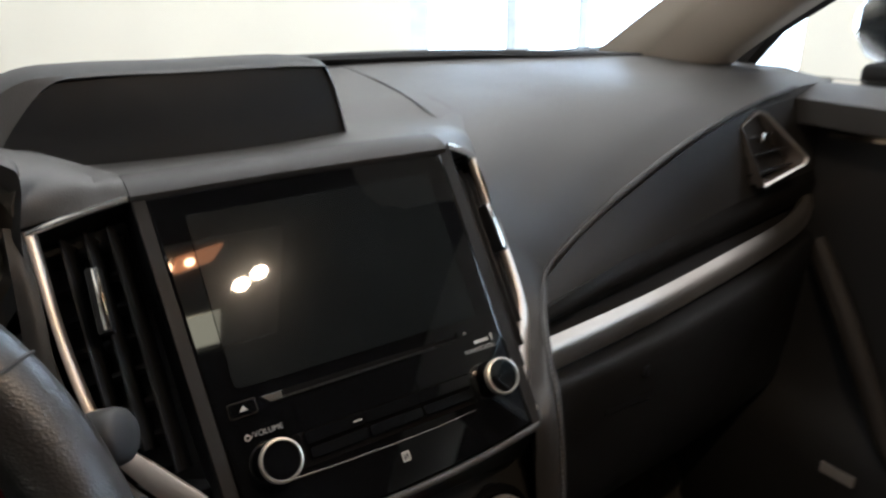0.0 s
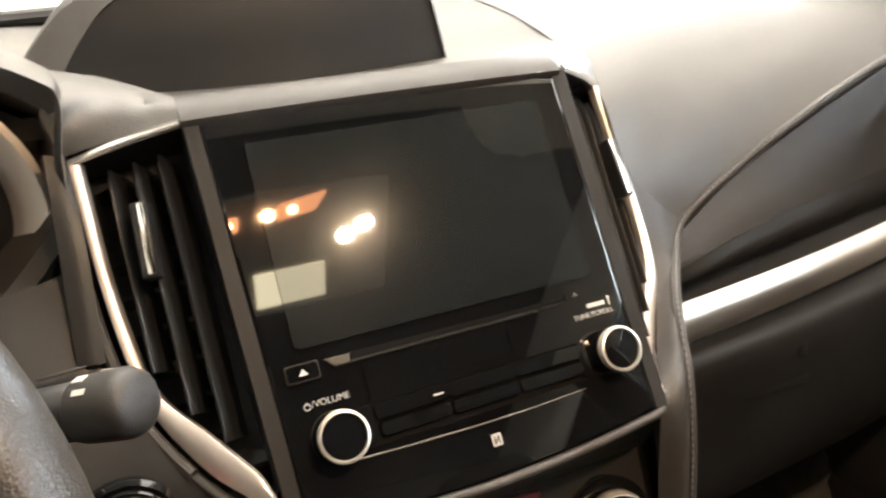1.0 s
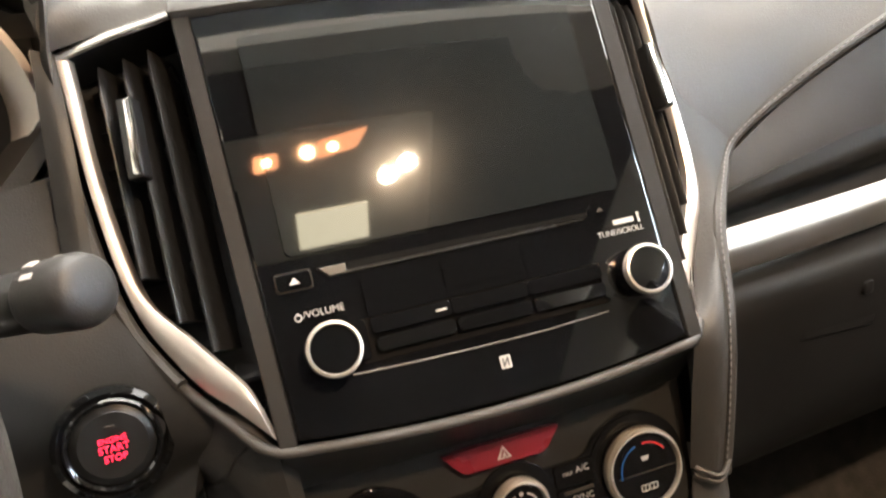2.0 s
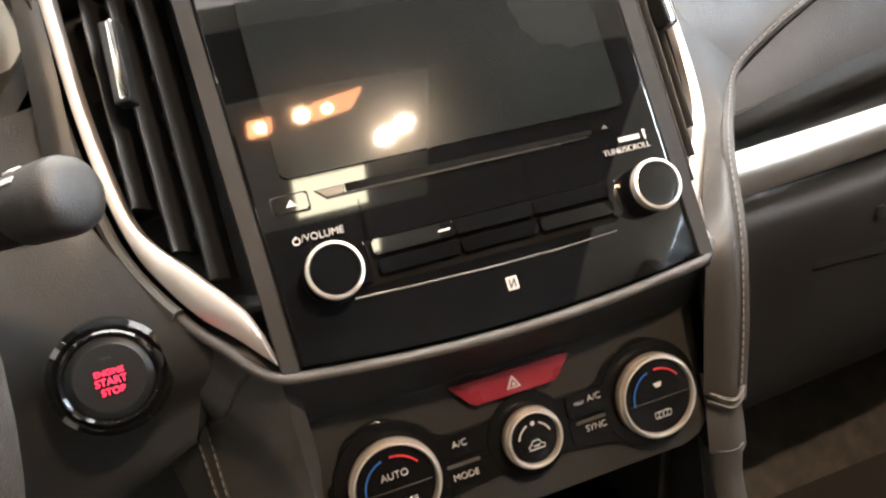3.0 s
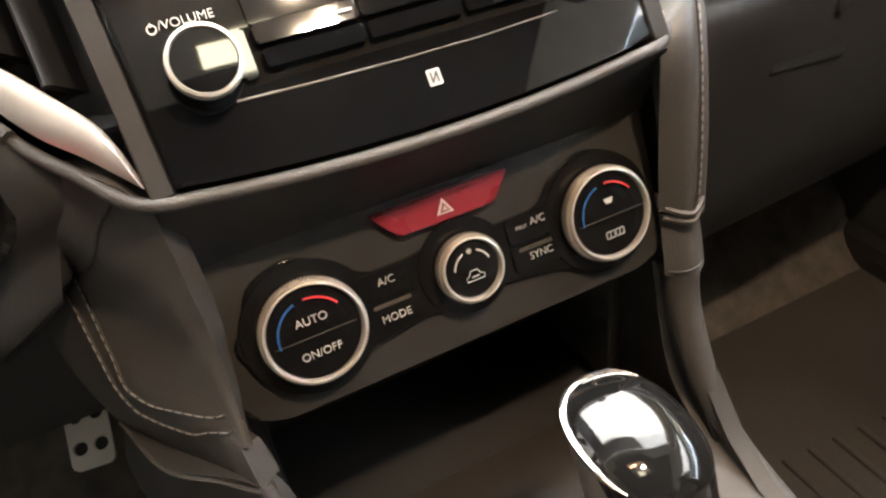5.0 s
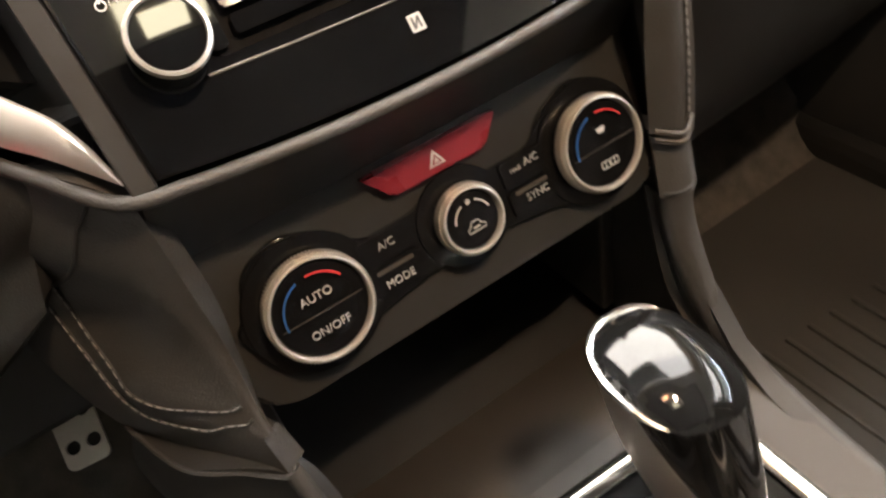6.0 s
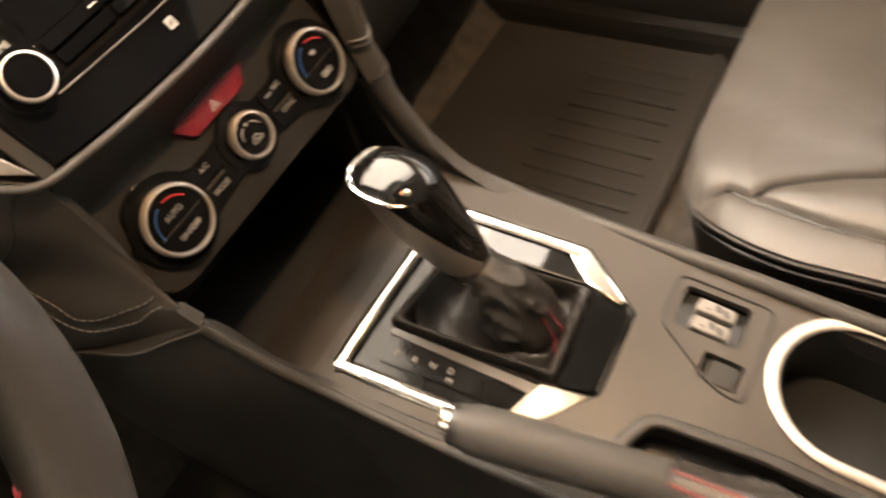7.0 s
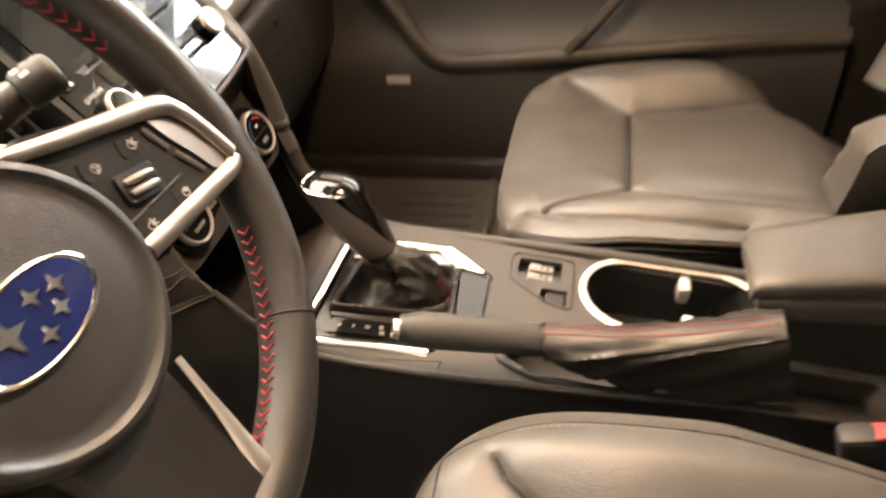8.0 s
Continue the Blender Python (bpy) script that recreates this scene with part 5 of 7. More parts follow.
for cx, cy in ((0.004, 0.007), (0.010, -0.004), (-0.002, -0.008), (0.016, 0.004)):
    part("badge_star", star(cx, cy, 0.005), CHROME, bd)
# spokes
for s in (1, -1):
    pod = [(s * 0.050, 0.034), (s * 0.128, 0.006), (s * 0.152, -0.044), (s * 0.060, -0.050)]
    part("spoke", prism(soften(pod[::s], 0.008), 0.016, 0.003, WH, base=-0.001), RAILD, sw, "black control pod")
    frame_path = cr([WH @ Vector((s * x, u, h)) for x, u, h in ((0.036, 0.031, 0.017), (0.0693, 0.0203, 0.018), (0.1023, 0.0109, 0.018), (0.1280, 0.0033, 0.018), (0.1385, -0.0051, 0.018), (0.1455, -0.0217, 0.017), (0.1498, -0.0425, 0.017))], 6)
    part("spoke_trim", tube(frame_path, [0.0034 + 0.0022 * min(1, i / 18) for i in range(len(frame_path))], 14, flat=0.6, up=wn), SPOKEM, sw, "satin bronze spoke trim")
    cor = [(s * x, u) for x, u in ((0.1180, 0.0020), (0.1350, -0.0030), (0.1490, -0.0410), (0.1330, -0.0435), (0.1280, -0.0280), (0.1215, -0.0120))]
    part("spoke_plate", prism(soften(cor[::-s], 0.004), 0.003, 0.001, WH, base=0.0135), SPOKEM, sw, "satin bronze corner plate")
    bot = cr([WH @ Vector((s * x, u, h)) for x, u, h in ((0.1495, -0.0440, 0.017), (0.1440, -0.0475, 0.0175), (0.121, -0.0460, 0.018), (0.0899, -0.0432, 0.018), (0.060, -0.0405, 0.018))], 6)
    part("spoke_trim", tube(bot, 0.0050, 12, flat=0.5, up=wn), SPOKEM, sw, "satin bronze spoke trim")
    arm = [[WH @ Vector((s * x, u + d, h)) for d, h in ((w, z0), (w, z1), (-w, z1), (-w, z0))] for x, u, w, z0, z1 in ((0.05, -0.005, 0.030, -0.01, 0.006), (0.11, -0.015, 0.028, -0.012, 0.006), (0.16, -0.022, 0.026, -0.012, 0.006))]
    part("spoke_arm", loft(arm), HARD, sw)
    rm = WH @ pose(s * 0.0868, -0.0172, 0.0150, 0, 0, s * -14)
    rk = part("control_rocker", prism(rounded(-0.0125, -0.0078, 0.0125, 0.0078, 0.002), 0.0022, 0.001, rm), VENTB, sw, "dark rocker switch")
    for du in (-0.0032, 0.0026):
        part("rocker_edge", tube([rm @ Vector((x_, du, 0.0028)) for x_ in (-0.0095, -0.006, 0.0, 0.006, 0.0095)], [0.0014, 0.0020, 0.0022, 0.0020, 0.0014], 8, flat=0.8, up=wn), SPOKEM, rk, "satin metal roller")
    part("key_joint", tube([WH @ Vector((s * 0.1115, -0.0297, 0.0152)), WH @ Vector((s * 0.0620, -0.0268, 0.0152))], 0.0008, 6), VOID, sw)
    for a_, b_ in (((0.1126, -0.0005), (0.1172, -0.0160)), ((0.1190, -0.0200), (0.1262, -0.0370))):
        part("slim_key", tube([WH @ Vector((s * a_[0], a_[1], 0.0155)), WH @ Vector((s * b_[0], b_[1], 0.0155))], 0.0021, 8, flat=0.6, up=wn), SATIN, sw, "slim grey switch")
    for j, (x, u) in enumerate(((0.0740, 0.0012), (0.1005, -0.0025), (0.1050, -0.0372), (0.0740, -0.0350))):
        km = WH @ pose(s * x, u, 0.0142, 0, 0, s * -14)
        kb = part("control_key", prism(rounded(-0.0085, -0.0050, 0.0085, 0.0050, 0.002), 0.0014, 0.0006, km), RAILD, sw)
        bm = tube([km @ Vector((0.0024 * math.cos(a), 0.0021 * math.sin(a), 0.0015)) for a in np.linspace(0, 2 * math.pi, 15)[:-1]], 0.00045, 5, closed=True, up=wn)
        for an in ((20, 140, 260), (0, 60, 120), (45, 135, 90), (0, 90, 45), )[j]:
            box((0.0040 if j % 2 else 0.0026, 0.0007, 0.0005), 0, km @ pose(0.0016 * math.cos(radians(an)), 0.0016 * math.sin(radians(an)), 0.0022, 0, 0, an), bm=bm)
        part("key_mark", bm, WHITEP, kb)
    if s > 0:
        low_ = cr([WH @ Vector((s * x, u, h)) for x, u, h in ((0.028, -0.082, 0.016), (0.0235, -0.122, 0.012), (0.018, -0.162, 0.006))], 6)
        part("lower_spoke_trim", tube(low_, [0.0020 + 0.0062 * (i / 12) ** 2 for i in range(len(low_))], 12, flat=0.6, up=wn), SILVER, sw, "satin silver lower spoke edge")
part("lower_spoke", prism([(-0.040, -0.070), (-0.030, -0.160), (0.018, -0.160), (0.026, -0.070)], 0.016, 0.004, WH, base=-0.006), WLEATHER, sw)
col = thing("steering_column", (-0.352, 0.68, 0.66), "black plastic steering column shroud", "column")
cl = []
for d, r in ((0.05, 0.052), (0.09, 0.058), (0.16, 0.062), (0.26, 0.060)):
    cl.append([WH @ Vector((r * math.cos(a), -0.006 + r * 0.95 * math.sin(a), -d)) for a in np.linspace(0, 2 * math.pi, 25)[:-1]])
part("shroud", loft(cl), HARD, col)
# stalks
def stalk(s):
    w = thing("column_stalk", (-0.352 + s * 0.10, 0.64, 0.73), "black wiper stalk with a rounded knob end", "stalk", "column stalks")
    a, b = Vector((-0.352 + s * 0.055, 0.750, 0.680)), Vector((-0.352 + s * 0.193, 0.648, 0.728))
    d = b - a
    part("lever", tube([a + d * t for t in (0, 0.3, 0.50, 0.55, 0.57, 0.835, 0.842, 0.853)], [0.0072, 0.0074, 0.0078, 0.0095, 0.0106, 0.0114, 0.0105, 0.0105], 24), VENTB, w, "dark lever with printed marks")
    part("knob", tube([a + d * t for t in (0.852, 0.858, 0.865, 0.95, 0.972, 0.988, 0.998, 1.004, 1.006)], [0.0112, 0.0124, 0.0128, 0.0134, 0.0133, 0.0124, 0.0106, 0.0076, 0.003], 32), HARD, w, "grey knob end with a rounded edge")
    side = d.normalized().cross(Vector((0, 0.4, 1))).normalized()
    if side.y > 0:
        side = -side
    upn = side.cross(d.normalized())
    upn = upn if upn.z > 0 else -upn
    for t, an, ln, wd in ((0.70, 15, 0.010, 0.0030), (0.72, 50, 0.006, 0.0050), (0.68, -20, 0.007, 0.0035), (0.745, -8, 0.004, 0.0040), (0.885, 70, 0.005, 0.0040), (0.905, 40, 0.006, 0.0026), (0.925, 100, 0.004, 0.0036)):
        nn = side * math.cos(radians(an)) + upn * math.sin(radians(an))
        part("print_mark", box((ln, wd, 0.0008), 0.0003, frame_of(a + d * t + nn * (0.0110 if t < 0.8 else 0.0131), nn.cross(d) * -s, nn)), WHITEP, w)


stalk(1)
stalk(-1)

# ---- centre console ----
CON = frame_of((0, 0.601, 0.400), (0, 1, 0.1495), (0, -0.1495, 1))
cc = thing("centre_console", (0, 0.30, 0.07), "dark grey plastic centre console between the front seats", "centre console")


def holed(poly, holes, h, m, base=0.0):
    """A plate with openings through it."""
    b = bmesh.new()
    def ring(pts, z):
        vs = [b.verts.new((p[0], p[1], z)) for p in pts]
        return vs, [b.edges.new((vs[i], vs[(i + 1) % len(vs)])) for i in range(len(vs))]
    tops, es = [], []
    for p in [poly] + holes:
        v, e = ring(p, base + h)
        tops.append(v)
        es += e
    bmesh.ops.triangle_fill(b, use_beauty=True, use_dissolve=False, edges=es)
    for v in tops:
        lo = [b.verts.new((x.co.x, x.co.y, base)) for x in v]
        for i in range(len(v)):
            j = (i + 1) % len(v)
            b.faces.new((v[i], v[j], lo[j], lo[i]))
    bmesh.ops.transform(b, matrix=m, verts=b.verts)
    return b


GATE = soften([(-0.073, 0.003), (0.086, -0.002), (0.099, -0.123), (0.067, -0.168), (0.062, -0.1755), (-0.008, -0.1765), (-0.032, -0.157), (-0.062, -0.132)], 0.004)
POCK1 = rounded(0.066, -0.248, 0.101, -0.200, 0.004)
POCK2 = rounded(0.034, -0.256, 0.056, -0.228, 0.002)
def stadium(x0, x1, v0, v1, n=14):
    cx, r = (x0 + x1) / 2, (x1 - x0) / 2
    top = [(cx + r * math.cos(a), v1 - r + r * math.sin(a)) for a in np.linspace(0, math.pi, n)]
    botm = [(cx + r * math.cos(a), v0 + r + r * math.sin(a)) for a in np.linspace(math.pi, 2 * math.pi, n)]
    return top + botm
CUP = stadium(0.016, 0.121, -0.470, -0.272)
CHAN = soften([(-0.006, -0.214), (0.002, -0.285), (0.003, -0.56), (-0.045, -0.56), (-0.052, -0.46), (-0.067, -0.30), (-0.0665, -0.235), (-0.050, -0.196)], 0.012)
outl = [(-0.090, 0.014), (0.118, 0.014), (0.124, -0.10), (0.122, -0.25), (0.128, -0.50), (0.115, -0.60), (-0.050, -0.60), (-0.059, -0.42), (-0.0755, -0.264), (-0.0805, -0.21), (-0.0865, -0.149), (-0.0915, -0.08)]
part("top_panel", holed(outl, [GATE, POCK1, POCK2, CUP, CHAN], 0.006, CON, -0.006), SATIN, cc, "dark grey satin top panel")
# tray in front, dropping into the cubby
part("tray", sheet([[(-0.092, 0.6145, 0.4022), (0.015, 0.6145, 0.4022), (0.122, 0.6145, 0.4022)], [(-0.101, 0.634, 0.4005), (0.015, 0.636, 0.4005), (0.124, 0.634, 0.4005)], [(-0.105, 0.662, 0.383), (0.015, 0.664, 0.383), (0.124, 0.662, 0.383)], [(-0.108, 0.70, 0.358), (0.015, 0.70, 0.358), (0.124, 0.70, 0.358)]], 5, 5, 0.008), SATIN, cc, "dark grey sloping tray")
# Blacker plastic from here inward: the cubby's shade is put into the colour.
part("tray_floor", sheet([[(-0.108, 0.70, 0.358), (0.124, 0.70, 0.358)], [(-0.11, 0.83, 0.36), (0.124, 0.83, 0.36)]], 3, 3, 0.008), HARD, cc, "cubby floor, blackened for the shade inside")
part("cubby_back", box((0.235, 0.01, 0.20), 0.003, pose(0.01, 0.80, 0.445)), HARD, cc)
part("cubby_roof", box((0.225, 0.13, 0.01), 0.003, pose(0.0, 0.745, 0.512, -6, 0, 0)), PLATE, cc)
for s in (1, -1):
    part("cubby_side", box((0.010, 0.13, 0.14), 0.003, pose(s * 0.112, 0.765, 0.440)), HARD, cc)
part("cubby_cheek", sheet([[(-0.112, 0.655, 0.515), (-0.113, 0.70, 0.515), (-0.113, 0.76, 0.515)], [(-0.109, 0.632, 0.468), (-0.112, 0.69, 0.44), (-0.113, 0.76, 0.43)], [(-0.100, 0.605, 0.405), (-0.108, 0.66, 0.380), (-0.112, 0.72, 0.355)]], 4, 4, 0.004, face=(1, 0, 0)), SATIN, cc, "dark grey cubby cheek")
part("cubby_cheek", sheet([[(0.110, 0.664, 0.520), (0.115, 0.70, 0.520), (0.116, 0.76, 0.520)], [(0.111, 0.648, 0.462), (0.116, 0.69, 0.44), (0.118, 0.76, 0.43)], [(0.115, 0.612, 0.400), (0.119, 0.66, 0.380), (0.122, 0.74, 0.352)]], 4, 4, 0.004, face=(-1, 0, 0)), HARD, cc, "black cubby cheek")
# side walls
def outer_side():
    rows = []
    for y, top, x in ((0.80, 0.50, 0.128), (0.70, 0.49, 0.128), (0.64, 0.45, 0.126), (0.58, 0.40, 0.124), (0.45, 0.376, 0.123), (0.30, 0.352, 0.124), (0.02, 0.312, 0.12)):
        rows.append([(x + 0.022, y, 0.06), (x + 0.016, y, 0.2), (x + 0.006, y, top - 0.05), (x, y, top)])
    return sheet(rows, 4, 3, 0.01, face=(1, 0, 0))
part("side_panel", outer_side(), HARD, cc, "black grained side panel")
SIDE = [[(-0.163, 0.704, 0.501), (-0.178, 0.73, 0.43), (-0.172, 0.75, 0.25), (-0.160, 0.77, 0.07)],
        [(-0.150, 0.670, 0.499), (-0.163, 0.685, 0.42), (-0.162, 0.70, 0.25), (-0.150, 0.70, 0.07)],
        [(-0.1150, 0.6405, 0.4945), (-0.136, 0.645, 0.42), (-0.142, 0.65, 0.25), (-0.138, 0.65, 0.07)],
        [(-0.1080, 0.617, 0.452), (-0.120, 0.617, 0.38), (-0.128, 0.617, 0.22), (-0.128, 0.617, 0.07)],
        [(-0.0985, 0.590, 0.415), (-0.105, 0.588, 0.36), (-0.115, 0.588, 0.2), (-0.118, 0.588, 0.07)],
        [(-0.0945, 0.54, 0.3975), (-0.101, 0.54, 0.34), (-0.110, 0.54, 0.2), (-0.115, 0.54, 0.07)],
        [(-0.0880, 0.45, 0.3770), (-0.093, 0.45, 0.33), (-0.104, 0.45, 0.2), (-0.110, 0.45, 0.07)],
        [(-0.0820, 0.39, 0.3680), (-0.087, 0.39, 0.33), (-0.100, 0.39, 0.2), (-0.108, 0.39, 0.07)],
        [(-0.0770, 0.34, 0.3600), (-0.082, 0.34, 0.32), (-0.096, 0.34, 0.2), (-0.106, 0.34, 0.07)],
        [(-0.0605, 0.18, 0.3360), (-0.066, 0.18, 0.30), (-0.084, 0.18, 0.2), (-0.098, 0.18, 0.07)],
        [(-0.0520, 0.02, 0.3120), (-0.060, 0.02, 0.27), (-0.080, 0.02, 0.2), (-0.094, 0.02, 0.07)]]
part("side_panel", sheet(SIDE, 4, 6, 0.01, face=(-1, 0, 0)), HARD, cc, "dark grained side panel")
part("panel_joint", tube(cr([(-0.164, 0.705, 0.5015), (-0.150, 0.6685, 0.4995), (-0.130, 0.6520, 0.4965), (-0.1155, 0.6395, 0.4945), (-0.1120, 0.6420, 0.4960)], 6), 0.0012, 6), VOID, cc)
part("panel_joint", tube(cr([(-0.0690, 0.4590, 0.3795), (-0.080, 0.4615, 0.3796), (-0.0890, 0.4625, 0.3775), (-0.0930, 0.463, 0.362)], 5), 0.0009, 6), VOID, cc)
part("panel_joint", tube(cr([CON @ Vector((x, v, 0.0002)) for x, v in ((-0.0865, -0.022), (-0.0805, -0.081), (-0.0700, -0.142))], 5), 0.0008, 6), VOID, cc)
RR = cr([(0.1180, 0.6590, 0.499), (0.1183, 0.6540, 0.475), (0.1190, 0.641, 0.447), (0.1205, 0.629, 0.426), (0.1230, 0.611, 0.406), (0.1250, 0.578, 0.392), (0.1255, 0.53, 0.382), (0.1245, 0.45, 0.374), (0.124, 0.32, 0.361), (0.127, 0.15, 0.335), (0.122, 0.02, 0.315)], 7)
part("side_rail", tube(RR, [0.0106 - 0.0040 * min(1, i / 33) for i in range(len(RR))], 14, flat=1.0), PADDED, cc, "padded side rail")
part("cheek", sheet([[(0.108, 0.668, 0.498), (0.118, 0.662, 0.497), (0.128, 0.668, 0.498)], [(0.109, 0.648, 0.430), (0.118, 0.643, 0.430), (0.1265, 0.644, 0.430)], [(0.112, 0.612, 0.398), (0.119, 0.610, 0.397), (0.125, 0.610, 0.396)]], 4, 5, 0.01), HARD, cc, "black console cheek")
LR = cr([(-0.1135, 0.6420, 0.495), (-0.1105, 0.629, 0.472), (-0.1060, 0.613, 0.445), (-0.0975, 0.588, 0.4115), (-0.0930, 0.54, 0.394), (-0.0865, 0.45, 0.3770), (-0.0805, 0.39, 0.3680), (-0.0755, 0.34, 0.3600), (-0.0590, 0.18, 0.3360), (-0.0505, 0.02, 0.312)], 7)
part("side_rail", tube(LR, 0.0040, 10), PADDED, cc, "rounded edge of the side panel")
for P_, k in ((RR, 0),):
    p, q = P_[k], P_[k + 1]
    t = (q - p).normalized()
    a = t.orthogonal().normalized()
    c = t.cross(a)
    rr_ = 0.0108
    part("rail_joint", tube([p + (a * math.cos(b) + c * math.sin(b)) * rr_ for b in np.linspace(0, 2 * math.pi, 21)[:-1]], 0.0008, 6, closed=True, up=t), VOID, cc)

# shift gate
fr_o = soften([(-0.026, -0.018), (0.048, -0.028), (0.063, -0.137), (-0.012, -0.143)], 0.006)
fr_i = [(0.017 + (x - 0.017) * 0.88, -0.083 + (y + 0.083) * 0.90) for x, y in fr_o]
gt = part("shift_gate", holed(GATE, [fr_i], 0.004, CON, -0.008), GATEG, cc, "gloss black shift gate plate")
front = cr([CON @ Vector((x, v, 0.001)) for x, v in ((-0.062, -0.128), (-0.0665, -0.07), (-0.0720, -0.006), (-0.069, -0.0005), (0.0, -0.0015), (0.081, -0.0055), (0.0842, -0.012), (0.0905, -0.09), (0.0925, -0.118))], 5)
cn = CON.to_3x3() @ Vector((0, 0, 1))
part("gate_frame", tube(front, 0.0055, 8, flat=0.42, up=cn), CHROME, gt, "bright chrome gate frame")
for pts in ([(0.0865, -0.1120), (0.0693, -0.1330), (0.0630, -0.1610), (0.0665, -0.1650), (0.0980, -0.1225), (0.0972, -0.1100)], [(-0.0560, -0.121), (-0.0560, -0.1350), (-0.0300, -0.1570), (-0.0110, -0.1735), (-0.0185, -0.1365), (-0.0290, -0.1350)]):
    part("corner_blade", prism(pts, 0.004, 0.0015, CON, base=-0.0035), CHROME, gt, "bright chrome corner blade")
part("rear_edge", tube([CON @ Vector((x, v, -0.0025)) for x, v in ((0.0655, -0.1665), (0.0605, -0.1712), (0.030, -0.1722), (-0.0065, -0.1730))], 0.0010, 6), CHROME, gt, "fine chrome edge of the gate plate")
part("rear_plate", prism(soften([(0.0625, -0.1370), (-0.0140, -0.1475), (-0.0085, -0.1705), (0.0590, -0.1690)], 0.002), 0.0045, 0.0015, CON, base=-0.0055), GATEG, gt, "gloss black rear plate")
def frame_loop(k, z):
    return [CON @ Vector((0.017 + (x - 0.017) * k, -0.083 + (y + 0.083) * (0.02 + 0.98 * k), z)) for x, y in fr_o]
part("boot_frame", loft([frame_loop(1.05, -0.005), frame_loop(1.04, 0.002), frame_loop(1.00, 0.0062), frame_loop(0.97, 0.0068), frame_loop(0.92, 0.0050), frame_loop(0.87, -0.004), frame_loop(0.86, -0.012)], cap=False), GATEF, gt, "satin black raised boot frame")
part("step_strip", prism(soften([(-0.034, -0.020), (-0.029, -0.020), (-0.020, -0.150), (-0.029, -0.136)][::-1], 0.002), 0.0035, 0.0012, CON, base=-0.004), GATEF, gt, "satin black step beside the frame")
part("side_inlay", prism(soften([(0.0585, -0.018), (0.0795, -0.012), (0.0850, -0.109), (0.0690, -0.130)][::-1], 0.002), 0.0030, 0.0008, CON, base=-0.004), GLOSS, gt, "gloss black side inlay")
part("inlay_edge", tube([CON @ Vector(p) for p in ((0.0575, -0.018, -0.0012), (0.0625, -0.070, -0.0012), (0.0688, -0.1315, -0.0012))], 0.0009, 6), CHROME, gt, "fine chrome inlay edge")
part("range_strip", prism(soften([(-0.056, -0.022), (-0.032, -0.025), (-0.028, -0.118), (-0.047, -0.118)][::-1], 0.003), 0.002, 0.0005, CON, base=-0.004), GATEG, gt, "gloss black range strip")
for t, x, v in (("P", -0.046, -0.034), ("R", -0.044, -0.048), ("N", -0.042, -0.062), ("D", -0.040, -0.076), ("M", -0.047, -0.078)):
    letters(t, 0.0066, CON @ pose(x, v, -0.0012, 0, 0, -90), WHITEP, gt)
# switches and socket lid
part("switch_bed", prism(rounded(0.064, -0.250, 0.103, -0.198, 0.004), 0.004, 0, CON, base=-0.016), VENTB, cc)
for x in (0.0765, 0.0915):
    b = part("seat_heater_switch", box((0.0110, 0.027, 0.010), 0.002, CON @ pose(x, -0.225, -0.0075, 4, 0, 0)), SWITCHM, cc, "grey seat heater rocker")
    for dv, dx in ((0.006, 0.0), (-0.001, 0.0008), (-0.007, -0.0008)):
        part("switch_mark", box((0.0058, 0.0036, 0.0006), 0.0002, CON @ pose(x + dx, -0.225 + dv, -0.0024, 4, 0, 20)), VENTB, b)
part("socket_bed", prism(rounded(0.033, -0.257, 0.057, -0.227, 0.002), 0.004, 0, CON, base=-0.016), VENTB, cc)
part("socket_lid", box((0.019, 0.021, 0.008), 0.002, CON @ pose(0.0445, -0.244, -0.006)), PLATE, cc, "small black socket lid")
part("switch_rim", tube([CON @ Vector((x, v, 0.0006)) for x, v in soften([(0.107, -0.192), (0.107, -0.262), (0.028, -0.262), (0.032, -0.240), (0.064, -0.192)], 0.008)], 0.0010, 6, closed=True, up=cn), PLATE, cc)
# cup holder
cu = thing("cup_holder", (0.066, 0.24, 0.30), "deep twin cup holder with a satin chrome rim", "cup holder")
ringp = [CON @ Vector((x, v, 0.0015)) for x, v in CUP]
part("rim", tube(ringp, 0.0042, 10, closed=True, flat=0.55, up=cn), SILVER, cu, "satin chrome rim")
part("well", loft([[CON @ Vector((x, v, 0.0)) for x, v in CUP], [CON @ Vector((0.066 + (x - 0.066) * 0.94, -0.367 + (v + 0.367) * 0.96, -0.02)) for x, v in CUP], [CON @ Vector((0.066 + (x - 0.066) * 0.86, -0.367 + (v + 0.367) * 0.92, -0.075)) for x, v in CUP]], cap=False), VENTB, cu)
part("well_floor", prism([(0.066 + (x - 0.066) * 0.87, -0.367 + (v + 0.367) * 0.93) for x, v in CUP], 0.004, 0, CON, base=-0.078), VENTB, cu)
for x, w in ((0.1080, 0.028), (0.0340, 0.044)):
    part("divider_tab", box((w, 0.013, 0.022), 0.003, CON @ pose(x, -0.384, -0.014)), SILVER, cu, "satin divider tab")
part("channel_floor", prism([(x, v) for x, v in CHAN], 0.004, 0, CON, base=-0.035), VENTB, cc)
lipc = [(x * 1.02 - 0.001, -0.33 + (v + 0.33) * 1.02) for x, v in CHAN]
part("channel_lip", tube([CON @ Vector((x, v, 0.0012)) for x, v in lipc], 0.0048, 8, closed=True, flat=0.6, up=cn), HARD, cc, "raised lip round the handbrake slot")
part("channel_wall", loft([[CON @ Vector((x, v, -0.003)) for x, v in CHAN], [CON @ Vector((x, v, -0.034)) for x, v in CHAN]], cap=False), SATIN, cc)

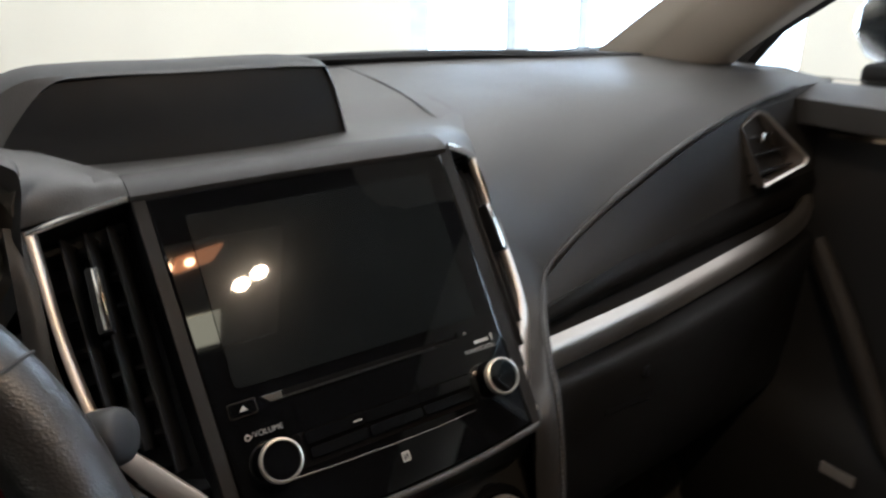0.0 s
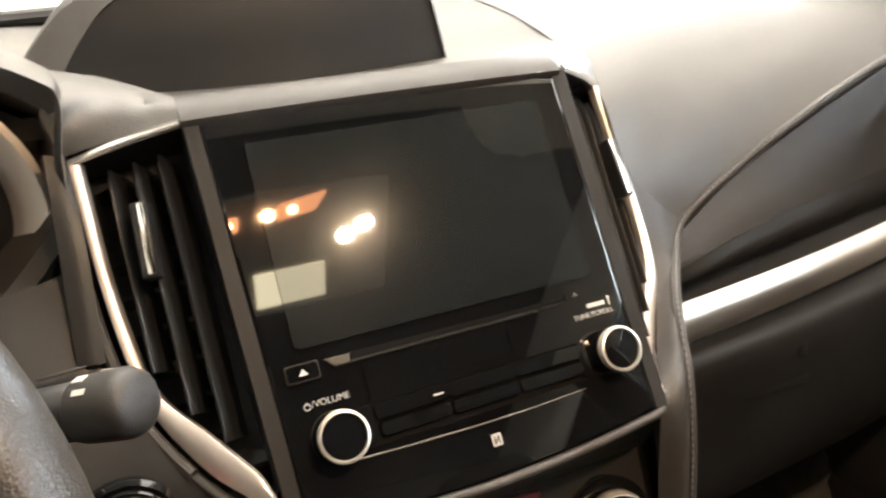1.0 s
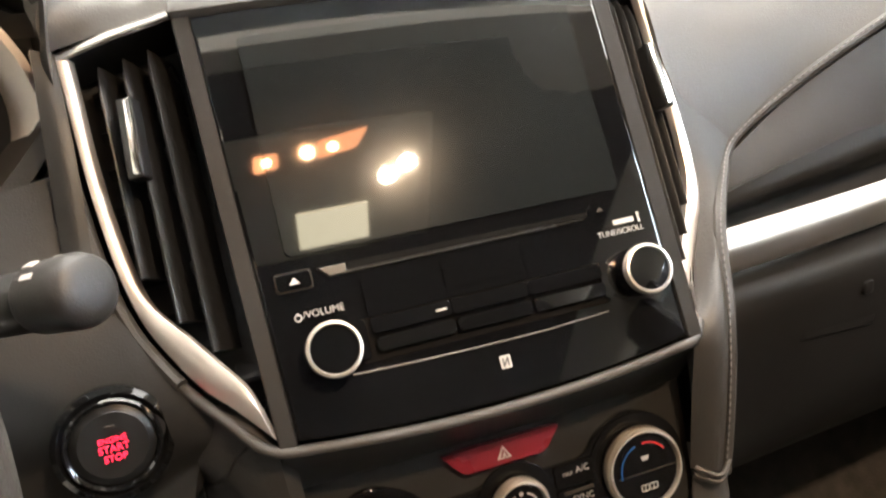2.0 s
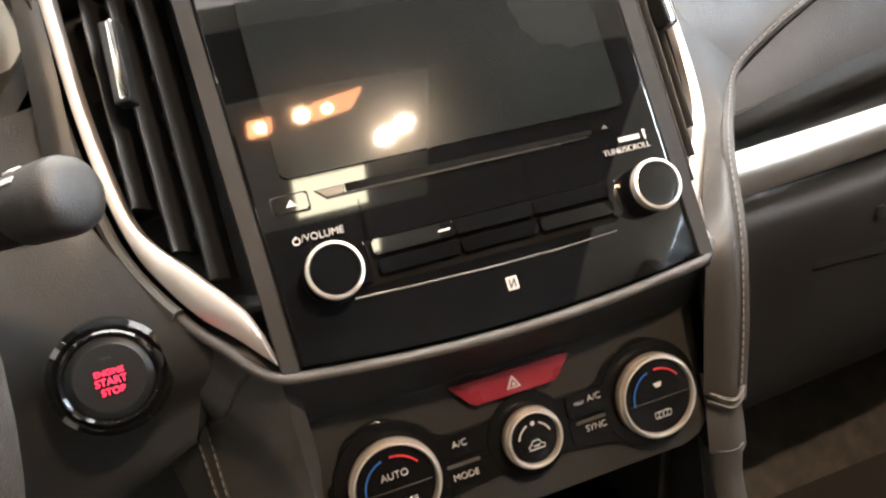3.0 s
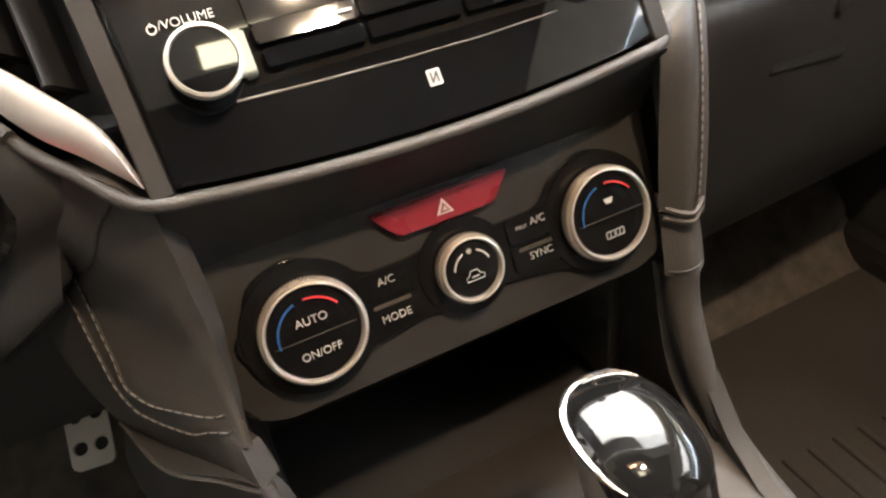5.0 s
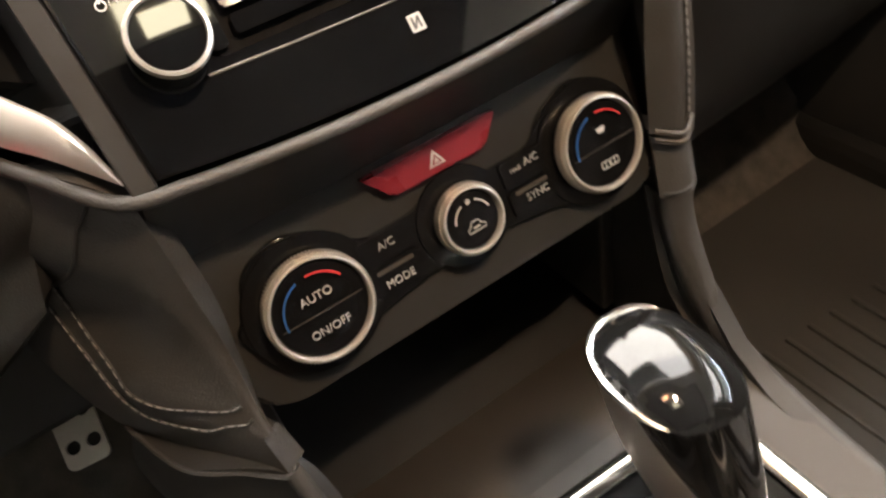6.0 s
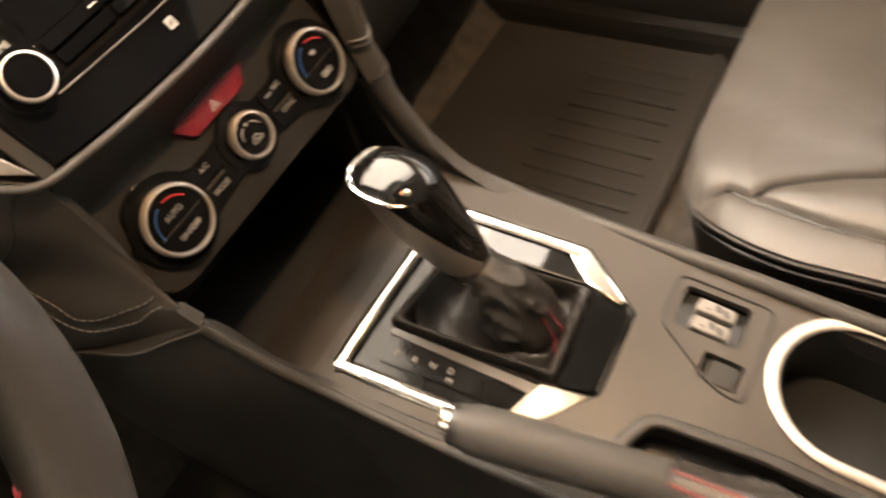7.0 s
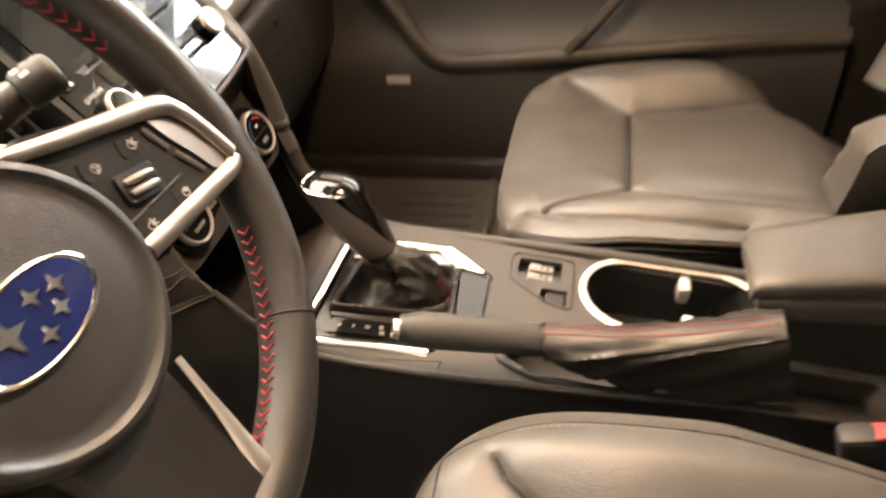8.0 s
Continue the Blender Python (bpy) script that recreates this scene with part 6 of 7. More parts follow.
# ---- shift lever ----
sl = thing("shift_lever", (0.02, 0.52, 0.39), "automatic shift lever with gloss black top and leather boot", "shift lever")
axis0, axis1 = Vector((0.024, 0.536, 0.436)), Vector((0.0175, 0.576, 0.540))
ax = (axis1 - axis0).normalized()
kx = Vector((1, 0, 0))
kx = (kx - ax * kx.dot(ax)).normalized()
ky = ax.cross(kx)
def ksec(t, w, d, back=0.0, n=72):
    c = axis0.lerp(axis1, t) + ky * back
    out_ = []
    for k in range(n):
        a = 2 * math.pi * k / n
        ca, sa = math.cos(a), math.sin(a)
        out_.append(c + kx * (w * math.copysign(abs(ca) ** 0.84, ca)) + ky * (d * math.copysign(abs(sa) ** 0.84, sa)))
    return out_
prof = [(-0.16, 0.0115, 0.0125, 0.0), (-0.06, 0.0145, 0.0165, 0.0), (0.20, 0.0192, 0.0228, 0.002), (0.50, 0.0226, 0.0262, 0.003), (0.78, 0.0236, 0.0264, 0.001), (0.92, 0.0230, 0.0257, 0.000), (1.0, 0.0205, 0.0232, 0.000), (1.05, 0.0160, 0.0180, 0.000), (1.065, 0.004, 0.004, 0.003)]
prof_d = [tuple(v) for v in cr([Vector(p) for p in prof], 7)]
kn = loft([ksec(*p) for p in prof_d])
# a slanted plane near the top bounds the polished cap; the rear right side below it is polished too
cut_n = (ax * 0.86 - ky * 0.50 + kx * 0.14).normalized()
cut_o = axis0.lerp(axis1, 0.82)
bmesh.ops.bisect_plane(kn, geom=kn.verts[:] + kn.edges[:] + kn.faces[:], plane_co=cut_o, plane_no=cut_n, clear_outer=True)
loop_v = [v for v in kn.verts if abs((v.co - cut_o).dot(cut_n)) < 1e-5]
cen = sum((v.co for v in loop_v), Vector()) / len(loop_v)
e1 = cut_n.orthogonal().normalized()
e2 = cut_n.cross(e1)
loop_p = [v.co.copy() for v in sorted(loop_v, key=lambda v: math.atan2((v.co - cen).dot(e2), (v.co - cen).dot(e1)))]
# even spacing, then a low polished dome over the slanted opening
dist_ = [0.0]
for p, q in zip(loop_p, loop_p[1:] + loop_p[:1]):
    dist_.append(dist_[-1] + (q - p).length)
ring_p = loop_p + loop_p[:1]
loop_p = [Vector([float(np.interp(d, dist_, [v[c] for v in ring_p])) for c in range(3)]) for d in np.linspace(0, dist_[-1], 73)[:-1]]
cen = sum(loop_p, Vector()) / len(loop_p)
ki = loft([[cen.lerp(p, q) + cut_n * (0.0075 * (1 - q ** 3.2)) for p in loop_p] for q in (1.0, 0.97, 0.92, 0.85, 0.76, 0.66, 0.54, 0.41, 0.27, 0.13, 0.02)], cap=True)
side_n = (kx * 0.62 - ky * 0.74 + ax * 0.26).normalized()
side_o = axis0.lerp(axis1, 0.5) - side_n * 0.0015
kb_ = kn.copy()
bmesh.ops.bisect_plane(kn, geom=kn.verts[:] + kn.edges[:] + kn.faces[:], plane_co=side_o, plane_no=side_n, clear_outer=True)
bmesh.ops.bisect_plane(kb_, geom=kb_.verts[:] + kb_.edges[:] + kb_.faces[:], plane_co=side_o, plane_no=side_n, clear_inner=True)
body = part("knob", kn, KNOBM, sl, "dark satin bronze knob body")
part("knob_side", kb_, KNOBG, body, "gloss black knob side")
part("knob_insert", ki, KNOBG, body, "gloss black knob insert")
arc = [(p - side_o).dot(side_n) < 0.010 for p in loop_p]
first = next(i for i in range(len(arc)) if arc[i] and not arc[i - 1])
ring_a = [loop_p[(first + i) % len(loop_p)] for i in range(len(loop_p)) if arc[(first + i) % len(loop_p)]]
part("knob_ring", tube(ring_a, [0.0015 * min(1.0, 0.25 + 0.15 * min(i, len(ring_a) - 1 - i)) for i in range(len(ring_a))], 8, up=tuple(cut_n)), CHROME, body, "bright chrome ring")
part("collar", lathe([(0.0150, -0.003), (0.0178, -0.002), (0.0182, 0.002), (0.0168, 0.004)], 36, frame_of(axis0.lerp(axis1, 0.0), ky, ax)), BOOTM, sl)
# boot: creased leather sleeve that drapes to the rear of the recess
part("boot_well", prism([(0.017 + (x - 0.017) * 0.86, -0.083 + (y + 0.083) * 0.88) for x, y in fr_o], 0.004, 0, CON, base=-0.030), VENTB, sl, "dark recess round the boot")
b0 = CON @ Vector((0.021, -0.098, -0.010))
b1, b2 = Vector((0.021, 0.488, 0.420)), axis0.lerp(axis1, 0.02)
loops_ = []
for t in np.linspace(0, 1, 70):
    ctr = b0 * (1 - t) ** 2 + b1 * (2 * t * (1 - t)) + b2 * t * t
    tilt = min(1.0, t * 1.3)
    ey = (Vector((0, 1, 0.15)).lerp(ky, tilt)).normalized()
    lp = []
    for k in range(56):
        ang = 2 * math.pi * k / 56
        r0 = 0.0155 + 0.0150 * (1 - t) ** 1.5
        w = math.sin(min(1.0, t * 1.05) * math.pi) ** 0.6
        n1 = noise.noise(Vector((math.cos(ang) * 1.1 + 3, math.sin(ang) * 1.1, t * 3.6 + 0.9 * math.cos(ang + 0.6))))
        n2 = noise.noise(Vector((math.cos(ang) * 2.2, math.sin(ang) * 2.2 + 7, t * 3.0)))
        fold = 0.0100 * (0.38 - abs(n1) ** 0.5) + 0.0035 * n2
        r = r0 + fold * w
        drape = 0.003 * max(0.0, 1 - t / 0.42) ** 1.3 * max(0.0, -math.sin(ang)) ** 1.2
        lp.append(ctr + kx * (r * math.cos(ang)) + ey * (r * (1.0 + 0.12 * (1 - t)) * math.sin(ang) - drape))
    loops_.append(lp)
flare = []
bc = Vector((0.017, -0.083))
for f in (1.0, 0.96, 0.92, 0.87, 0.82, 0.77, 0.72, 0.66, 0.60, 0.55):
    lp = []
    for k in range(56):
        ang = 2 * math.pi * k / 56
        d = Vector((math.cos(ang), math.sin(ang)))
        reach = 0.06
        for p, q in zip(fr_i, fr_i[1:] + fr_i[:1]):
            e = Vector(q) - Vector(p)
            den = d.x * e.y - d.y * e.x
            if abs(den) > 1e-9:
                w_ = Vector(p) - bc
                u_, v_ = (w_.x * e.y - w_.y * e.x) / den, (w_.x * d.y - w_.y * d.x) / den
                if u_ > 0 and 0 <= v_ <= 1:
                    reach = min(reach, u_)
        rim_ = CON @ Vector((bc.x + d.x * reach, bc.y + d.y * reach, 0.001))
        low_ = loops_[3][k]
        g = (f - 0.5) / 0.5
        back_ = max(0.0, -math.sin(ang + 0.35))
        pt = low_.lerp(rim_, g)
        arch = math.sin(g * math.pi)
        tuck = 1 - abs(2 * ((ang * 1.6 + 1.2 * g) % 1.0) - 1)
        pt.z += 0.0085 * back_ * arch - 0.0200 * (1 - back_) * max(0.0, math.sin(g ** 1.6 * math.pi)) ** 0.6 + 0.0050 * (tuck ** 2 - 0.4) * arch + 0.0030 * noise.noise(Vector((math.cos(ang) * 2.6, math.sin(ang) * 2.6, f * 3.0))) * arch
        lp.append(pt)
    flare.append(lp)
sleeve = flare + loops_[4:]
part("boot", loft(sleeve, cap=False), BOOTL, sl, "creased black leather boot", sharp=70)
for dk in (40, 43):
    line_ = [sleeve[i][dk] + Vector((0, -0.0003, 0.0006)) for i in range(1, 34)]
    stitches(line_, 0.0032, 0.0016, 0.0006, REDTH, sl, label="red thread seam")

# ---- handbrake ----
hb = thing("handbrake", (-0.06, 0.36, 0.36), "black handbrake lever with silver button and red-stitched boot", "handbrake")
h0, h1 = Vector((-0.087, 0.487, 0.440)), Vector((-0.056, 0.362, 0.404))
gp = [h0.lerp(h1, t) for t in np.linspace(0.03, 1, 14)]
part("grip", tube(gp, [0.0125, 0.0155, 0.0162, 0.0164, 0.0164, 0.0163, 0.0162, 0.0160, 0.0158, 0.0156, 0.0155, 0.0153, 0.0151, 0.0150], 18, flat=1.05), PADDED, hb, "dark leather-covered grip")
part("button", tube([h0.lerp(h1, t) for t in (-0.055, -0.045, 0.0, 0.05)], [0.006, 0.0085, 0.0090, 0.0090], 16), CHROME, hb, "chrome release button")
part("button_collar", tube([h0.lerp(h1, t) for t in (-0.005, 0.02, 0.05)], [0.0118, 0.0132, 0.0132], 18), VENTB, hb)
loops_ = []
h2 = Vector((-0.046, 0.156, 0.424))
for i, t in enumerate(np.linspace(0, 1, 110)):
    c = h1.lerp(h2, t) + Vector((0, 0, -0.010 * math.sin(t * math.pi)))
    lp = []
    for k in range(72):
        a = 2 * math.pi * k / 72
        ca, sa = math.cos(a), math.sin(a)
        wv = 0.0160 + 0.024 * t ** 0.8 * (0.55 - 0.45 * sa) + (0.010 * t ** 0.5 if ca < 0 else 0.0) * (0.5 - 0.5 * sa)
        hv = 0.0160 + 0.003 * t + (0.062 * t ** 0.7 if sa < 0 else 0.0)
        lowd = min(1.0, max(0.0, 0.72 - sa) / 0.6) * min(1, t * 5) * min(1, (1.03 - t) * 8)
        ph = 1.7 * sa - 2.6 * t ** 0.8 + 0.40 * noise.noise(Vector((t * 2.6, ca, sa * 1.2)))
        ridge = 1 - abs(2 * (ph - math.floor(ph)) - 1)
        ph2 = t * 5.1 - 0.5 * sa + 0.5 * noise.noise(Vector((t * 3.0 + 4, ca * 1.3, sa)))
        fold = 0.0074 * (ridge ** 2.6 - 0.30) + 0.0012 * math.sin(2 * math.pi * ph2) + 0.003 * noise.noise(Vector((t * 9, ca * 2, sa * 2)))
        pleat = fold * lowd + 0.0004 * math.sin(5 * a + 13 * t)
        pt = c + Vector((1, 0, 0)) * ((wv + pleat) * ca) + Vector((0, 0.25, 0.97)) * ((hv + pleat) * sa)
        pt.z = max(pt.z, 0.402 + (pt.y - 0.601) * 0.1495 + 0.004 * noise.noise(Vector((t * 12, ca, 0))) * (1 - abs(ca)))
        pt.x = max(pt.x, float(np.interp(pt.y, (0.05, 0.18, 0.34, 0.39, 0.45), (-0.054, -0.062, -0.077, -0.082, -0.088))) - 0.004 * (ridge ** 1.5 - 0.3) * min(1, t * 5))
        lp.append(pt)
    loops_.append(lp)
part("boot", loft(loops_), HBOOT, hb, "creased black leather boot", sharp=70)
for k in (15, 21):
    bm = None
    for i in range(2, 106, 2):
        pts = [loops_[i + (j - k) // 2][j] + Vector((-0.0002, 0, 0.0005)) for j in (k - 1, k, k + 1)]
        bm = tube(pts, [0.0007, 0.0009, 0.0007], 5, bm=bm)
    part("stitching", bm, BANDTH, hb, "faded red thread seam")
    part("seam_ridge", tube([loops_[i][k] - Vector((0, 0, 0.0004)) for i in range(1, 108)], 0.0010, 6), HBOOT, hb)
part("boot_band", tube([loops_[1][k] + (loops_[1][k] - h1).normalized() * 0.0004 for k in range(72)], 0.0012, 6, closed=True, up=(0, 1, 0)), BOOTM, hb)

# ---- armrest ----
ar = thing("armrest", (0.03, 0.05, 0.33), "dark leather armrest lid over the console box", "armrest")
def lid_loop(y, zt, w, hgt, n=36):
    pts = []
    for k in range(n):
        a = 2 * math.pi * k / n
        ca, sa = math.cos(a), math.sin(a)
        pts.append(Vector((0.008 + w + w * math.copysign(abs(ca) ** 0.42, ca), y, zt - hgt + hgt * math.copysign(abs(sa) ** 0.55, sa))))
    return pts
part("lid", loft([lid_loop(*r) for r in ((0.176, 0.420, 0.038, 0.006), (0.175, 0.426, 0.042, 0.010), (0.168, 0.432, 0.044, 0.013), (0.14, 0.437, 0.047, 0.015), (0.05, 0.447, 0.054, 0.016), (-0.16, 0.455, 0.058, 0.017), (-0.20, 0.446, 0.054, 0.012))]), LEATHER, ar, "padded leather lid")
part("lid_base", loft([lid_loop(*r) for r in ((0.168, 0.410, 0.041, 0.010), (0.166, 0.412, 0.0445, 0.014), (0.13, 0.413, 0.047, 0.017), (0.04, 0.419, 0.054, 0.020), (-0.19, 0.424, 0.056, 0.020))]), LEATHER, ar, "leather-covered lower edge of the lid")
part("box", box((0.088, 0.33, 0.15), 0.016, pose(0.056, -0.020, 0.325), seg=3), HARD, ar, "black console box")
part("box_foot", box((0.165, 0.33, 0.10), 0.012, pose(0.034, -0.125, 0.256)), HARD, ar, "black lower console housing")
part("piping", tube([Vector((0.0078, y, 0.4085 + 0.02 * (0.16 - y) * 3 * 0.5)) for y in np.linspace(0.16, -0.18, 20)], 0.0012, 6), PADDED, ar)


# ---- front seats ----
def near_seg(p, a, b):
    ab = b - a
    t = max(0.0, min(1.0, (p - a).dot(ab) / max(ab.length_squared, 1e-9)))
    return (p - (a + ab * t)).length


def cushion_mesh(far=0.0, outboard=1.0):
    """The seat cushion about x = 0, y from the back to the front edge."""
    seams = []
    for s in (1, -1):
        line = [(s * 0.150, -0.12), (s * 0.128, 0.08), (s * 0.106, 0.262), (s * 0.100, 0.283), (s * 0.122, 0.33), (s * 0.152, 0.376), (s * 0.168, 0.388)]
        seams += list(zip(line[:-1], line[1:]))
        if far:
            line = [(s * 0.176, 0.430), (s * 0.163, 0.410), (s * 0.172, 0.385), (s * 0.184, 0.33), (s * 0.192, 0.25), (s * 0.196, 0.15)]
            seams += list(zip(line[:-1], line[1:]))
    seams.append(((-0.100, 0.283), (0.100, 0.283)))
    flat_seams = list(seams)
    seams = [(Vector(a), Vector(b)) for a, b in seams]
    NX, NY = 168, 206
    def halfw(y, sx):
        """Half width on one side; the outboard side tapers towards the back."""
        f = min(1.0, max(0.0, (y - 0.27) / 0.186))
        w = 0.118 + 0.104 * (1 - f ** 3.2) ** 0.5
        if y < 0.21:
            if sx > 0:
                w *= 1 - outboard * min(0.62, 0.66 * ((0.21 - y) / 0.2) ** 1.25)
            else:
                w *= 1 - 0.10 * min(1.0, (0.21 - y) / 0.3)
        return w
    def smooth(v):
        v = min(1.0, max(0.0, v))
        return v * v * (3 - 2 * v)
    def height(x, y):
        w = halfw(y, x)
        q = abs(x) / w
        z = 0.333 + 0.075 * (y - 0.1) * 0.5
        k = smooth((abs(x) - 0.095) / 0.085)
        z += (0.030 + (far * (1 + 1.2 * smooth((0.32 - y) / 0.26)) if x > 0 else 0.0)) * k * (1 - (0.40 if x > 0 else 0.75) * smooth((y - 0.24) / 0.18))
        if q > 0.74:
            z -= (0.014 if far and x < 0 else 0.026) * ((q - 0.74) / 0.26) ** 2.0
        z -= 0.060 * smooth((0.07 - y) / 0.16)
        if y > 0.365:
            z -= 0.018 * ((y - 0.365) / 0.091) ** 2.0
        p = Vector((x, y))
        dmin = min(near_seg(p, a, b) for a, b in seams)
        z -= 0.0062 * math.exp(-(dmin / 0.0026) ** 2) + 0.0028 * math.exp(-(dmin / 0.009) ** 2)
        z += 0.0065 * (1 - math.exp(-(dmin / 0.030) ** 2))
        z += 0.0018 * noise.noise(Vector((x * 22, y * 16, 1.3)))
        z += 0.0006 * noise.noise(Vector((x * 30 + 60 * y, y * 70, 4.1))) * math.exp(-(dmin / 0.03) ** 2)
        return z
    b = bmesh.new()
    g = []
    for j in range(NY + 1):
        y = -0.16 + (0.456 + 0.16) * (j / NY)
        xs = [-halfw(y, -1) + (halfw(y, -1) + halfw(y, 1)) * i / NX for i in range(NX + 1)]
        g.append([b.verts.new((x, y, height(x, y))) for x in xs])
    for j in range(NY):
        for i in range(NX):
            b.faces.new((g[j][i], g[j][i + 1], g[j + 1][i + 1], g[j + 1][i]))
    rim = [g[0][i] for i in range(NX + 1)] + [g[j][NX] for j in range(1, NY + 1)] + [g[NY][i] for i in range(NX - 1, -1, -1)] + [g[j][0] for j in range(NY - 1, 0, -1)]
    seam_tubes = []
    for p, q in flat_seams:
        n_ = 8
        pts = [(p[0] + (q[0] - p[0]) * k / n_, p[1] + (q[1] - p[1]) * k / n_) for k in range(n_ + 1)]
        seam_tubes.append([Vector((x, y, height(x, y) + 0.0020)) for x, y in pts if abs(x) < halfw(y, x) * 0.9 and y > 0.0])
    ins = 8
    inner = [g[j][ins].co.copy() for j in range(2, NY - ins)] + [g[NY - ins][i].co.copy() for i in range(ins, NX - ins + 1)] + [g[j][NX - ins].co.copy() for j in range(NY - ins - 1, 1, -1)]
    prev = rim
    sk = bmesh.new()
    for n_, (dz, sh) in enumerate(((-0.006, 1.0), (-0.013, 0.982), (-0.07, 0.972), (-0.13, 0.950))):
        if n_ == 1:
            b.faces.new(prev[::-1])
            prev = [sk.verts.new(v.co) for v in prev]
        bb = b if n_ == 0 else sk
        cur = [bb.verts.new((v.co.x * sh, v.co.y * sh + (1 - sh) * 0.1, v.co.z + dz if dz > -0.1 else 0.20)) for v in rim]
        for i in range(len(rim)):
            k = (i + 1) % len(rim)
            bb.faces.new((prev[i], prev[k], cur[k], cur[i]))
        prev = cur
    sk.faces.new(prev[::-1])
    pipe = [v.co + Vector((0, 0, -0.006)) for v in rim]
    return b, [p * 1.0 for p in pipe], sk, inner, [t_ for t_ in seam_tubes if len(t_) > 2]


def back_mesh(bolster=0.0):
    rows = []
    for t in np.linspace(0, 1, 40):
        z = 0.36 + 0.60 * t
        y0 = -0.150 - 0.31 * t
        w = 0.235 - 0.05 * max(0, t - 0.62) / 0.38 + 0.012 * math.sin(t * math.pi) - 0.085 * max(0.0, 1 - t / 0.30) ** 1.5
        if t > 0.92:
            w -= 0.05 * ((t - 0.92) / 0.08) ** 2
        pts = []
        for k in range(72):
            a = 2 * math.pi * k / 72
            ca, sa = math.cos(a), math.sin(a)
            x = w * math.copysign(abs(ca) ** 0.55, ca)
            if bolster and ca < 0:
                x -= 0.055 * abs(ca) ** 0.55 * max(0.0, 1 - t / 0.30)
            yy = 0.055 * math.copysign(abs(sa) ** 0.6, sa)
            if sa > 0:
                q = min(1.0, abs(x) / w)
                yy += 0.075 * max(0.0, (q - 0.55) / 0.4) * (1 - 0.6 * t) if q > 0.55 else 0
                yy -= 0.006 * math.exp(-((q - 0.60) / 0.03) ** 2)
                if x < 0:
                    fall = min(1.0, max(0.0, (0.29 - t) / 0.13))
                    wgt = min(1.0, max(0.0, (q - 0.66) / 0.16)) * fall * fall * (3 - 2 * fall) * min(1.0, sa * 3) if bolster else 0.0
                    yy += (bolster - y0 - yy) * wgt
                for tb in (0.30, 0.62):
                    if q < 0.6:
                        yy -= 0.006 * math.exp(-((t - tb) / 0.02) ** 2)
            pts.append(Vector((x, y0 + yy, z + 0.1 * yy)))
        rows.append(pts)
    return loft(rows)


def front_seat(cx, s, label, lift_=0.0, wide=1.0, far=0.0, outboard=1.0, bolster=0.0):
    seat = thing("front_seat", (cx, 0.1, FZ), label, "car seat", "front seats")
    M = Matrix.Translation((cx, 0, lift_)) @ Matrix.Diagonal((wide, 1, 1, 1))
    b, pipe, sk, inner, seam_tubes = cushion_mesh(far, outboard)
    b.transform(M)
    sk.transform(M)
    part("skirt", sk, BOOTM, seat, "black lower cushion side")
    c = part("cushion", b, LEATHER, seat, "black leather cushion with sewn panels", sharp=60)
    part("piping", tube([M @ p for p in pipe][::2], 0.0022, 6, closed=True), PADDED, c)
    part("piping", tube([M @ Vector((p.x * 0.980, p.y * 0.980 + 0.002, p.z - 0.024)) for p in pipe][::2], 0.0013, 6, closed=True), PADDED, c)
    # Black tube below the piping paints the shade of the gap there.
    part("piping", tube([M @ (p + Vector((0, 0, -0.012))) for p in pipe][::2], 0.0016, 6, closed=True), VENTB, c)
    if s < 0:
        part("cover_seam", tube([M @ p for p in inner], 0.0010, 6), VENTB, c)
    # Black tubes laid along the seams paint the shade of their creases.
    bm = None
    for t_ in seam_tubes:
        bm = tube([M @ p for p in t_], 0.0017, 6, bm=bm)
    part("seam_shade", bm, VENTB, c, "black line painting the shade in the sewn creases")
    if s < 0:
        stitches([M @ (p + Vector((0, 0, 0.0024)) + Vector((-0.004 if p.x > 0 else 0.004, 0, 0)) * (1 if abs(p.x) > 0.15 else 0) + Vector((0, -0.004 if p.y > 0.38 else 0, 0))) for p in inner], 0.0036, 0.0026, 0.0005, GREYTH, c, label="fine grey thread seam")
    bk = back_mesh(bolster)
    bk.transform(M)
    part("backrest", bk, LEATHER, seat, "black leather backrest", sharp=60)
    hr = []
    for z, w, d in ((0.99, 0.05, 0.03), (1.0, 0.11, 0.045), (1.03, 0.13, 0.052), (1.08, 0.128, 0.050), (1.12, 0.105, 0.040), (1.13, 0.05, 0.02)):
        hr.append([Vector((cx + w * math.copysign(abs(math.cos(a)) ** 0.6, math.cos(a)), -0.36 + d * math.sin(a) - 0.1 * (z - 1), z)) for a in np.linspace(0, 2 * math.pi, 33)[:-1]])
    part("headrest", loft(hr), LEATHER, seat, "black leather headrest")
    for k in (-1, 1):
        part("headrest_post", tube([(cx + k * 0.05, -0.345, 0.90), (cx + k * 0.05, -0.36, 1.01)], 0.006, 10), CHROME, seat)
    part("base", box((0.36, 0.46, 0.10), 0.02, pose(cx, 0.12, 0.165)), VENTB, seat, "black seat base")
    for k in (-1, 1):
        part("rail", box((0.035, 0.52, 0.045), 0.006, pose(cx + k * 0.19, 0.13, 0.095)), VENTB, seat, "dark seat rail")
    return seat


front_seat(0.388, 1, "black leather passenger seat with sewn cushion panels", 0.0, 1.02, 0.012, 1.0, 0.064)
front_seat(-0.370, -1, "black leather driver's seat with pale seam thread", 0.046, 1.11, 0.0, 0.35)
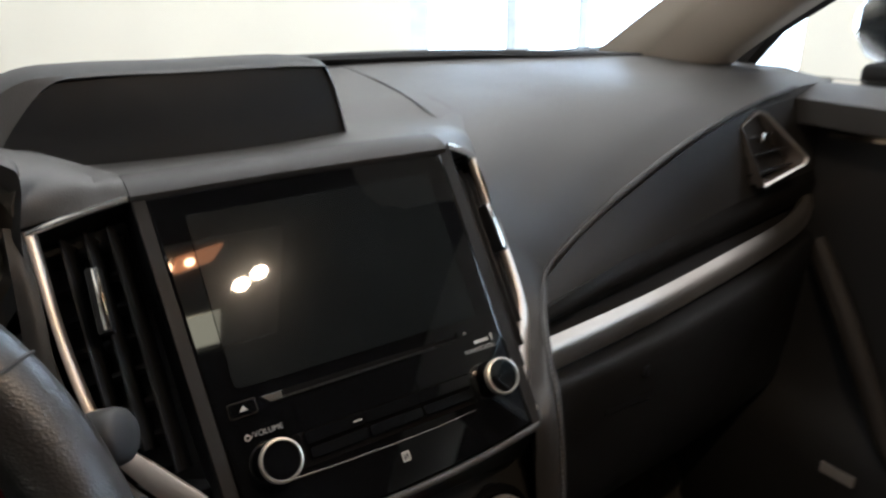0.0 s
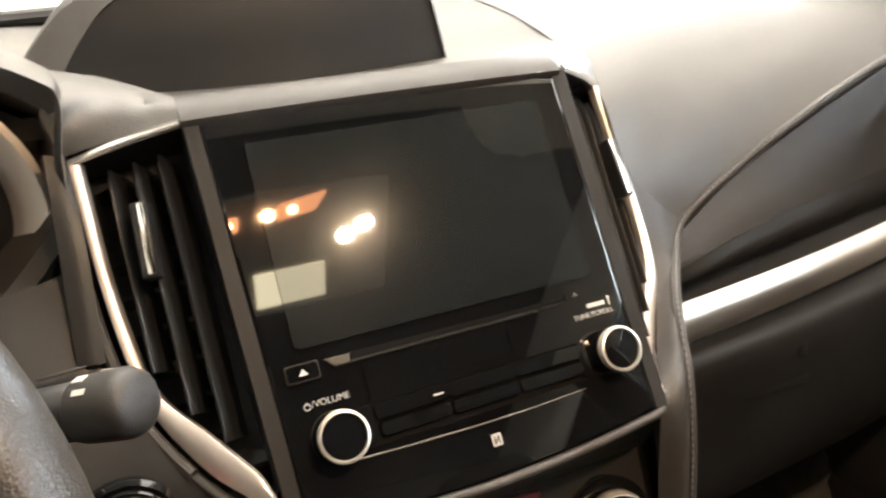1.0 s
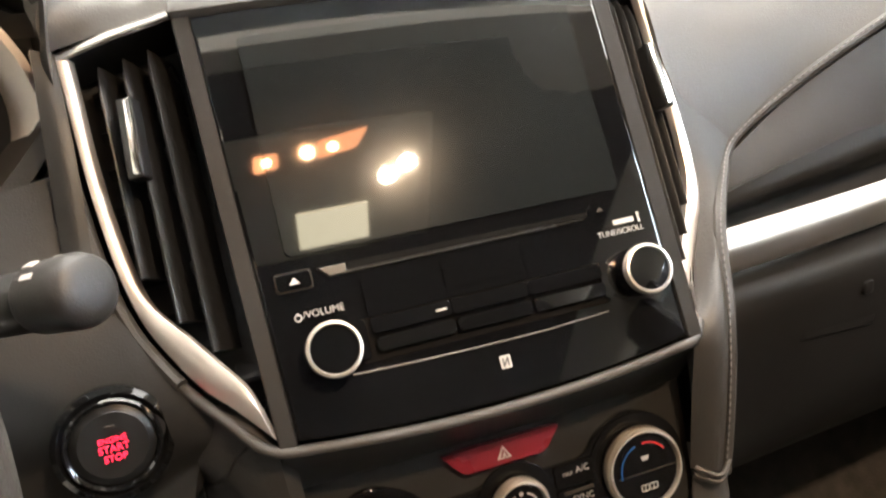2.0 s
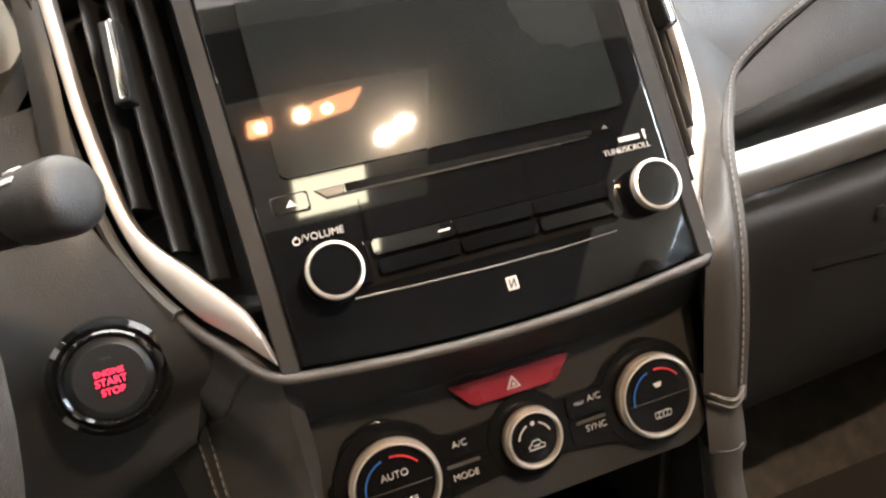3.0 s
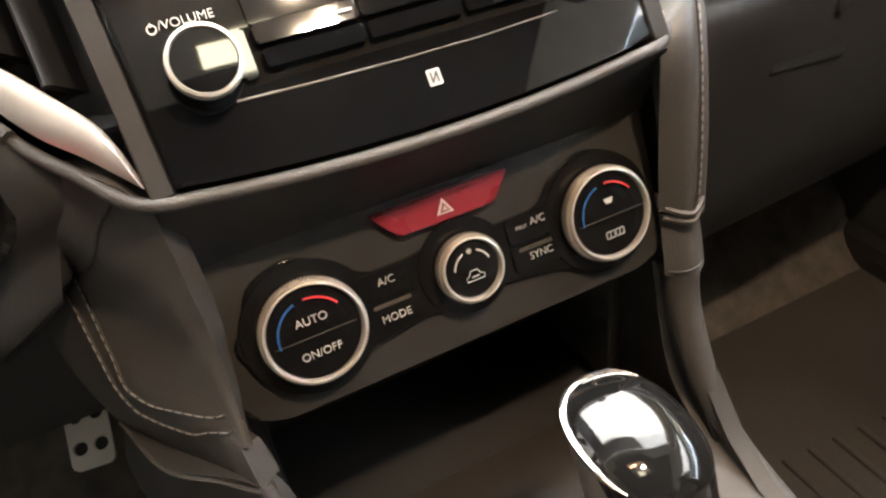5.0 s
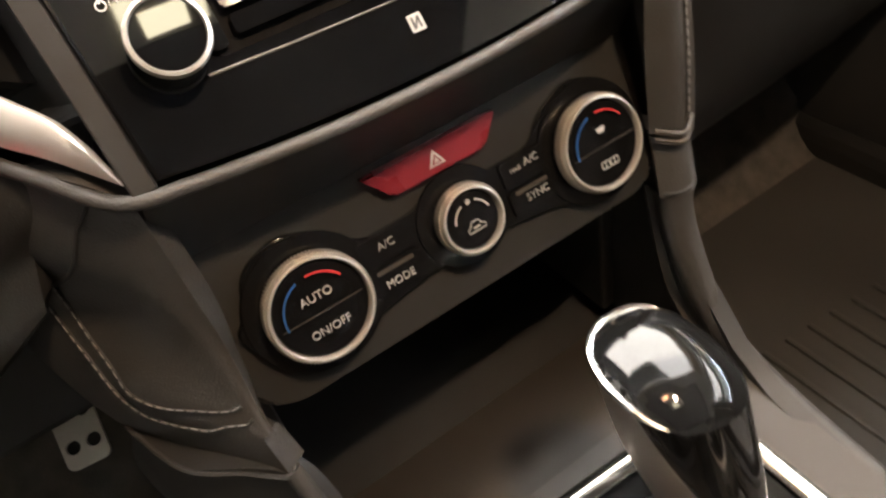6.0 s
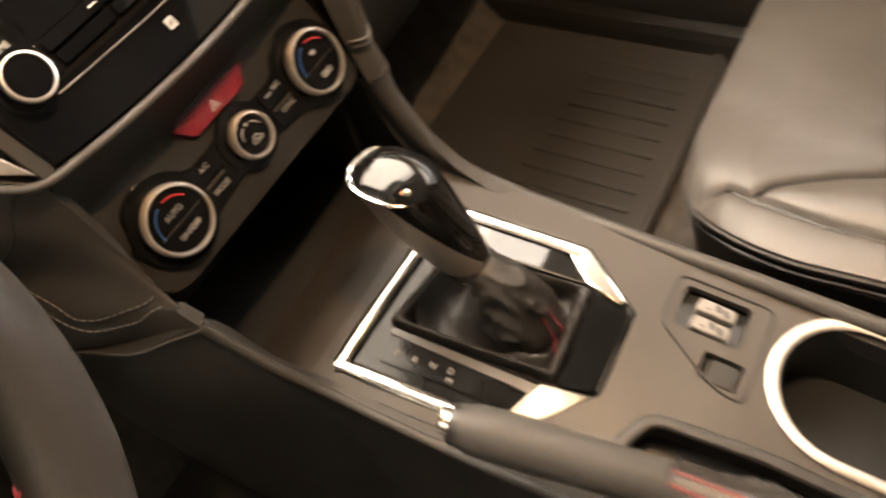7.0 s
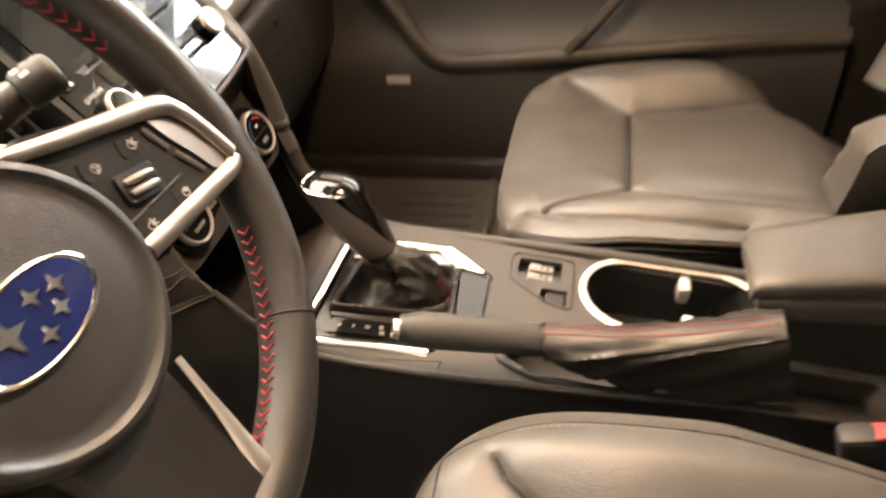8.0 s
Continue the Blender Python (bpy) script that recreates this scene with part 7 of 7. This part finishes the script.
# belt buckles
for cx, by in ((-0.114, 0.094), (0.165, -0.03)):
    bk = thing("belt_buckle", (cx, by, 0.30), "black belt buckle with a red release button", "belt buckle", "belt buckles")
    part("body", box((0.022, 0.034, 0.09), 0.006, pose(cx, by, 0.345, -14, 0, 0)), HARD, bk)
    part("release", box((0.016, 0.026, 0.006), 0.002, pose(cx, by - 0.011, 0.391, -14, 0, 0)), REDP, bk, "red release button")

# ---- floor mats, pedals ----
def floor_mat(cx, near):
    mt = thing("floor_mat", (cx, 0.70, FZ), "ribbed black rubber floor mat", "floor mat", "floor mats")
    o = rounded(cx - 0.245, near, cx + 0.245, 0.97, 0.05)
    part("sheet", prism(o, 0.012, 0.003, Matrix.Identity(4), base=FZ + 0.002), RUBBER, mt)
    part("edge", tube([(x, y, FZ + 0.014) for x, y in o], 0.006, 8, closed=True), RUBBER, mt)
    for k in range(11):
        x = cx - 0.150 + 0.0325 * k
        part("rib", box((0.007, 0.180 - 0.004 * k, 0.006), 0.002, pose(x, near + 0.118 - 0.001 * k, FZ + 0.0150)), RUBBER, mt)
floor_mat(0.44, 0.525)
floor_mat(-0.38, 0.46)
def pedal(x, y, z, w, h, label):
    p = thing("pedal", (x, y, z - 0.1), label, "pedal", "pedals")
    m = frame_of((x, y, z), (0.1, 0.78, 0.62), (0, -0.62, 0.78))
    holes = []
    for i in range(2):
        for j in range(3):
            cx, cy = (i - 0.5) * w * 0.48, (j - 1) * h * 0.30
            holes.append([(cx + 0.0055 * math.cos(a), cy + 0.0055 * math.sin(a)) for a in np.linspace(0, 2 * math.pi, 15)[:-1]])
    part("plate", holed(rounded(-w / 2, -h / 2, w / 2, h / 2, 0.006), holes, 0.005, m), ALU, p, "drilled aluminium plate")
    part("pad", prism(rounded(-w / 2 + 0.003, -h / 2 + 0.003, w / 2 - 0.003, h / 2 - 0.003, 0.005), 0.006, 0, m, base=-0.007), RUBBER, p)
    part("arm", tube([m @ Vector((0, 0, -0.008)), Vector((x, y + 0.12, z + 0.10)), Vector((x, y + 0.16, z + 0.22))], 0.009, 10), VENTB, p)
pedal(-0.236, 0.925, 0.325, 0.032, 0.085, "drilled aluminium accelerator pedal")

# ---- roof lamps ----
oc = thing("overhead_console", (0.02, 0.33, 1.17), "grey overhead console with warm and white lit lamps", "lamp")
part("housing", box((0.27, 0.22, 0.016), 0.006, pose(0.02, 0.325, 1.180)), LINER, oc)
MAPGLOW = glow("warm_lamp_glow", (1.0, 0.40, 0.17), 14.0)
BULBGLOW = glow("warm_bulb_glow", (1.0, 0.55, 0.28), 220.0)
SPOTGLOW = glow("white_lamp_glow", (0.92, 1.0, 0.92), 40.0)
DOMEGLOW = glow("dome_lamp_glow", (1.0, 0.90, 0.62), 9.0)
part("map_lens", prism(soften([(-0.080, 0.382), (-0.050, 0.384), (-0.048, 0.406), (-0.078, 0.406)], 0.004), 0.003, 0, Matrix.Identity(4), base=1.1695), MAPGLOW, oc, "lit warm lens")
part("map_lens", prism(soften([(0.000, 0.388), (0.050, 0.396), (0.066, 0.424), (0.002, 0.414)], 0.004), 0.003, 0, Matrix.Identity(4), base=1.1695), MAPGLOW, oc, "lit warm lens")
for bx, by, br in ((-0.012, 0.400, 0.009), (0.020, 0.404, 0.007), (-0.063, 0.396, 0.006)):
    part("map_bulb", lathe([(br, 0), (br * 0.94, 0.003), (0, 0.005)], 24, pose(bx, by, 1.1715, 180, 0, 0)), BULBGLOW, oc, "bright warm bulb")
for x, y in ((0.090, 0.345), (0.116, 0.360)):
    part("spot_lens", lathe([(0.007, 0), (0.007, 0.003), (0, 0.003)], 20, pose(x, y, 1.1725, 180, 0, 0)), SPOTGLOW, oc, "lit white lens")
part("dome_lens", box((0.098, 0.066, 0.004), 0.001, pose(0.012, 0.268, 1.1705)), DOMEGLOW, oc, "lit cream lens")

# ---- rear bench ----
rb = thing("rear_bench", (0, -0.95, FZ), "black leather rear bench seat", "rear seat")
part("cushion", box((1.25, 0.48, 0.16), 0.05, pose(0, -0.80, 0.33, 6, 0, 0), seg=4), LEATHER, rb)
part("backrest", box((1.25, 0.14, 0.60), 0.05, pose(0, -1.10, 0.62, -18, 0, 0), seg=4), LEATHER, rb)
part("base", box((1.2, 0.45, 0.2), 0.01, pose(0, -0.82, 0.16)), HARD, rb)
